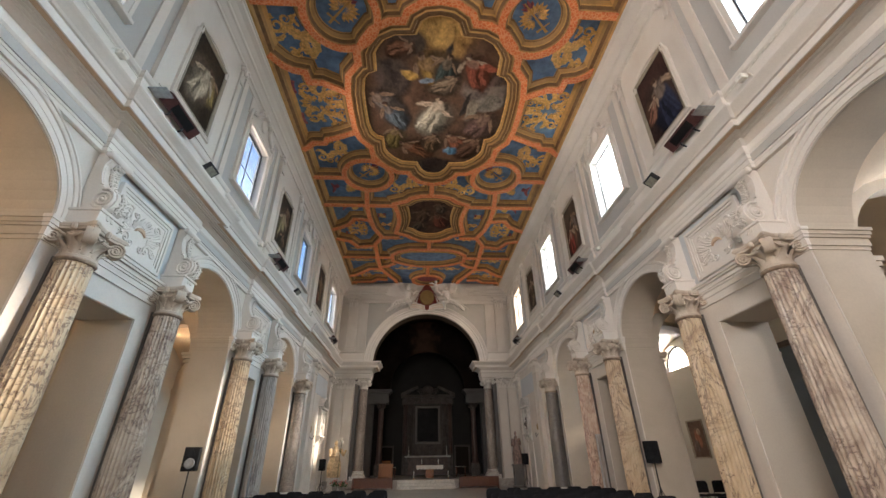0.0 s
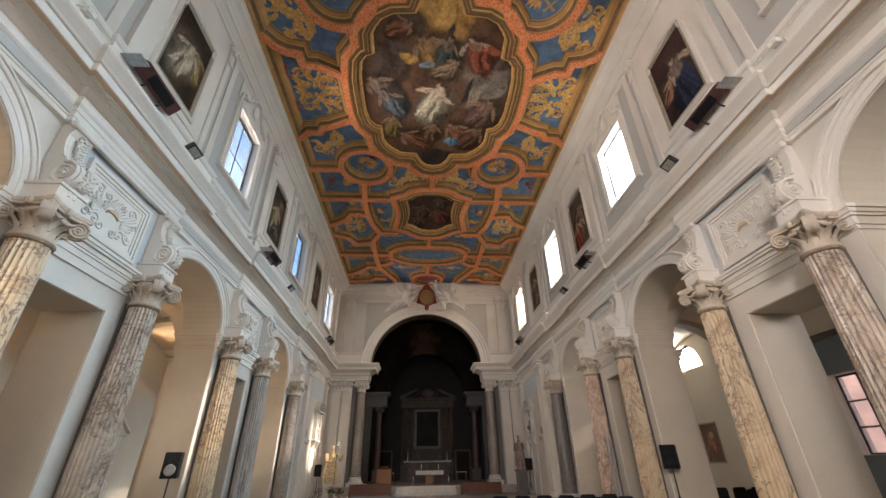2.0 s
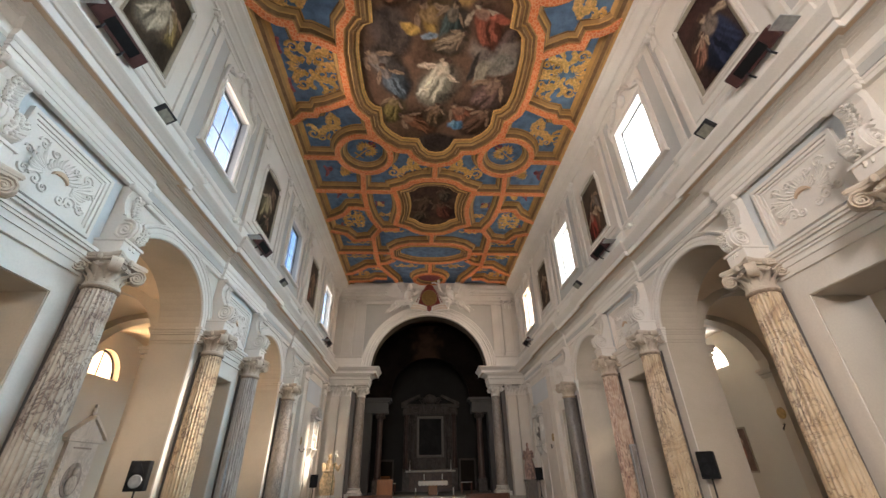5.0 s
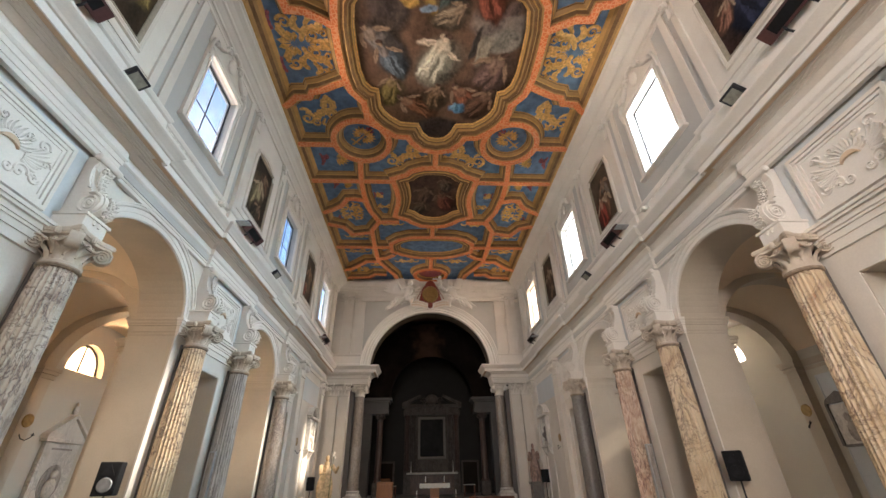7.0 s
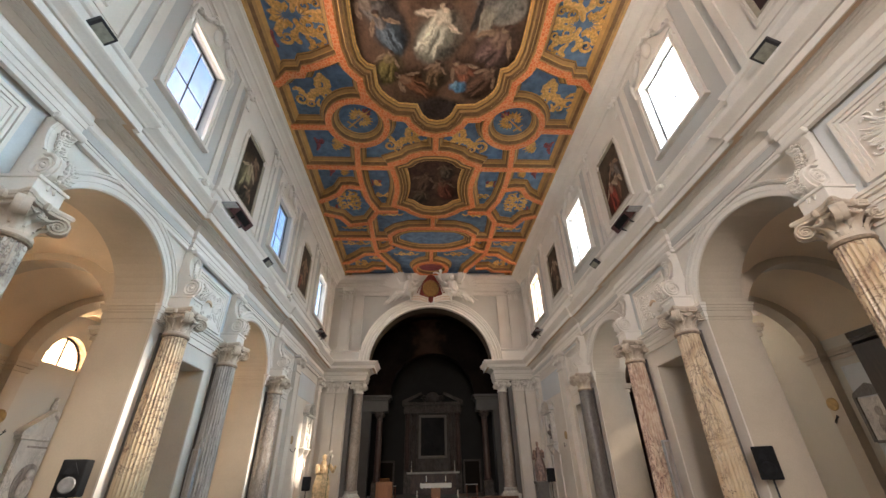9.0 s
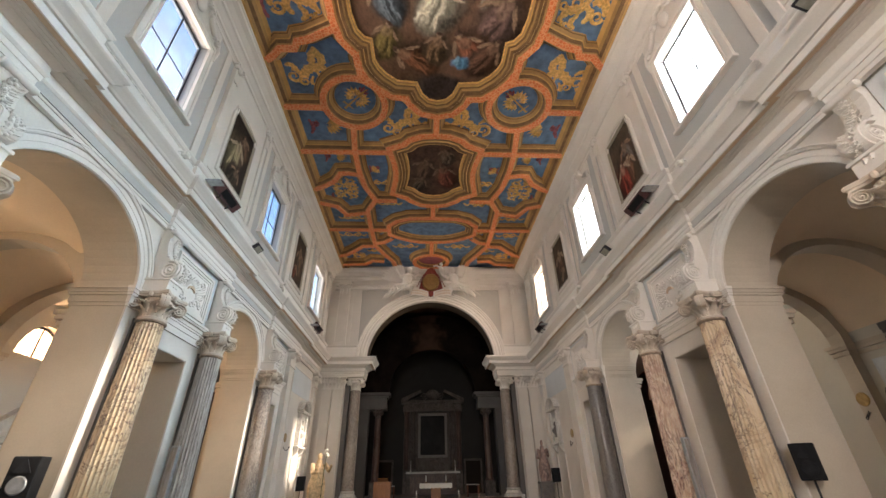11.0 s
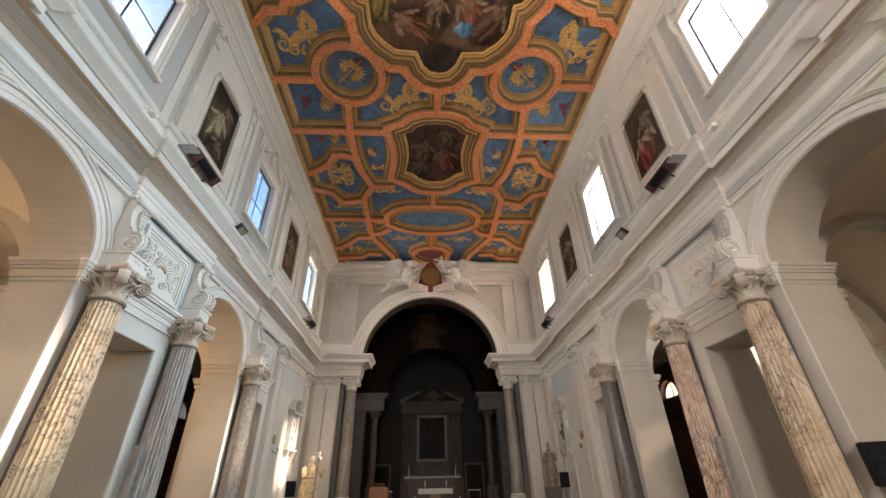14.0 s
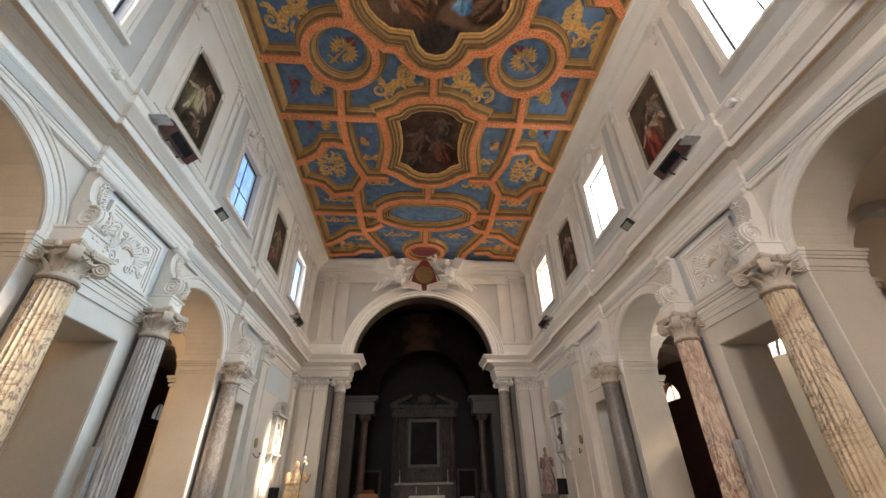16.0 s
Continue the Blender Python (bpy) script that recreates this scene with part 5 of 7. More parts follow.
for i in range(84):
    t = i / 83 * (len(drop_line) - 1)
    k = min(int(t), len(drop_line) - 2)
    f = t - k
    u = drop_line[k][0] * (1 - f) + drop_line[k + 1][0] * f
    v = drop_line[k][1] * (1 - f) + drop_line[k + 1][1] * f
    if i % 3 == 0:
        blob(bm, (u + 0.01, rnd.uniform(-0.05, 0.05), v), (0.032, 0.034, 0.03), 6)
    else:
        d = Vector((rnd.uniform(0.1, 0.5), (-1) ** i, rnd.uniform(-0.5, 0.3))).normalized()
        leaf_shape(bm, Vector((u - 0.01, (-1) ** i * 0.02, v)), d, Vector((0, 0, 1)), Vector((1, 0, 0)), rnd.uniform(0.09, 0.14), 0.022, 0.3)
for sg in (-1, 1):
    leaf_shape(bm, Vector((0.6, sg * 0.06, 0.3)), Vector((0, 0, -1)), Vector((0, 1, 0)), Vector((1, 0, 0)), 0.13, 0.045, 0.2)
tagged(part("garland", bm, WHITE, br, smooth=True), kind="stuff")
first = True
for y, _, _ in COLS:
    for s in (-1, 1):
        m = on_wall(s, WF, y, 5.445)
        if first:
            br.matrix_basis = m
            first = False
        else:
            copy_thing(br, m)

# ---- relief panels ----
rp = thing("relief_panel", "white stucco relief with palm leaves in a moulded frame", "relief panel", "relief panels")
bm = bmesh.new()
for hw, z0, z1, th, wd in ((0.98, 0.0, 1.36, 0.1, 0.07), (0.9, 0.08, 1.28, 0.075, 0.06), (0.83, 0.15, 1.21, 0.05, 0.05)):
    for sg in (-1, 1):
        box(bm, 0, th, sg * hw, sg * (hw - wd), z0, z1)
    box(bm, 0, th, -hw + wd, hw - wd, z0, z0 + wd), box(bm, 0, th, -hw + wd, hw - wd, z1 - wd, z1)
part("frame", bm, WHITE, rp)
bm = bmesh.new()
box(bm, 0, 0.03, -0.79, 0.79, 0.19, 1.17)
part("field", bm, WHITE, rp)
bm = bmesh.new()
X, c0 = Vector((1, 0, 0)), Vector((0.03, 0, 0.62))
rnd = random.Random(11)
for i in range(13):
    a = math.pi * (0.08 + 0.84 * i / 12)
    d = Vector((0, math.cos(a), math.sin(a)))
    leaf_shape(bm, c0 + d * 0.2, d, d.cross(X), X, 0.16 + 0.05 * (i % 2), 0.035, 0.35)
for sg in (-1, 1):
    for i in range(9):
        a = -0.55 + 1.5 * i / 8 + rnd.uniform(-0.08, 0.08)
        d = Vector((0, sg * math.cos(a), math.sin(a)))
        leaf_shape(bm, c0 + Vector((0, sg * 0.3, -0.03 + 0.1 * math.sin(a))), d, d.cross(X), X, rnd.uniform(0.28, 0.46), 0.045, 0.2)
    for cy, cz, r, w in ((0.36, -0.26, 0.14, 1), (0.6, -0.22, 0.11, -1), (0.18, -0.3, 0.1, -1), (0.5, 0.36, 0.12, 1), (0.24, 0.36, 0.09, -1), (0.68, 0.1, 0.08, 1)):
        volute(bm, c0 + Vector((0.005, sg * cy, cz)), Vector((0, sg, 0)), Vector((0, 0, 1)), X, r, w, 0.32, 1.3, 0.03)
part("foliage", bm, WHITE, rp, smooth=True)
# A raised crescent whose taupe stands for the shade of a hollow.
bm = bmesh.new()
pts = arc((0, 0), 0.17, 0.16, 175, 5, 12) + arc((0, -0.01), 0.17, 0.09, 5, 175, 12)[1:-1]
prism(bm, pts, lambda u, v, w: (0.032 + 0.05 * w, u, 0.6 + v))
part("crest", bm, TAUPE, rp, "raised taupe crescent in place of the relief's shaded hollow")
first = True
for pc in PAIRS:
    for s in (-1, 1):
        m = on_wall(s, WF - 0.04, pc, 5.62)
        if first:
            rp.matrix_basis = m
            first = False
        else:
            copy_thing(rp, m)

# ---- clerestory windows ----
# A glowing board added far outside so the right panes read white.
BOARD_GLOW, hn, hl, hp = node_mat("white_board_glow")
hp.inputs["Emission Strength"].default_value = 0.24
hl.new(ramp(hn, hl, noise_node(hn, hl, coords(hn, hl), 0.08, 3), [(0.3, (0.84, 0.92, 1.0)), (0.7, (0.88, 0.95, 1.0))]), hp.inputs["Emission Color"])
bm = bmesh.new()
box(bm, 34.0, 34.5, -25, 140, 36, 70)
setting("backdrop_glow_board", bm, BOARD_GLOW, "added glowing board that turns the right windows white", category="sky")
win = thing("window", "", "window", "clerestory windows")
win.name = "window_1"
bm = bmesh.new()
for hw, z0, z1, th, wd in ((1.2, -0.1, 2.88, 0.09, 0.09), (1.11, -0.1, 2.79, 0.06, 0.1), (1.01, -0.1, 2.69, 0.09, 0.07)):
    for sg in (-1, 1):
        box(bm, -0.02, th, sg * hw, sg * (hw - wd), z0, z1)
    box(bm, -0.02, th, -hw + wd, hw - wd, z1 - wd, z1)
soft_box(bm, -0.02, 0.16, -1.25, 1.25, -0.2, -0.1, 0.02)
part("window_surround", bm, WHITE, win)
bm = bmesh.new()
for sg in (-1, 1):
    box(bm, -0.23, -0.19, sg * 0.93, sg * 0.88, 0.0, 2.62)
box(bm, -0.23, -0.19, -0.88, 0.88, 0, 0.05), box(bm, -0.23, -0.19, -0.88, 0.88, 2.57, 2.62)
box(bm, -0.225, -0.20, -0.02, 0.02, 0.05, 2.57), box(bm, -0.222, -0.202, -0.88, 0.88, 1.12, 1.155)
part("window_frame", bm, IRON, win, "thin dark iron glazing bars")
for sg in (-1, 1):
    for z0, z1 in ((0.05, 1.12), (1.155, 2.57)):
        bm = bmesh.new()
        box(bm, -0.215, -0.21, sg * 0.018, sg * 0.88, z0, z1)
        pn = part("pane", bm, GLASS, win, "frosted glass pane")
        pn.visible_shadow = False
first = True
for i, wy in enumerate(WINDOWS):
    for s in (-1, 1):
        m = on_wall(s, UW, wy, 10.08)
        if first:
            ob = win
            ob.matrix_basis = m
            first = False
        else:
            ob = copy_thing(win, m)
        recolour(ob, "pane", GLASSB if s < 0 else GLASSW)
        tagged(ob, "tall clerestory window, sky blue put into its panes, in stucco surround" if s < 0 else "tall clerestory window with glaring white panes in stucco surround", kind="structure")

orn = thing("window_crest", "white stucco crest with shield and scrolls over a window", "stucco ornament", "window crests")
bm = bmesh.new()
blob(bm, (0.03, 0, 0.42), (0.07, 0.2, 0.28), 14)
part("shield", bm, WHITE, orn, smooth=True)
for sg in (-1, 1):
    bm = bmesh.new()
    volute(bm, Vector((0.06, sg * 0.4, 0.66)), Vector((0, -sg, 0.3)).normalized(), Vector((0, 0.3 * sg, 1)).normalized(), X, 0.16, 1, 0.4, 1.5, 0.05)
    part("upper_scroll", bm, WHITE, orn, smooth=True)
    bm = bmesh.new()
    volute(bm, Vector((0.05, sg * 1.02, 0.14)), Vector((0, -sg, 0)), Vector((0, 0, 1)), X, 0.14, 1, 0.4, 1.5, 0.05)
    part("lower_scroll", bm, WHITE, orn, smooth=True)
    for pts, rr in (([(0.05, sg * 0.5, 0.6), (0.07, sg * 0.62, 0.36), (0.07, sg * 0.8, 0.2), (0.05, sg * 0.98, 0.22)], [0.05, 0.07, 0.06, 0.03]), ([(0.05, sg * 1.12, 0.2), (0.06, sg * 1.2, -0.1), (0.05, sg * 1.17, -0.5)], [0.06, 0.05, 0.025]), ([(0.06, sg * 0.25, 0.8), (0.08, sg * 0.12, 0.9), (0.08, 0, 0.86)], [0.05] * 3)):
        bm = bmesh.new()
        tube(bm, pts, rr, 7)
        part("garland", bm, WHITE, orn, smooth=True)
first = True
for wy in WINDOWS:
    for s in (-1, 1):
        m = on_wall(s, UW - 0.04, wy, 12.98) @ Matrix.Diagonal((1.15, 1, 1, 1))
        if first:
            orn.matrix_basis = m
            first = False
        else:
            copy_thing(orn, m)

# small leaf capitals of the upper strips
lc = thing("strip_capital", "small stucco capital with curled leaves on a wall strip", "capital", "strip capitals")
bm = bmesh.new()
for sg in (-1, 1):
    volute(bm, Vector((0.03, sg * 0.13, 0.1)), Vector((0, sg, 0)), Vector((0, 0, 1)), X, 0.09, 1, 0.4, 1.4, 0.05)
    leaf_shape(bm, Vector((0.02, sg * 0.06, -0.02)), Vector((0, 0, -1)), Vector((0, 1, 0)), X, 0.34, 0.06, 0.15)
blob(bm, (0.05, 0, 0.06), (0.05, 0.06, 0.08), 8)
part("foliage", bm, WHITE, lc, smooth=True)
first = True
for pc in PAIRS[1:]:
    for s in (-1, 1):
        for q in (-1, 1):
            m = on_wall(s, UW - 0.13, pc + q * 1.52, 13.48) @ Matrix.Diagonal((1.2, 1.05, 1.35, 1))
            if first:
                lc.matrix_basis = m
                first = False
            else:
                copy_thing(lc, m)

for q in (-1, 1):
    for k in (-0.22, 0.22):
        copy_thing(lc, pose(CX + q * 5.92 + k, END - 0.17, 13.12, 0, 0, -90) @ Matrix.Diagonal((1.4, 1.2, 1.1, 1)))
    copy_thing(lc, on_wall(q, UW - 0.17, 30.27, 13.25) @ Matrix.Diagonal((1.2, 1.2, 1.2, 1)))

# ---- paintings between the windows ----


def easel(base, seed, *forms):
    """A picture of several draped forms; each: x, y, size, lean, robe, skin."""
    dabs = []
    for px, py, size, lean, robe, skin in forms:
        dabs += [(x + CX, y + MEDY, rx, ry, turn, col) for x, y, rx, ry, turn, col in draped(px, py, size, lean, robe, skin, 40, 0.7)]
    return (base, dabs, seed)


PALE, TAN = (0.50, 0.38, 0.27), (0.36, 0.23, 0.15)
CANV = [easel((0.07, 0.048, 0.032), 1, (0.35, 0.25, 0.5, 195, (0.36, 0.26, 0.10), TAN), (-0.3, -0.3, 0.45, 130, (0.30, 0.24, 0.16), PALE), (0.0, 0.1, 0.72, 160, (0.56, 0.47, 0.35), (0.56, 0.45, 0.33))),
        easel((0.05, 0.034, 0.025), 3, (0.2, 0.6, 0.45, 200, (0.17, 0.10, 0.06), TAN), (-0.1, 0.05, 0.7, 170, (0.46, 0.38, 0.22), PALE), (0.15, -0.75, 0.45, 150, (0.06, 0.045, 0.03), TAN)),
        easel((0.09, 0.06, 0.04), 5, (0.0, 0.2, 0.75, 185, (0.20, 0.13, 0.08), TAN), (-0.3, -0.6, 0.45, 150, (0.24, 0.08, 0.05), TAN)),
        easel((0.085, 0.045, 0.04), 8, (0.15, 0.0, 0.95, 188, (0.035, 0.045, 0.085), PALE), (-0.28, -0.05, 0.4, 145, (0.34, 0.17, 0.12), PALE)),
        easel((0.12, 0.085, 0.06), 10, (0.2, 0.35, 0.6, 195, (0.20, 0.17, 0.15), TAN), (0.15, -0.3, 0.6, 170, (0.22, 0.12, 0.07), PALE), (-0.25, -0.35, 0.62, 185, (0.36, 0.07, 0.05), PALE)),
        easel((0.10, 0.07, 0.045), 12, (0.0, 0.15, 0.8, 182, (0.17, 0.10, 0.065), PALE), (0.25, -0.6, 0.4, 140, (0.28, 0.20, 0.13), TAN))]
LABELS = ["oil painting of pale shapes on dark brown in grey frame", "very dark oil painting with a light patch in narrow frame", "brown oil painting in narrow wooden frame", "dark blue oil painting with red patches in narrow frame", "brown oil painting with a red patch in grey frame", "umber oil painting in narrow wooden frame"]
UP = Matrix(((0, 0, 1, 0), (1, 0, 0, 0), (0, 1, 0, 0), (0, 0, 0, 1)))


def make_painting(w, h, mat, label, m, frame_mat=FRAMEW, stucco=True, fw=0.09):
    t = thing("painting", label, "painting", "wall paintings", m)
    bm = bmesh.new()
    prism(bm, [(-w / 2, -h / 2), (w / 2, -h / 2), (w / 2, h / 2), (-w / 2, h / 2)], lambda u, v, q: (u, v, 0.002 + 0.006 * q))
    part("backing", bm, WOODR, t).matrix_basis = UP
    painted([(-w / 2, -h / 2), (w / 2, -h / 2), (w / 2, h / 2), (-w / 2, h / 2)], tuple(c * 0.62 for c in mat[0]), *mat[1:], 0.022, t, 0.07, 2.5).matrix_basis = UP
    bm = bmesh.new()
    prof = [(0.0, 0.0), (0.0, 0.03), (-0.02, 0.045), (-fw * 0.6, 0.06), (-fw, 0.07), (-fw, 0.0)]
    sweep(bm, prof, [(-w / 2, -h / 2), (w / 2, -h / 2), (w / 2, h / 2), (-w / 2, h / 2)], True)
    part("frame", bm, frame_mat, t).matrix_basis = UP
    if stucco:
        bm = bmesh.new()
        W, H = w + 2 * fw, h + 2 * fw
        path = [(-W / 2, -H / 2), (W / 2, -H / 2), (W / 2, H / 2 - 0.3), (W / 2 - 0.06, H / 2 - 0.24), (W / 2 - 0.1, H / 2), (W / 2 - 0.35, H / 2 + 0.12), (0, H / 2 + 0.2), (-W / 2 + 0.35, H / 2 + 0.12), (-W / 2 + 0.1, H / 2), (-W / 2 + 0.06, H / 2 - 0.24), (-W / 2, H / 2 - 0.3)]
        sweep(bm, [(0.02, 0.0), (0.02, 0.05), (-0.05, 0.075), (-0.09, 0.05), (-0.12, 0.06), (-0.14, 0.0)], path, True)
        part("stucco_surround", bm, WALLP, t, "moulded plaster surround").matrix_basis = UP
    return t


k = 0
for s in (-1, 1):
    for pc in PAIRS[1:]:
        make_painting(1.5, 2.45, CANV[k], LABELS[k], on_wall(s, UW - 0.07, pc - 0.02, 11.28))
        k += 1

# ---- lamps on the cornice ----
lf = thing("long_floodlight", "long dark red floodlight on the cornice", "floodlight", "long floodlights")
tilt = pose(0.28, 0, 0.42, 0, 42, 0)
bm = bmesh.new()
soft_box(bm, -0.08, 0.08, -0.62, 0.62, -0.16, 0.16, 0.02)
part("housing", bm, DRED, lf).matrix_basis = tilt
bm = bmesh.new()
soft_box(bm, 0.08, 0.088, -0.36, 0.4, -0.11, 0.11, 0.003, 1)
part("glass", bm, BLACK, lf, "black glass front").matrix_basis = tilt
bm = bmesh.new()
soft_box(bm, 0.0, 0.5, -0.95, -0.65, 0.3, 0.33, 0.01)
soft_box(bm, -0.02, 0.03, -0.9, -0.7, 0.1, 0.35, 0.01)
part("bracket_plate", bm, STEEL, lf, "grey metal plate")
for u in (-0.3, 0.25):
    bm = bmesh.new()
    tube(bm, [(0.0, u, 0.1), (0.22, u, 0.2), (0.3, u, 0.4)], 0.025)
    part("arm", bm, IRON, lf)
sf = thing("small_floodlight", "small square grey floodlight on the cornice", "floodlight", "small floodlights")
tilt = pose(0.26, 0, 0.2, 0, 50, 0)
bm = bmesh.new()
soft_box(bm, -0.06, 0.06, -0.22, 0.22, -0.18, 0.18, 0.02)
part("housing", bm, IRON, sf).matrix_basis = tilt
bm = bmesh.new()
soft_box(bm, 0.06, 0.066, -0.17, 0.17, -0.13, 0.13, 0.002, 1)
part("glass", bm, LENSG, sf, "yellowish glass front").matrix_basis = tilt
bm = bmesh.new()
tube(bm, [(0.0, 0, 0.05), (0.12, 0, 0.06), (0.2, 0, 0.14)], 0.02)
part("arm", bm, IRON, sf)
se = thing("wall_sensor", "small white sensor on an arm above the cornice", "sensor", "wall sensors")
bm = bmesh.new()
soft_box(bm, 0.1, 0.26, -0.09, 0.09, 0.1, 0.22, 0.02)
part("case", bm, WAX, se)
bm = bmesh.new()
tube(bm, [(0.0, -0.1, 0.02), (0.05, -0.1, 0.2), (0.15, -0.05, 0.24)], 0.018)
part("arm", bm, WAX, se)
for src, places, z in ((lf, (7.45, 15.45, 27.4), 8.55), (sf, (9.15, 18.1), 8.5), (se, (5.6, 13.4, 21.3), 8.55)):
    first = True
    for y in places:
        for s in (-1, 1):
            m = on_wall(s, WF - (0.42 if abs(y - 13.4) > 1 and y not in (5.6, 21.3, 27.4) else 0.42), y, z)
            if s > 0:
                m = pose(WF - 0.42, y, z) @ Matrix.Diagonal((-1, 1, 1, 1))
            if first:
                src.matrix_basis = m
                first = False
            else:
                ob = copy_thing(src, Matrix())
                ob.matrix_basis = m
# a thin cable runs along the ledge
for s in (-1, 1):
    bm = bmesh.new()
    pts = [(s * (WF - 0.44), y * 0.5, 8.9 + 0.015 * math.sin(y * 1.7)) for y in range(2, 62, 3)]
    tube(bm, pts, 0.014, 5)
    tagged(finish("cable", bm, WAX, None), "thin white cable along the cornice ledge", "cable")

# ---- the end bay and the great arch ----


def pilaster(w, h, depth, m, mat=WALLP, label="tall white pilaster with a leafy composite capital"):
    """A flat pilaster with a composite capital; own x points out of the wall."""
    t = thing("pilaster", label, "pilaster", "giant pilasters", m)
    bm = bmesh.new()
    box(bm, 0, depth, -w / 2, w / 2, 0.3, h - 0.74)
    for sg in (-1, 1):
        box(bm, depth, depth + 0.025, sg * w / 2, sg * (w / 2 - 0.08), 0.5, h - 0.9)
    part("shaft", bm, mat, t)
    bm = bmesh.new()
    soft_box(bm, 0, depth + 0.08, -w / 2 - 0.08, w / 2 + 0.08, 0, 0.2, 0.01)
    soft_box(bm, 0, depth + 0.05, -w / 2 - 0.05, w / 2 + 0.05, 0.2, 0.3, 0.03)
    part("base", bm, WHITE, t)
    bm = bmesh.new()
    z = h - 0.74
    prism(bm, [(-w / 2, z), (w / 2, z), (w / 2 + 0.04, z + 0.6), (-w / 2 - 0.04, z + 0.6)], lambda u, v, q: (depth * 1.0 * q + 0.02 * q, u, v))
    soft_box(bm, 0, depth + 0.2, -w / 2 - 0.16, w / 2 + 0.16, z + 0.63, z + 0.74, 0.025)
    soft_box(bm, 0, depth + 0.07, -w / 2 - 0.04, w / 2 + 0.04, z - 0.05, z + 0.02, 0.015)
    cap = part("capital", bm, WHITE, t)
    out = Vector((1, 0, 0))
    bm = bmesh.new()
    n = max(3, round(w / 0.2))
    for row in (0, 1):
        for i in range(n - row):
            y = -w / 2 + w * (i + 0.5 + 0.5 * row) / n
            leaf_shape(bm, Vector((depth + 0.02, y, z + 0.02 + 0.2 * row)), Vector((0, 0, 1)), Vector((0, 1, 0)), out, 0.34, w / n * 0.46, 0.6)
    for sg in (-1, 1):
        volute(bm, Vector((depth + 0.1, sg * (w / 2 - 0.02), z + 0.46)), Vector((0, sg, 0)), Vector((0, 0, 1)), out, 0.19, -1, 0.28, 2.2, 0.1)
        leaf_shape(bm, Vector((depth * 0.5, sg * (w / 2), z + 0.02)), Vector((0, 0, 1)), out, Vector((0, sg, 0)), 0.4, 0.07, 0.4)
    blob(bm, (depth + 0.2, 0, z + 0.66), (0.06, 0.1, 0.09), 8)
    part("foliage", bm, WHITE, cap, smooth=True)
    return t


for s in (-1, 1):
    pilaster(0.8, 7.16, 0.2, on_wall(s, WF, 25.65))
    pilaster(0.7, 7.16, 0.16, on_wall(s, WF, 30.75))
    for xx, w in ((6.35, 0.62), (5.66, 0.6)):
        pilaster(w, 7.16, 0.2, pose(CX + s * xx, END, 0, 0, 0, -90))

free = thing("column", "smooth grey granite column with a white composite capital", "column", "great arch columns")
bm = bmesh.new()
soft_box(bm, -0.5, 0.5, -0.5, 0.5, 0, 0.24, 0.012)
lathe(bm, [(0.47, 0.24), (0.5, 0.29), (0.47, 0.35), (0.41, 0.38), (0.39, 0.43), (0.41, 0.46), (0.43, 0.5), (0.4, 0.54), (0.37, 0.56)], 32)
part("base", bm, STONEW, free, "white marble moulded base", True)
bm = bmesh.new()
lathe(bm, [(0.355 - 0.055 * (i / 12) ** 1.6, 0.56 + 5.4 * i / 12) for i in range(13)], 36)
part("shaft", bm, GRANITE2, free, smooth=True)
capital(0.3, 0.7, free, WHITE, 5.96)
free.matrix_basis = pose(CX - 4.72, 32.1, 0.5)
copy_thing(free, pose(CX + 4.72, 32.1, 0.5))
bm = bmesh.new()
for q in (-1, 1):
    box(bm, CX + q * 5.06, CX + q * 5.34, AY0 + 0.3, AY1, 0.5, 7.16)
setting("trim_dark_arch_piers", bm, DARKP, "dark grey pilaster strips behind the arch columns", category="pilaster")


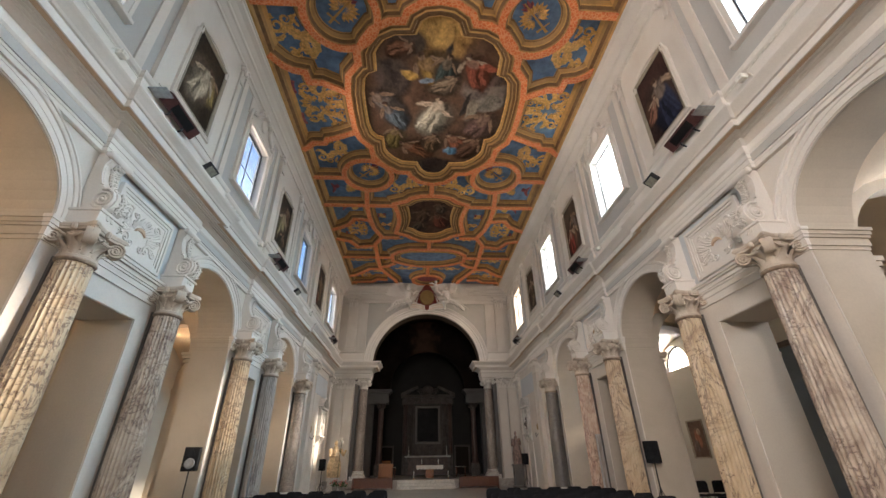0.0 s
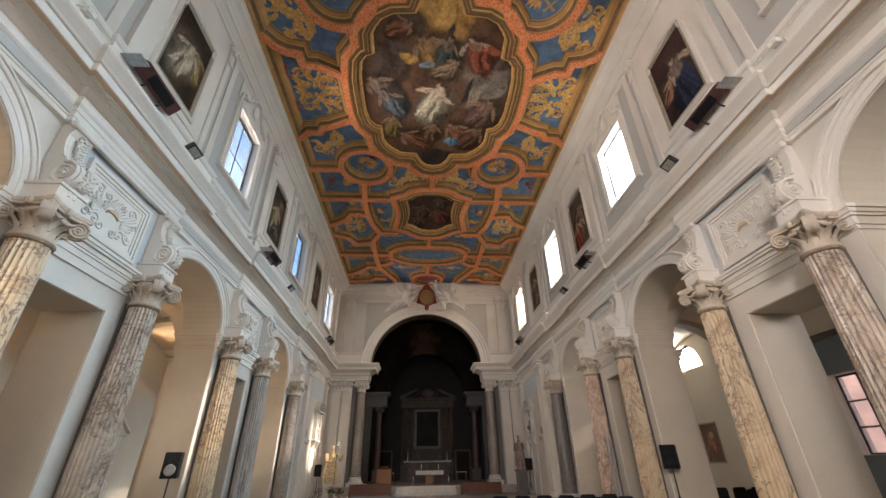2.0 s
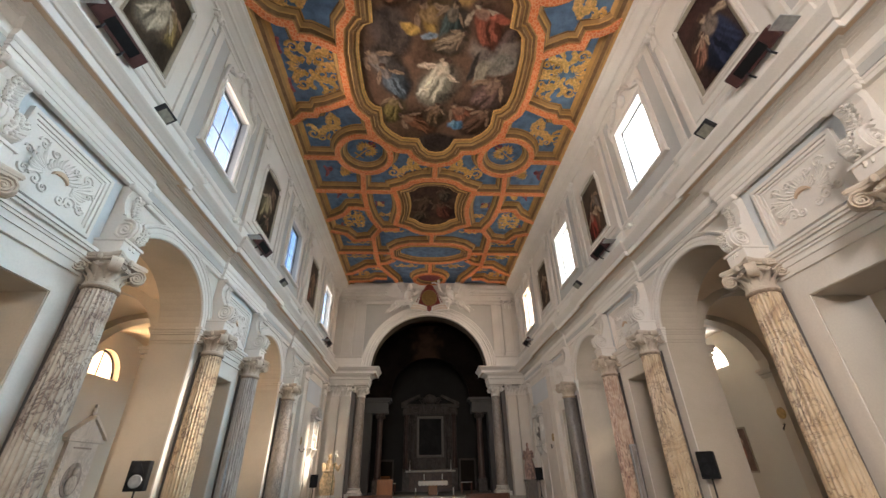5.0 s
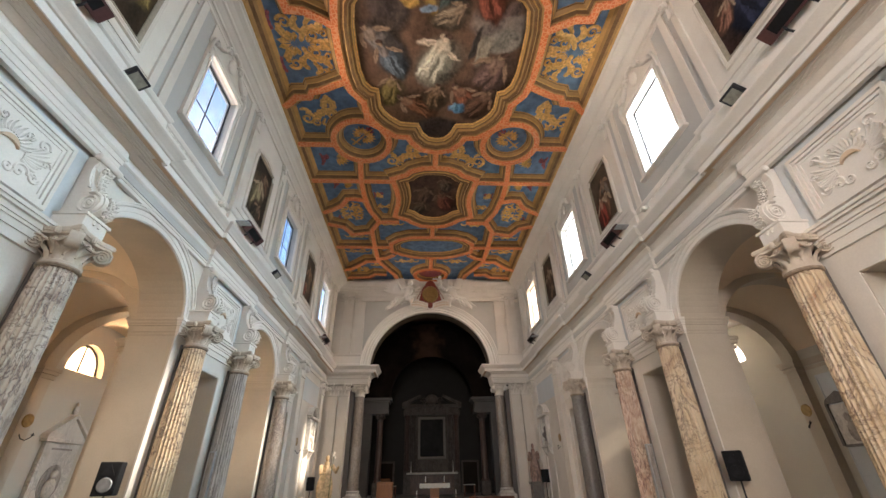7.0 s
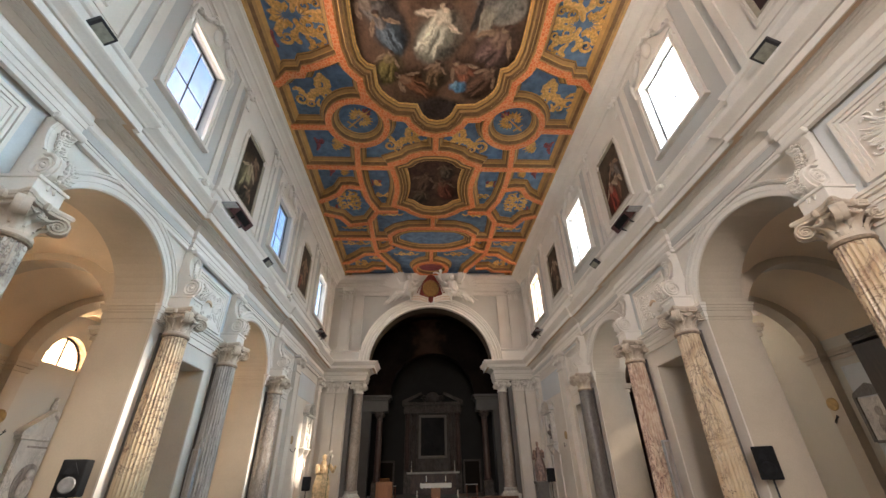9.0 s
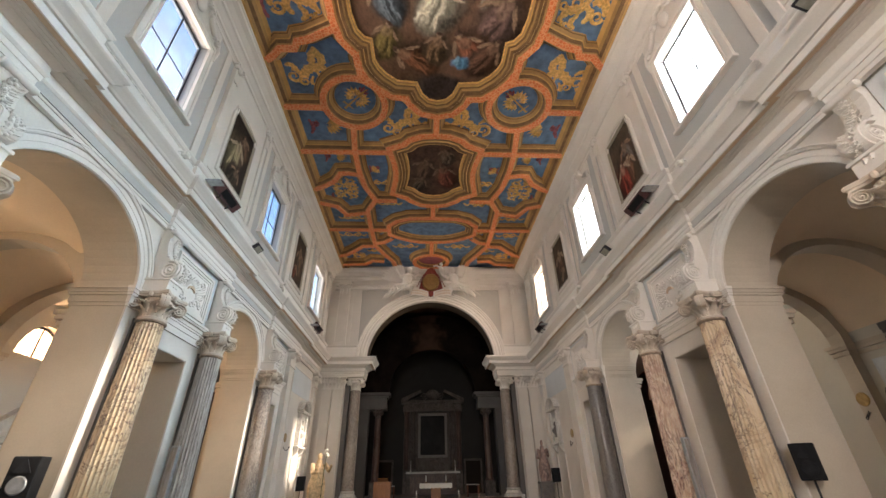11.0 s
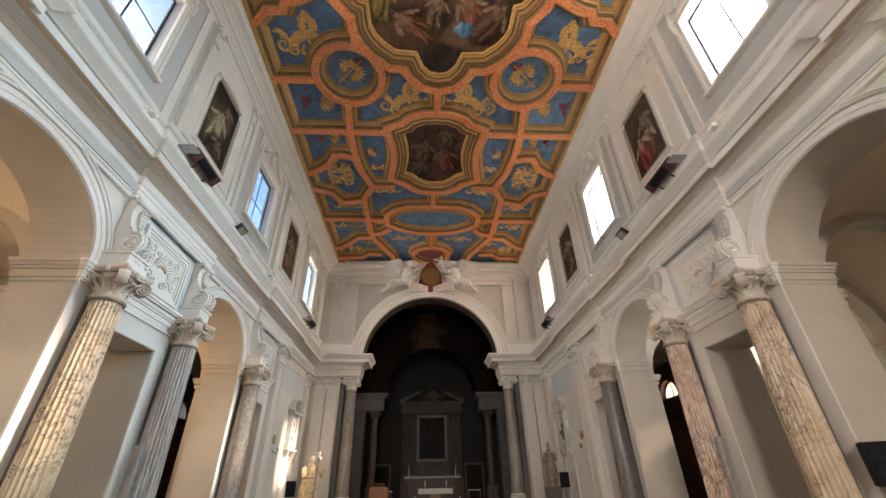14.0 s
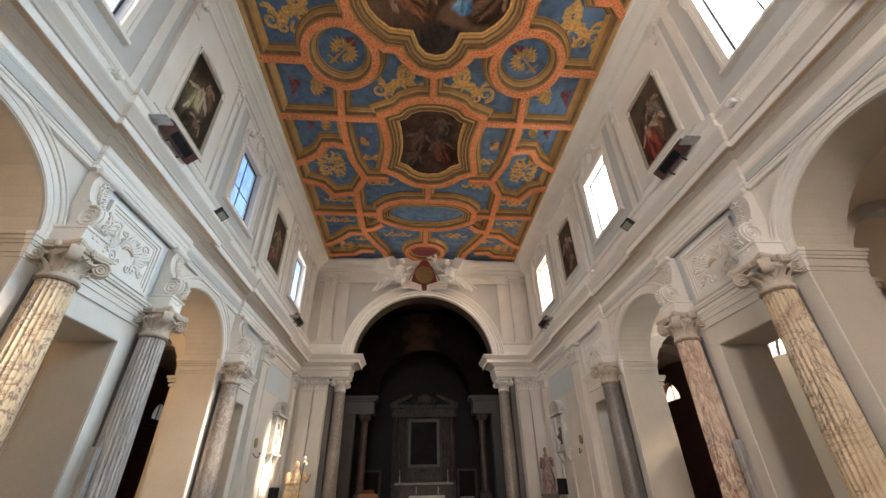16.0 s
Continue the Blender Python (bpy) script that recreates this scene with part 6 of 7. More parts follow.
def wall_niche(m, label, bust):
    t = thing("wall_monument", label, "wall monument", "wall monuments", m)
    bm = bmesh.new()
    out = [(-0.62, 0.0), (0.62, 0.0), (0.62, 1.55), (-0.62, 1.55)]
    hole = arc((0, 0.95), 0.3, 0.3, 0, 180, 14) + [(-0.3, 0.25), (0.3, 0.25)]
    for sg in (-1, 1):
        box(bm, 0, 0.14, sg * 0.3, sg * 0.6, 0.0, 1.55)
        soft_box(bm, 0, 0.24, sg * 0.4, sg * 0.62, 0.05, 1.5, 0.02)
    box(bm, 0, 0.14, -0.3, 0.3, 0, 0.25), box(bm, 0, 0.14, -0.3, 0.3, 1.25, 1.55), box(bm, 0, 0.02, -0.3, 0.3, 0.25, 1.25)
    part("body", bm, STONEW, t)
    bm = bmesh.new()
    soft_box(bm, 0, 0.34, -0.74, 0.74, 1.55, 1.66, 0.02)
    path = arc((0, 1.5), 0.74, 0.62, 165, 15, 16)
    fr = [(Vector((0, u, v)), Vector((0, u, v - 1.5)).normalized(), X, 1) for u, v in path]
    frames_sweep(bm, [(0, 0), (0, 0.2), (0.05, 0.26), (0.1, 0.34), (0.14, 0.34), (0.14, 0)], fr)
    part("pediment", bm, STONEW, t)
    bm = bmesh.new()
    soft_box(bm, 0, 0.3, -0.7, 0.7, -0.1, 0.0, 0.02)
    for sg in (-1, 1):
        prism(bm, [(0, -0.1), (0.26, -0.1), (0.2, -0.3), (0.06, -0.45), (0, -0.5)], lambda u, v, q: (u, sg * 0.5 - 0.08 + 0.16 * q, v))
    part("shelf", bm, STONEW, t)
    bm = bmesh.new()
    lathe(bm, [(0.08, 0.25), (0.12, 0.28), (0.06, 0.36), (0.2, 0.5), (0.22, 0.62), (0.1, 0.72), (0.07, 0.78)], 16, (0.12, 0, 0))
    blob(bm, (0.12, 0, 0.9), (0.1, 0.09, 0.13), 12)
    part("bust", bm, bust, t, smooth=True)
    return t


wall_niche(on_wall(-1, WF, 29.1, 3.15), "white marble wall monument with curved pediment and bust", STONEW)
wall_niche(on_wall(1, WF, 29.1, 3.15), "white marble wall monument with a dark bust", GRANITE)
for s in (-1, 1):
    # doorway surround below and grey field above the monument
    bm = bmesh.new()
    box(bm, s * (WF - 0.012), s * WF, 26.5, 30.2, 5.5, 6.7)
    setting("trim_end_bay_field", bm, GREYP, "pale blue-grey wall field in the end bay", category="wall panel")
    bm = bmesh.new()
    for y in (26.42, 30.2):
        box(bm, s * (WF - 0.04), s * WF, y, y + 0.08, 0.9, 6.78)
    box(bm, s * (WF - 0.04), s * WF, 26.5, 30.2, 6.7, 6.78)
    for y0 in (28.35, 29.75):
        box(bm, s * (WF - 0.06), s * WF, y0, y0 + 0.1, 0, 2.6)
    setting("trim_end_bay_strips", bm, WHITE, "white raised strips in the end bay", category="wall strip")


def cross_disc(m):
    t = thing("consecration_disc", "round gilt-brown disc with a candle arm on the wall", "wall disc", "wall discs", m)
    bm = bmesh.new()
    bmesh.ops.create_cone(bm, cap_ends=True, segments=28, radius1=0.2, radius2=0.185, depth=0.03, matrix=pose(0.015, 0, 0, 0, 90, 0))
    part("disc", bm, BRONZE, t)
    bm = bmesh.new()
    tube(bm, [(0.0, -0.08, -0.4), (0.1, -0.1, -0.52), (0.16, 0.0, -0.56), (0.2, 0.1, -0.48), (0.2, 0.16, -0.42)], 0.015, 6)
    lathe(bm, [(0.02, -0.42), (0.05, -0.4), (0.05, -0.39), (0.015, -0.38), (0.015, -0.34)], 10, (0.2, 0.16, 0))
    part("candle_arm", bm, IRON, t)


for s in (-1, 1):
    cross_disc(on_wall(s, WF, 26.95, 3.4)), cross_disc(on_wall(s, OUT - 0.3, 17.62, 3.4))


def figure(m, name, label, mat, h, seed, arm=True):
    """A draped standing statue as one plain shape."""
    rnd = random.Random(seed)
    bm = bmesh.new()
    loops = []
    ph = rnd.uniform(0, 6)
    for i in range(15):
        t = i / 14
        z = t * 0.83 * h
        r = h * (0.165 - 0.03 * t + 0.035 * math.sin(t * 5.5)) * (1.0 if t < 0.9 else 0.62)
        lp = []
        for k in range(22):
            a = 2 * math.pi * k / 22
            fold = 1 + 0.09 * math.sin(6 * a + ph + 2.5 * t) * (1 - 0.5 * t) + 0.05 * math.sin(11 * a - 3 * t)
            lp.append((r * fold * 0.85 * math.cos(a), r * fold * 1.08 * math.sin(a), z))
        loops.append(lp)
    rings(bm, loops)
    blob(bm, (0.01, 0, h * 0.92), (0.062 * h, 0.055 * h, 0.075 * h), 12)
    blob(bm, (0, 0, h * 0.83), (0.05 * h, 0.045 * h, 0.06 * h), 8)
    if arm:
        tube(bm, [(0.0, 0.15 * h, 0.74 * h), (0.12 * h, 0.22 * h, 0.6 * h), (0.2 * h, 0.25 * h, 0.72 * h)], [0.06 * h, 0.05 * h, 0.03 * h], 8)
        tube(bm, [(0.0, -0.15 * h, 0.74 * h), (0.13 * h, -0.18 * h, 0.56 * h), (0.2 * h, -0.06 * h, 0.56 * h)], [0.06 * h, 0.05 * h, 0.03 * h], 8)
    ob = finish(name, bm, mat, None, True)
    ob.matrix_basis = m
    return tagged(ob, label, "statue")


def pedestal(x, y, h, mat, label):
    bm = bmesh.new()
    soft_box(bm, -0.36, 0.36, -0.36, 0.36, 0, 0.14, 0.015)
    soft_box(bm, -0.3, 0.3, -0.3, 0.3, 0.14, h - 0.12, 0.015)
    soft_box(bm, -0.36, 0.36, -0.36, 0.36, h - 0.12, h, 0.015)
    ob = finish("pedestal", bm, mat)
    ob.location = (x, y, 0)
    tagged(ob, label, "pedestal")


PLASTERC = plain("painted_ochre_plaster", (0.72, 0.53, 0.31), 0.55, 0, 0.25, 8)
PLASTERR = plain("painted_brown_plaster", (0.36, 0.24, 0.20), 0.55, 0, 0.4, 6)
pedestal(-5.85, 29.9, 0.75, STONEW, "white stone pedestal under a statue")
pedestal(6.15, 29.9, 1.35, GRANITE, "grey stone pedestal under a statue")
figure(pose(-5.85, 29.9, 0.75, 0, 0, -60), "statue", "draped ochre statue holding a white lily staff", PLASTERC, 2.15, 3)
figure(pose(6.15, 29.9, 1.35, 0, 0, -120), "statue", "draped brown and rose statue on a pedestal", PLASTERR, 2.0, 8).scale = (0.72, 0.72, 1)
lily = thing("lily_staff", "slender staff with white lilies beside the statue", "staff", m=pose(-5.54, 29.62, 0.75) @ Matrix.Diagonal((1.3, 1.3, 1.42, 1)))
bm = bmesh.new()
tube(bm, [(0, 0, 0), (0.02, 0, 0.8), (0.06, 0, 1.45)], 0.014, 6)
part("stem", bm, LEAF, lily)
bm = bmesh.new()
for i in range(6):
    blob(bm, (0.06 + 0.06 * math.cos(i), 0.06 * math.sin(i), 1.4 + 0.035 * i), (0.05, 0.05, 0.06), 7)
part("blossoms", bm, WAX, lily, smooth=True)

# flowers at the foot of the ochre statue
fl1 = thing("flower_arrangement", "pots of white and pink flowers at the statue's foot", "flowers", m=pose(-5.6, 29.35, 0))
bm = bmesh.new()
lathe(bm, [(0.12, 0), (0.16, 0.2), (0.17, 0.28)], 14)
lathe(bm, [(0.1, 0), (0.13, 0.16), (0.14, 0.22)], 14, (0.5, 0.1, 0))
part("pot", bm, GREYM, fl1)
bm = bmesh.new()
rnd = random.Random(2)
for i in range(60):
    a, e = rnd.uniform(0, 6.28), rnd.uniform(0.1, 1.4)
    d = Vector((math.cos(a) * math.cos(e), math.sin(a) * math.cos(e), math.sin(e)))
    base = Vector((0, 0, 0.28)) if i % 2 else Vector((0.5, 0.1, 0.22))
    leaf_shape(bm, base + d * 0.08, d, d.orthogonal().normalized(), d.cross(d.orthogonal()).normalized(), rnd.uniform(0.15, 0.35), 0.03, 0.2)
part("foliage", bm, LEAF, fl1)
bm = bmesh.new()
for i in range(26):
    a, e, r = rnd.uniform(0, 6.28), rnd.uniform(0.3, 1.4), rnd.uniform(0.25, 0.42)
    base = Vector((0, 0, 0.28)) if i % 2 else Vector((0.5, 0.1, 0.22))
    blob(bm, base + Vector((r * math.cos(a) * math.cos(e), r * math.sin(a) * math.cos(e), r * math.sin(e))), (0.045, 0.045, 0.04), 6)
part("blossoms", bm, PINK, fl1, smooth=True)

# ---- arms over the great arch ----
arms = thing("coat_of_arms", "red painted shield with a gilt oval over the arch", "coat of arms", m=pose(CX, END - 0.5, 13.22) @ Matrix.Diagonal((1.05, 1.2, 1.0, 1)))
bm = bmesh.new()
out = [(0, 1.35), (0.25, 1.2), (0.45, 0.8), (0.62, 0.35), (0.78, -0.25), (0.42, -0.3), (0.28, -0.62), (0, -0.85), (-0.28, -0.62), (-0.42, -0.3), (-0.78, -0.25), (-0.62, 0.35), (-0.45, 0.8), (-0.25, 1.2)]
prism(bm, out, lambda u, v, w: (u, 0.1 - 0.14 * w, v))
part("cartouche", bm, REDSH, arms)
bm = bmesh.new()
bmesh.ops.create_cone(bm, cap_ends=True, segments=36, radius1=0.58, radius2=0.52, depth=0.1, matrix=pose(0, -0.08, 0.2, 90, 0, 0) @ Matrix.Diagonal((1, 1.15, 1, 1)))
part("oval", bm, BRONZE, arms, "gilt oval field")
bm = bmesh.new()
for a0 in range(0, 360, 30):
    a = radians(a0)
    blob(bm, (0.62 * math.cos(a), -0.08, 0.2 + 0.70 * math.sin(a)), (0.07, 0.05, 0.07), 8)
for sg in (-1, 1):
    for i in range(6):
        blob(bm, (sg * (0.5 + 0.08 * i), -0.06, 0.75 - 0.17 * i), (0.045, 0.045, 0.07), 6)
tagged(part("border", bm, REDSH, arms), kind="stuff")


def angel(sg):
    """A winged stucco figure leaning on the arch, one plain shape."""
    bm = bmesh.new()
    rnd = random.Random(5 + sg)
    V = lambda x, y, z: Vector((sg * x, y, z))
    tube(bm, [V(1.5, -0.34, -0.12), V(1.4, -0.4, 0.2), V(1.32, -0.42, 0.55), V(1.28, -0.44, 0.72)], [0.24, 0.22, 0.25, 0.1], 12)
    blob(bm, V(1.25, -0.5, 0.92), (0.15, 0.16, 0.19), 12)
    tube(bm, [V(1.2, -0.42, 0.62), V(0.98, -0.55, 0.42), V(0.72, -0.42, 0.7)], [0.11, 0.085, 0.05], 8)
    tube(bm, [V(1.45, -0.42, 0.6), V(1.78, -0.5, 0.5), V(1.98, -0.42, 0.92), V(2.0, -0.4, 1.1)], [0.11, 0.085, 0.06, 0.04], 8)
    tube(bm, [V(1.45, -0.4, -0.05), V(1.15, -0.6, -0.22), V(1.2, -0.45, -0.62)], [0.2, 0.16, 0.07], 10)
    tube(bm, [V(1.55, -0.4, -0.05), V(1.95, -0.55, -0.18), V(2.45, -0.4, -0.7)], [0.21, 0.17, 0.07], 10)
    for i in range(30):
        x = rnd.uniform(1.1, 2.35)
        z0 = 0.12 - (x - 1.1) * 0.42 + rnd.uniform(-0.12, 0.12)
        tube(bm, [V(x - 0.32, -0.42, z0 + 0.12), V(x - 0.05, rnd.uniform(-0.72, -0.5), z0 - 0.02), V(x + rnd.uniform(0.15, 0.45), -0.36, z0 - rnd.uniform(0.15, 0.42))], [0.02, rnd.uniform(0.035, 0.06), 0.012], 6)
    for k, (wx, wz, a0, step, ln0) in enumerate(((1.6, 0.5, 2, 9, 1.35), (1.0, 0.85, 40, 11, 0.6))):
        for i in range(10):
            a = radians(a0 + step * i)
            d = V(math.cos(a), 0, math.sin(a)).normalized()
            for row, kk in ((0, 1.0), (1, 0.62)):
                leaf_shape(bm, V(wx, -0.12 - 0.015 * i - 0.05 * row, wz), d, d.cross(Vector((0, 1, 0))).normalized(), Vector((0, -1, 0)), ln0 * kk * (1 - 0.035 * i), 0.15, 0.12)
    ob = finish("angel_statue", bm, WHITE, None, True)
    ob.location, ob.scale = (CX - sg * 0.1, END - 0.42, 13.0), (1.25, 1.3, 1.2)
    tagged(ob, "white stucco winged statue reclining on the arch", "statue")


angel(-1), angel(1)
bm = bmesh.new()
blob(bm, (0.62, -0.3, 1.05), (0.16, 0.14, 0.24), 10), blob(bm, (0.62, -0.36, 1.38), (0.11, 0.11, 0.13), 10)
tube(bm, [(0.6, -0.3, 1.15), (0.35, -0.35, 1.3), (0.15, -0.3, 1.28)], [0.07, 0.06, 0.04], 8)
tube(bm, [(0.65, -0.3, 0.9), (0.7, -0.4, 0.65), (0.85, -0.35, 0.45)], [0.1, 0.08, 0.05], 8)
tube(bm, [(0.7, -0.3, 1.15), (0.95, -0.35, 1.25)], [0.07, 0.04], 8)
ob = finish("cherub_statue", bm, WHITE, None, True)
ob.location, ob.scale = (CX, END - 0.5, 13.1), (1.15, 1.2, 1.1)
tagged(ob, "small white stucco cherub statue beside the shield", "statue")
ban = thing("scroll_banner", "white stucco scroll with worn dark lettering below the shield", "banner", m=pose(CX, END - 0.5, 12.42) @ Matrix.Diagonal((1.15, 1, 1.2, 1)))
for sg in (-1, 1):
    bm = bmesh.new()
    pts = [(sg * (0.15 + 0.11 * i), 0.03 * math.sin(i * 0.9) - 0.1, 0.1 + 0.018 * i - 0.02 * (i - 5) ** 2 * 0.15) for i in range(11)]
    rs = [[(x, y, z - 0.2), (x, y - 0.03, z - 0.2), (x, y - 0.03, z + 0.2), (x, y, z + 0.2)] for x, y, z in pts]
    rings(bm, rs)
    half = part("ribbon", bm, WHITE, ban)
    for row in (-0.08, 0.08):
        bm = bmesh.new()
        for i in range(9):
            x, y, z = pts[min(i + 1, 10)]
            box(bm, x - 0.04, x + 0.035, y - 0.037, y - 0.03, z + row - 0.045, z + row + 0.045)
        part("lettering_bar", bm, TAUPE, half, "worn illegible line of letters")

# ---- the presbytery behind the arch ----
# Very dark base colours stand in for the presbytery's lack of light.
DARKF = matt(canvas("shaded_fresco", (0.015, 0.010, 0.008), [(0, 35.0, 1.6, 0.8, 0, (0.08, 0.085, 0.10)), (-2.5, 34.0, 1.0, 0.9, 20, (0.075, 0.045, 0.035)), (2.6, 34.0, 1.0, 0.9, -20, (0.06, 0.05, 0.05)), (0, 37, 2, 1, 0, (0.08, 0.045, 0.03))], 4.0, 0.6, 1.6, 0.8))
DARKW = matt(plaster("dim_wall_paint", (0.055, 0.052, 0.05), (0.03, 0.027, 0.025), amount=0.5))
PY0, PY1, PZ = AY1, 42.6, 0.5
bm = bmesh.new()
box(bm, -6.9, 7.1, 31.2, PY1 + 0.4, 0.0, PZ)
setting("floor_presbytery", bm, FLOORM, "raised marble floor of the presbytery")
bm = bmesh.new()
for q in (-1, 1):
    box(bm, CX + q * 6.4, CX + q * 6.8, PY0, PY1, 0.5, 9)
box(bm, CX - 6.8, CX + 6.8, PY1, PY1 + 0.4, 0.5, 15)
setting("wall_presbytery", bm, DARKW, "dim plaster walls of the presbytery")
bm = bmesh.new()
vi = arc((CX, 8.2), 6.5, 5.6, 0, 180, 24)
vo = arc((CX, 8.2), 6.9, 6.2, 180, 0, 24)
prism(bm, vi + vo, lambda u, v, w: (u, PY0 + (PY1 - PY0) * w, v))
setting("ceiling_presbytery", bm, DARKF, "frescoed barrel vault of the presbytery, colours darkened for shade", smooth=True)
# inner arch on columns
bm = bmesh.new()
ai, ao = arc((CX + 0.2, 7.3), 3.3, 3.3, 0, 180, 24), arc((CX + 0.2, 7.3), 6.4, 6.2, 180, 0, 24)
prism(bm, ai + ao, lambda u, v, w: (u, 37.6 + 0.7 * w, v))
setting("wall_inner_arch", bm, DARKF, "frescoed inner arch of the presbytery, colours darkened for shade")
bm = bmesh.new()
for q in (-1, 1):
    for z0, z1, o in ((6.1, 6.5, 0.0), (6.5, 6.9, -0.04), (6.9, 7.05, 0.1), (7.05, 7.25, 0.25)):
        box(bm, CX + 0.2 + q * (3.4 - o), CX + q * 6.4, 37.4 - o, 38.5, z0, z1)
    box(bm, CX + 0.2 + q * 4.7, CX + q * 6.4, 37.5, 38.4, 0.5, 6.1)
# Trim stone darkened in its colour for the same shade.
setting("trim_inner_arch", bm, plaster("shaded_trim_paint", (0.16, 0.155, 0.15), (0.10, 0.095, 0.09)), "grey stone entablature and piers of the inner arch", category="entablature")
# Stone and red marble with the shade put into their colours.
DIMST = matt(marble("stone_in_shade", [(0.3, (0.10, 0.082, 0.07)), (0.7, (0.18, 0.155, 0.135))], (0.06, 0.05, 0.045), rough=0.45), 0.2)
DIMRED = marble("red_marble_in_shade", [(0.3, (0.09, 0.05, 0.04)), (0.7, (0.16, 0.10, 0.075))], (0.05, 0.03, 0.03), rough=0.4)
ic = thing("column", "slim red-brown marble column in the dim presbytery", "column", "presbytery columns")
bm = bmesh.new()
soft_box(bm, -0.34, 0.34, -0.34, 0.34, 0, 0.9, 0.02)
part("plinth", bm, DIMST, ic)
bm = bmesh.new()
lathe(bm, [(0.3, 0.9), (0.31, 0.98), (0.25, 1.05), (0.25, 1.1), (0.21, 5.0)], 24)
part("shaft", bm, DIMRED, ic, smooth=True)
capital(0.21, 0.58, ic, DIMST, 5.02)
ic.matrix_basis = pose(CX + 0.2 - 4.0, 37.75, 0.5)
copy_thing(ic, pose(CX + 0.2 + 4.0, 37.75, 0.5))

# high altar
AX = 0.42
ha = thing("high_altar", "stone altar darkened for shade, with columns, pediment and dark picture", "altar", m=pose(AX, PY1, 0.5))
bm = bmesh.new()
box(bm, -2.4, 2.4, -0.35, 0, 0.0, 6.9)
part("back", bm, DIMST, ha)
for sg in (-1, 1):
    bm = bmesh.new()
    box(bm, sg * 1.35, sg * 2.35, -0.75, -0.35, 0.0, 1.7)
    part("pedestal", bm, DIMST, ha)
    for xx in (1.6, 2.15):
        bm = bmesh.new()
        lathe(bm, [(0.22, 1.7), (0.24, 1.78), (0.2, 1.85), (0.165, 5.6), (0.2, 5.7), (0.27, 6.0)], 20, (sg * xx, -0.55, 0))
        part("column", bm, DIMST if xx < 2 else DIMRED, ha, smooth=True)
bm = bmesh.new()
box(bm, -2.5, 2.5, -0.85, -0.35, 6.0, 6.4), box(bm, -2.45, 2.45, -0.8, -0.35, 6.4, 6.65), box(bm, -2.65, 2.65, -1.0, -0.35, 6.65, 6.9)
part("entablature", bm, DIMST, ha)
for sg in (-1, 1):
    bm = bmesh.new()
    prism(bm, [(sg * 2.65, 6.9), (sg * 2.65, 7.05), (sg * 1.0, 7.75), (sg * 0.9, 7.55), (sg * 2.2, 6.9)], lambda u, v, w: (u, -0.95 + 0.6 * w, v))
    part("half_pediment", bm, DIMST, ha)
bm = bmesh.new()
blob(bm, (0, -0.6, 7.35), (0.6, 0.2, 0.45), 14)
for sg in (-1, 1):
    volute(bm, Vector((sg * 0.7, -0.7, 7.2)), Vector((sg, 0, 0)), Vector((0, 0, 1)), Vector((0, -1, 0)), 0.3, 1, 0.3, 1.8, 0.08)
part("crest", bm, DIMST, ha, smooth=True)
bm = bmesh.new()
sweep(bm, [(0, 0), (0, 0.06), (-0.1, 0.1), (-0.2, 0.06), (-0.2, 0)], [(-1.0, 2.75), (1.0, 2.75), (1.0, 5.7), (-1.0, 5.7)], True)
fr_ob = part("picture_frame", bm, plain("worn_pale_frame", (0.32, 0.29, 0.26), 0.5), ha, "pale worn picture frame")
fr_ob.matrix_basis = pose(0, -0.36, 0, 90, 0, 0)
bm = bmesh.new()
box(bm, -1.0, 1.0, -0.38, -0.36, 2.75, 5.7)
part("picture", bm, matt(canvas("altar_canvas", (0.02, 0.018, 0.018), [(0.2, -1.0, 0.3, 0.3, 0, (0.10, 0.09, 0.08))], 9.0)), ha, "very dark altar picture")
bm = bmesh.new()
soft_box(bm, -2.1, 2.1, -1.5, -0.35, 1.42, 1.56, 0.02)
part("shelf", bm, STONEW, ha, "pale marble altar shelf")
bm = bmesh.new()
box(bm, -1.8, 1.8, -1.35, -0.75, 0, 1.42)
for xx in (-1.2, -0.4, 0.4, 1.2):
    soft_box(bm, xx - 0.3, xx + 0.3, -1.39, -1.34, 0.25, 1.2, 0.02)
part("altar_block", bm, DIMRED, ha)
bm = bmesh.new()
soft_box(bm, -0.4, 0.4, -1.0, -0.4, 1.56, 2.2, 0.03)
blob(bm, (0, -0.7, 2.2), (0.38, 0.28, 0.25), 14)
part("tabernacle", bm, DIMST, ha)
for xx in (-1.75, 1.75):
    bm = bmesh.new()
    lathe(bm, [(0.1, 1.56), (0.04, 1.62), (0.03, 1.95), (0.06, 1.98), (0.02, 2.0), (0.02, 2.35)], 12, (xx, -1.1, 0))
    part("candle", bm, WAX, ha)

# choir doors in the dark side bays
# Door wood darkened in its colour to suit the unlit bays.
DOORW = matt(wood("door_wood_in_shade", (0.03, 0.02, 0.015), 0.6), 0.1)
for q in (-1, 1):
    dr = thing("choir_door", "wooden door darkened in colour for the presbytery's shade", "door", "choir doors", pose(CX + q * 3.6, PY1, 0.5))
    bm = bmesh.new()
    soft_box(bm, -0.6, 0.6, -0.08, 0, 0, 2.3, 0.02)
    part("leaf", bm, DOORW, dr)
    bm = bmesh.new()
    for sg in (-1, 1):
        box(bm, sg * 0.6, sg * 0.75, -0.12, 0, 0, 2.3)
    box(bm, -0.75, 0.75, -0.12, 0, 2.3, 2.45)
    part("frame", bm, DIMST, dr)

# people's altar with its cloth and candles
tb = thing("altar_table", "wooden altar table in the presbytery", "altar table", m=pose(AX, 34.6, 0.5))
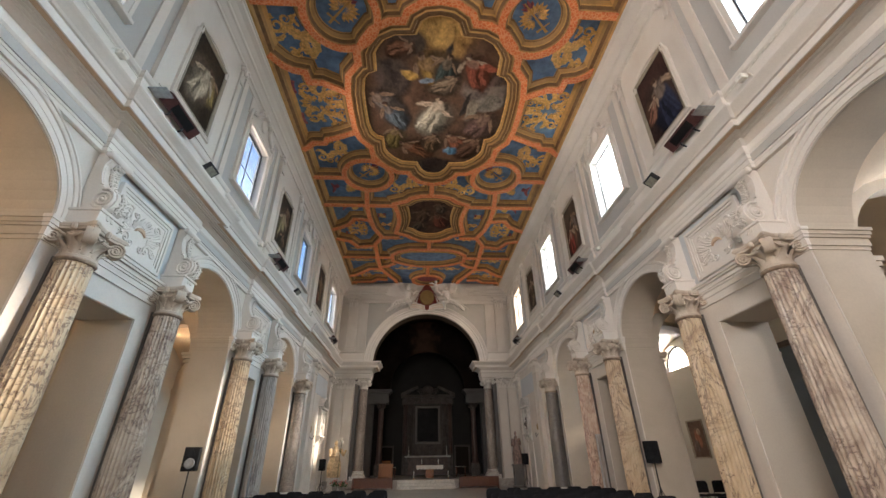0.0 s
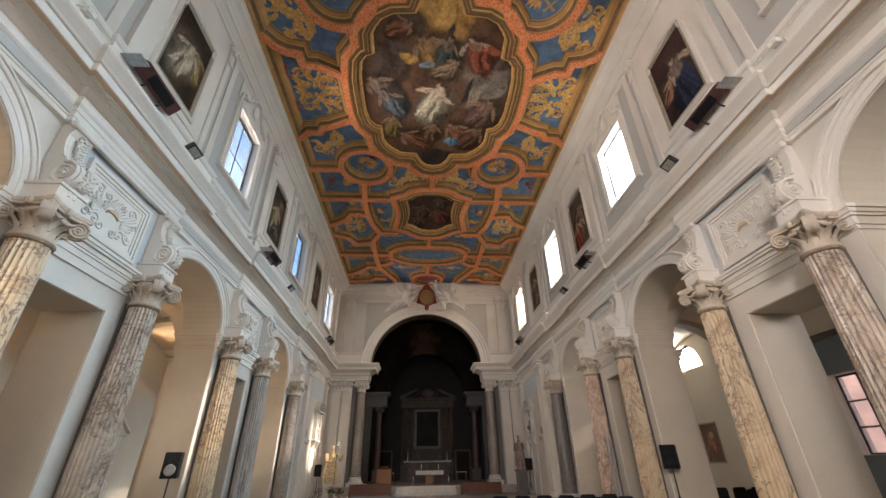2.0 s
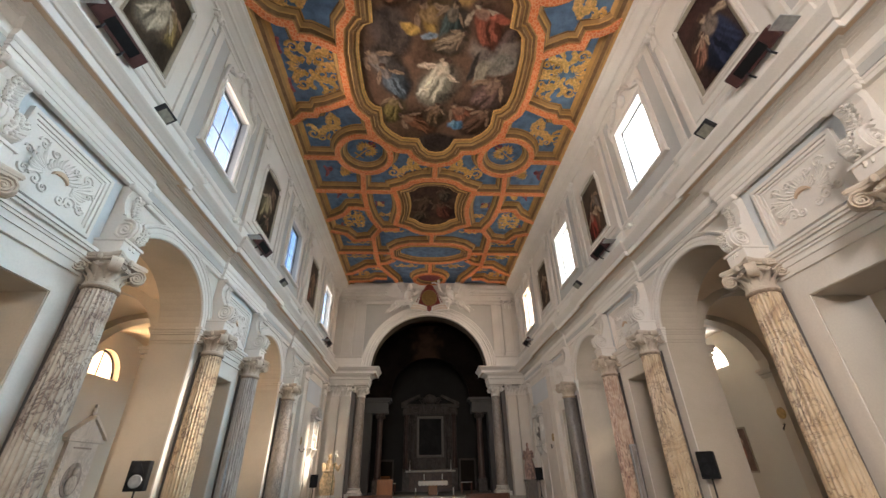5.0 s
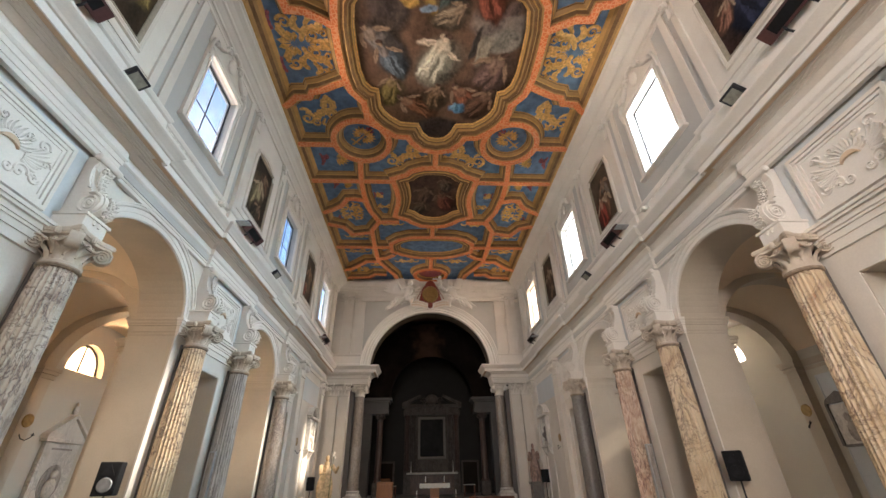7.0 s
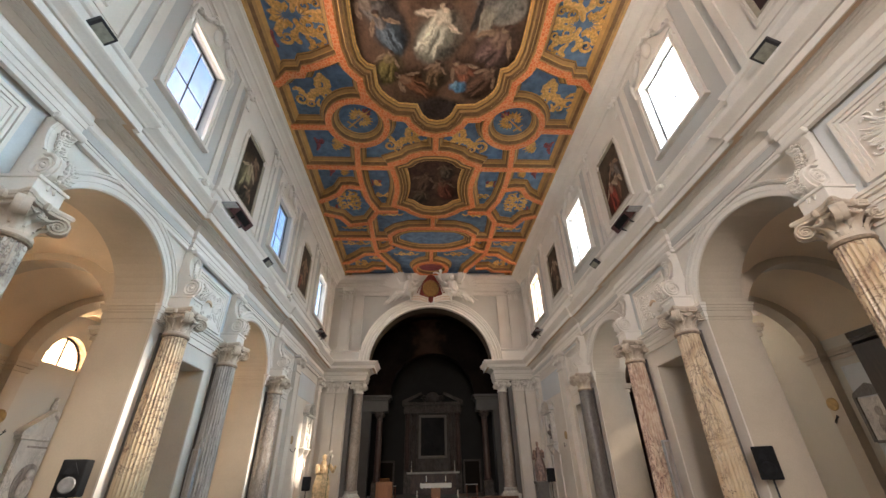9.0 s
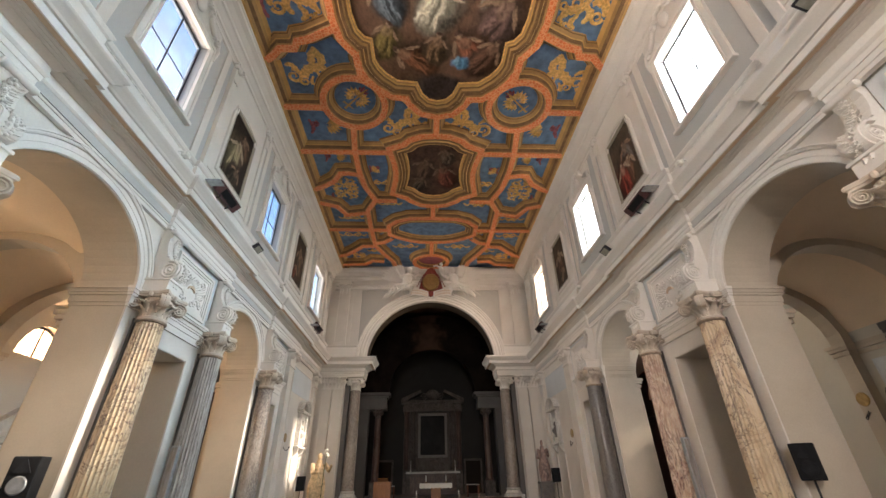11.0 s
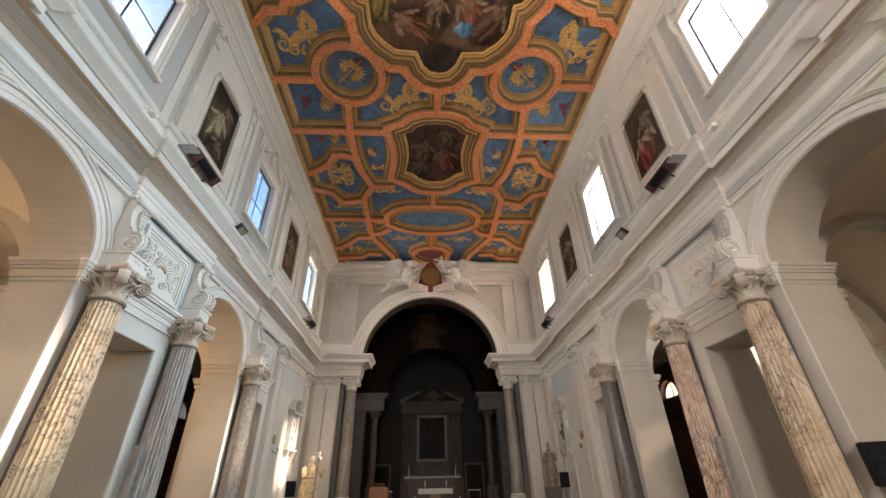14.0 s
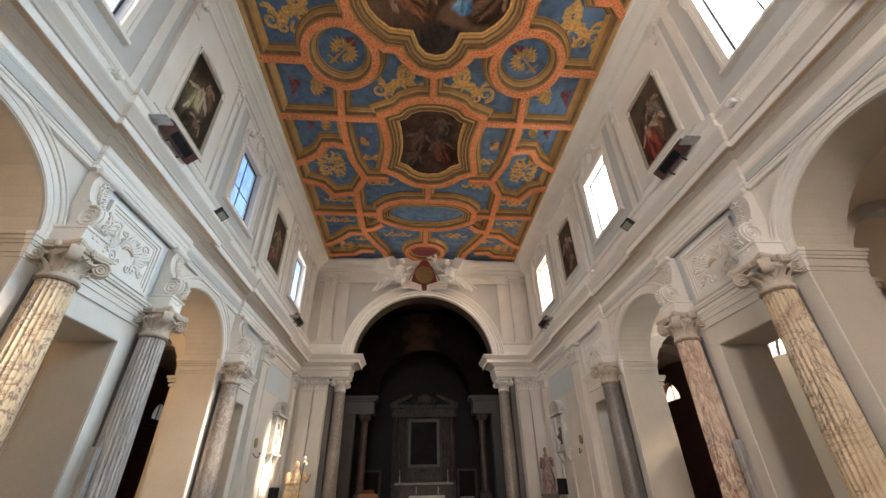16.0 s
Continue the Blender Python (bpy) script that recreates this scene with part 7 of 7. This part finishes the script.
bm = bmesh.new()
soft_box(bm, -0.3, 0.3, -0.25, 0.25, 0, 0.74, 0.02)
part("pedestal", bm, WOODO, tb)
bm = bmesh.new()
soft_box(bm, -0.95, 0.95, -0.45, 0.45, 0.74, 0.82, 0.01)
part("top", bm, WOODO, tb)
cl = thing("altar_cloth", "white scalloped lace cloth on the altar table", "altar cloth", m=pose(AX, 34.6, 1.32))
bm = bmesh.new()
soft_box(bm, -1.0, 1.0, -0.5, 0.5, 0, 0.012, 0.004, 1)
part("sheet", bm, CLOTH, cl)
bm = bmesh.new()
edge = [(-1.0, 0.0), (1.0, 0.0)] + [(1.0 - 2.0 * i / 40, -0.22 - 0.05 * abs(math.sin(i * math.pi / 5))) for i in range(41)]
prism(bm, edge, lambda u, v, w: (u, -0.505 - 0.008 * w, v))
part("fringe", bm, CLOTH, cl)
cd = thing("altar_candle", "white altar candle in a small holder", "candle", "altar candles", pose(AX - 0.6, 34.5, 1.332))
bm = bmesh.new()
lathe(bm, [(0.07, 0), (0.06, 0.03), (0.02, 0.05), (0.02, 0.09)], 14)
part("holder", bm, BRONZE, cd)
bm = bmesh.new()
lathe(bm, [(0.03, 0.09), (0.03, 0.4), (0.008, 0.41), (0.006, 0.44)], 12)
part("wax", bm, WAX, cd)
copy_thing(cd, pose(AX + 0.65, 34.5, 1.332))
for x in (AX - 1.15, AX + 1.2):
    copy_thing(cd, pose(x, 31.6, 0.5) @ Matrix.Scale(1.2, 4))

am = thing("ambo", "orange-brown wooden reading desk in the presbytery", "lectern", m=pose(-2.75, 33.2, 0.5))
for sg in (-1, 1):
    bm = bmesh.new()
    soft_box(bm, sg * 0.5, sg * 0.44, -0.3, 0.3, 0, 0.95, 0.01)
    part("side_panel", bm, WOODO, am)
bm = bmesh.new()
soft_box(bm, -0.44, 0.44, -0.3, -0.25, 0, 0.98, 0.01)
soft_box(bm, -0.3, 0.3, -0.33, -0.29, 0.15, 0.85, 0.02)
part("front_panel", bm, WOODO, am)
bm = bmesh.new()
soft_box(bm, -0.3, 0.3, -0.22, 0.22, -0.02, 0.02, 0.01)
tp = part("sloped_top", bm, WOODO, am)
tp.matrix_basis = pose(0, 0, 1.05, -25, 0, 0)
for x in (-2.0, 2.3):
    st = thing("credence_table", "small table with a white cloth in shadow", "table", "credence tables", pose(x - (0.6 if x < 0 else -0.6), 36.0, 0.5))
    bm = bmesh.new()
    soft_box(bm, -0.4, 0.4, -0.25, 0.25, 0.68, 0.72, 0.01)
    part("top", bm, CLOTH, st, "white cloth top")
    for a in (-0.35, 0.35):
        for b in (-0.2, 0.2):
            bm = bmesh.new()
            soft_box(bm, a - 0.025, a + 0.025, b - 0.025, b + 0.025, 0, 0.68, 0.005, 1)
            part("leg", bm, WOODR, st)

# steps
stp = thing("steps", "three pale marble steps to the presbytery", "steps", m=pose(CX, 31.2, 0))
for i in range(3):
    bm = bmesh.new()
    soft_box(bm, -1.9, 1.9, -0.36 * (3 - i), 0.0, 0.1667 * i, 0.1667 * (i + 1) - (0.003 if i == 2 else 0), 0.012)
    part("step", bm, STONEW, stp)


def pew(m):
    t = thing("kneeler_bench", "red-brown wooden kneeler bench before the presbytery", "bench", "kneeler benches", m)
    bm = bmesh.new()
    soft_box(bm, -1.3, 1.3, -0.12, 0.14, 0.78, 0.83, 0.015)
    part("rail", bm, WOODR, t)
    bm = bmesh.new()
    soft_box(bm, -1.25, 1.25, -0.02, 0.02, 0.12, 0.78, 0.008)
    for i in range(5):
        soft_box(bm, -1.15 + 0.47 * i, -0.78 + 0.47 * i, -0.035, 0.035, 0.22, 0.68, 0.015)
    part("panel", bm, WOODR, t)
    for sg in (-1, 1):
        bm = bmesh.new()
        soft_box(bm, sg * 1.3, sg * 1.24, -0.2, 0.25, 0, 0.78, 0.01)
        part("end_post", bm, WOODR, t)
    return t


pew(pose(CX - 3.5, 30.6, 0) @ Matrix.Diagonal((1, 1, 0.8, 1))), pew(pose(CX + 3.5, 30.6, 0) @ Matrix.Diagonal((1, 1, 0.8, 1)))

# ---- loudspeakers ----


# Grey that stands for the sheen on one black speaker's cone.
SHEENG = plain("sheen_grey_plastic", (0.22, 0.22, 0.22), 0.25)


def speaker(m, light):
    t = thing("loudspeaker", "black loudspeaker on a thin tripod stand" if not light else "black loudspeaker with its sheen put into a grey woofer, on a tripod stand", "loudspeaker", "loudspeakers", m)
    bm = bmesh.new()
    soft_box(bm, -0.17, 0.17, -0.2, 0.2, 1.42, 2.05, 0.025)
    part("cabinet", bm, BLACK, t)
    bm = bmesh.new()
    bmesh.ops.create_cone(bm, cap_ends=True, segments=28, radius1=0.15, radius2=0.12, depth=0.03, matrix=pose(0.175, 0, 1.62, 0, 90, 0))
    part("woofer", bm, SHEENG if light else FABRIC, t)
    bm = bmesh.new()
    prism(bm, [(-0.13, 1.8), (0.13, 1.8), (0.02, 2.0), (-0.02, 2.0)], lambda u, v, w: (0.17 + 0.02 * w, u, v))
    part("horn", bm, FABRIC, t)
    bm = bmesh.new()
    box(bm, 0.171, 0.176, -0.03, 0.03, 1.5, 1.52)
    part("badge", bm, STEEL, t)
    bm = bmesh.new()
    tube(bm, [(0, 0, 0.35), (0, 0, 1.42)], 0.02, 10)
    part("pole", bm, IRON, t)
    for i in range(3):
        a = 2 * math.pi * i / 3
        bm = bmesh.new()
        tube(bm, [(0, 0, 0.75), (0.32 * math.cos(a), 0.32 * math.sin(a), 0.02)], 0.014, 6)
        part("leg", bm, IRON, t)
    return t


speaker(pose(6.95, 13.95, 0, 0, 0, -130), False)
speaker(pose(-6.95, 13.5, 0.02, 0, 0, -75) @ Matrix.Scale(0.98, 4), True)
speaker(pose(-6.35, 28.6, -0.25, 0, 0, -80), False)
speaker(pose(6.35, 28.6, -0.1, 0, 0, -100), False)
for s in (-1, 1):
    ls = thing("column_loudspeaker", "tall slim grey column loudspeaker beside a column", "loudspeaker", "column loudspeakers", pose(s * 6.6, 17.12, 0))
    bm = bmesh.new()
    soft_box(bm, -0.09, 0.09, -0.06, 0.06, 0.0, 2.42, 0.01)
    part("case", bm, STEEL, ls)
    bm = bmesh.new()
    soft_box(bm, -0.07, 0.07, -0.066, -0.06, 0.1, 2.38, 0.002, 1)
    part("grille", bm, GREYM, ls)

# ---- chairs ----
ch = thing("chair", "black padded stacking chair in a row", "chair", "nave chairs")
bm = bmesh.new()
soft_box(bm, -0.22, 0.22, -0.2, 0.22, 0.42, 0.48, 0.02)
part("seat", bm, FABRIC, ch)
bm = bmesh.new()
prism(bm, [(-0.17, 0.54), (0.17, 0.54), (0.21, 0.58)] + arc((0.13, 0.8), 0.08, 0.08, 0, 90, 5) + arc((-0.13, 0.8), 0.08, 0.08, 90, 180, 5) + [(-0.21, 0.58)], lambda u, v, w: (u, -0.24 + 0.04 * w, v))
bmesh.ops.bevel(bm, geom=list(bm.edges), offset=0.008, segments=1, affect="EDGES")
part("backrest", bm, FABRIC, ch)
for a in (-0.21, 0.21):
    bm = bmesh.new()
    tube(bm, [(a, 0.2, 0), (a, 0.2, 0.42)], 0.012, 6)
    part("leg", bm, IRON, ch)
    bm = bmesh.new()
    tube(bm, [(a, -0.2, 0), (a, -0.21, 0.5), (a, -0.225, 0.8)], 0.012, 6)
    part("leg", bm, IRON, ch)
first = True
for row in range(8):
    for i in range(6):
        for s in (-1, 1):
            m = pose(CX + s * (1.6 + 0.58 * i), 6.75 + 0.95 * row, 0)
            if first:
                ch.matrix_basis = m
                first = False
            else:
                copy_thing(ch, m)
for x, y in ((8.9, 15.2), (9.5, 15.2), (10.1, 15.2), (9.2, 14.2)):
    copy_thing(ch, pose(x, y, 0))

# ---- side aisles ----
for s in (-1, 1):
    for a in ARCHES + [29.0]:
        if s > 0 and abs(a - 12.275) < 0.1:
            continue
        ls, lww, lz, lh = LUN[s]
        lw = thing("window", "half-round aisle window with leaded pale panes", "window", "lunette windows", on_wall(s, OUT, a + ls, lz) @ Matrix.Diagonal((1, lww / 1.12, lh / 1.2, 1)) if a < 25 else on_wall(s, OUT, CHAP[s][0], CHAP[s][1]) @ Matrix.Diagonal((1, 0.77, CHAP[s][2] / 1.2, 1)))
        lw.name = "window_2"
        tagged(lw, kind="structure")
        bm = bmesh.new()
        pts = arc((0, 0), 1.1, 1.18, 0, 180, 20)
        fr = [(Vector((-0.3, u, v)), Vector((0, u, v)).normalized(), X, 1) for u, v in pts]
        frames_sweep(bm, [(-0.06, 0), (-0.06, 0.05), (0.02, 0.05), (0.02, 0)], fr)
        box(bm, -0.3, -0.25, -1.1, 1.1, 0, 0.05), box(bm, -0.3, -0.25, -0.03, 0.03, 0.05, 1.14)
        part("window_frame", bm, IRON, lw)
        bm = bmesh.new()
        for k in range(-6, 7):
            if k:
                yk = k * 0.16
                box(bm, -0.285, -0.275, yk - 0.006, yk + 0.006, 0.05, 1.16 * math.sqrt(max(0.02, 1 - (yk / 1.1) ** 2)))
        for k in range(1, 7):
            zk = k * 0.17
            w = 1.08 * math.sqrt(max(0.0, 1 - (zk / 1.18) ** 2))
            box(bm, -0.285, -0.275, -w, w, zk - 0.006, zk + 0.006)
        part("leading", bm, STEEL, lw)
        bm = bmesh.new()
        prism(bm, arc((0, 0), 1.08, 1.16, 0, 180, 20), lambda u, v, w: (-0.29 + 0.003 * w, u, v))
        part("pane", bm, GLASS, lw).visible_shadow = False
# the chapel window in the right aisle, a rosy house front outside
ROSE = plaster("rose_house_glow", (0.55, 0.36, 0.30), (0.42, 0.28, 0.24), amount=0.8)
# House front glows faintly in place of the daylight on it.
ROSE.node_tree.nodes["Principled BSDF"].inputs["Emission Color"].default_value = (0.52, 0.36, 0.32, 1)
ROSE.node_tree.nodes["Principled BSDF"].inputs["Emission Strength"].default_value = 0.22
cw = thing("window", "tall barred window with a rosy house front outside", "window", m=on_wall(1, OUT, 12.925, 1.7))
cw.name = "window_3"
tagged(cw, kind="structure")
bm = bmesh.new()
for u in (-1.0, -0.33, 0.33, 1.0):
    box(bm, -0.3, -0.26, u - 0.025, u + 0.025, 0, 2.3)
for v in (0.02, 0.75, 1.5, 2.27):
    box(bm, -0.305, -0.255, -1.0, 1.0, v - 0.025, v + 0.025)
part("window_frame", bm, IRON, cw)
bm = bmesh.new()
box(bm, -0.29, -0.285, -1.0, 1.0, 0, 2.3)
part("pane", bm, glass_mat("clear_glass", (0.9, 0.8, 0.78), 0.15), cw).visible_shadow = False
# Thin panels, darker and bluer than the rest of the aisle wall.
bm = bmesh.new()
for y0, y1, z0, z1 in ((10.6, 11.88, 0, 5.1), (13.97, 14.45, 0, 5.1), (11.88, 13.97, 0, 1.68), (11.88, 13.97, 4.02, 5.1)):
    box(bm, OUT - 0.02, OUT, y0, y1, z0, z1)
setting("trim_chapel_field", bm, plaster("slate_blue_field", (0.17, 0.20, 0.225), (0.12, 0.14, 0.155), amount=0.5), "slate-blue painted wall round the barred window", category="wall panel")
# A brown panel and rail added where an unclear dark partition stands.
bm = bmesh.new()
soft_box(bm, OUT - 0.12, OUT, 14.45, 16.3, 0, 5.15, 0.02)
soft_box(bm, OUT - 0.16, OUT, 10.6, 16.3, 5.1, 5.3, 0.02)
setting("trim_chapel_panelling", bm, wood("dark_brown_panel", (0.075, 0.055, 0.042)), "dark brown panel in place of the partition beside the window", category="panelling")
bm = bmesh.new()
box(bm, 17.0, 17.3, 5, 24, -0.3, 7.0)
setting("backdrop_house", bm, ROSE, "rosy house front outside the window, with daylight added as glow")
bm = bmesh.new()
box(bm, 13.5, 17.0, 5, 24, -0.3, -0.1)
setting("ground", bm, AISLEG, "pale paved lane outside the church")

# monuments and pictures on the aisle walls
mo = thing("wall_tablet", "grey marble wall tablet with a kneeling relief", "wall tablet", m=on_wall(1, OUT - 0.015, 16.55, 2.3))
bm = bmesh.new()
box(bm, 0, 0.04, -0.45, 0.45, 0, 1.15)
part("slab", bm, STONEW, mo)
bm = bmesh.new()
for sg in (-1, 1):
    soft_box(bm, 0, 0.09, sg * 0.45, sg * 0.54, -0.05, 1.2, 0.01)
soft_box(bm, 0, 0.09, -0.45, 0.45, -0.08, 0.0, 0.01)
fr_p = [(-0.56, 1.2), (0.56, 1.2), (0.5, 1.32), (0, 1.55), (-0.5, 1.32)]
prism(bm, fr_p, lambda u, v, w: (0.07 * w, u, v))
part("frame", bm, GRANITE, mo)
bm = bmesh.new()
blob(bm, (0.05, 0.05, 0.35), (0.05, 0.22, 0.3), 10), blob(bm, (0.05, 0.0, 0.75), (0.05, 0.11, 0.14), 10)
part("relief", bm, GREYM, mo, smooth=True)
to = thing("wall_tomb", "white marble wall tomb with pediment and oval bust niche", "wall tomb", m=on_wall(-1, OUT, 19.6, 0.6))
bm = bmesh.new()
soft_box(bm, 0, 0.15, -0.75, 0.75, 0, 2.3, 0.02)
part("body", bm, STONEW, to)
bm = bmesh.new()
soft_box(bm, 0, 0.25, -0.9, 0.9, 2.3, 2.42, 0.02)
prism(bm, [(-0.9, 2.42), (0.9, 2.42), (0, 3.1)], lambda u, v, w: (0.18 * w, u, v))
for sg in (-1, 1):
    prism(bm, [(sg * 0.98, 2.42), (sg * 0.9, 2.56), (0, 3.24), (0, 3.1)], lambda u, v, w: (0.28 * w, u, v))
part("pediment", bm, STONEW, to)
bm = bmesh.new()
blob(bm, (0.1, 0, 3.35), (0.07, 0.1, 0.16), 10), blob(bm, (0.1, 0, 3.56), (0.06, 0.06, 0.08), 8)
part("finial", bm, STONEW, to, smooth=True)
bm = bmesh.new()
bmesh.ops.create_cone(bm, cap_ends=True, segments=28, radius1=0.42, radius2=0.42, depth=0.04, matrix=pose(0.15, 0, 1.1, 0, 90, 0) @ Matrix.Diagonal((1.3, 1, 1, 1)))
part("niche", bm, GREYM, to)
bm = bmesh.new()
blob(bm, (0.2, 0, 0.95), (0.12, 0.24, 0.3), 12), blob(bm, (0.22, 0, 1.35), (0.11, 0.11, 0.15), 12)
part("bust", bm, STONEW, to, smooth=True)
bm = bmesh.new()
box(bm, 0.152, 0.156, -0.45, 0.45, 2.08, 2.14)
part("lettering_bar", bm, GREYM, to, "worn line of letters")
make_painting(1.1, 1.55, ((0.26, 0.17, 0.13), [(0, 0, 0.25, 0.5, 20, (0.40, 0.18, 0.12)), (0.1, 0.3, 0.2, 0.2, 0, (0.45, 0.33, 0.24)), (-0.2, -0.3, 0.3, 0.3, 0, (0.2, 0.15, 0.13))], 15), "faded red-brown painting in a narrow pale frame", on_wall(1, OUT, 20.7, 2.35), FRAMEW, False, 0.06)
make_painting(1.6, 2.4, ((0.04, 0.03, 0.028), [(0, 0.2, 0.4, 0.6, 0, (0.10, 0.07, 0.06))], 18), "large dark painting in a dark red frame", on_wall(1, OUT, 26.2, 2.6), WOODR, False, 0.14)
mk = thing("wall_tablet", "small framed relief on the aisle wall", "wall tablet", m=on_wall(-1, OUT - 0.015, 16.2, 2.2))
bm = bmesh.new()
sweep(bm, [(0, 0), (0, 0.05), (-0.08, 0.07), (-0.08, 0)], [(-0.4, 0), (0.4, 0), (0.4, 0.9), (0, 1.2), (-0.4, 0.9)], True)
part("frame", bm, GRANITE, mk).matrix_basis = UP
bm = bmesh.new()
blob(bm, (0.02, 0, 0.45), (0.06, 0.2, 0.35), 10)
part("relief", bm, GREYM, mk, smooth=True)
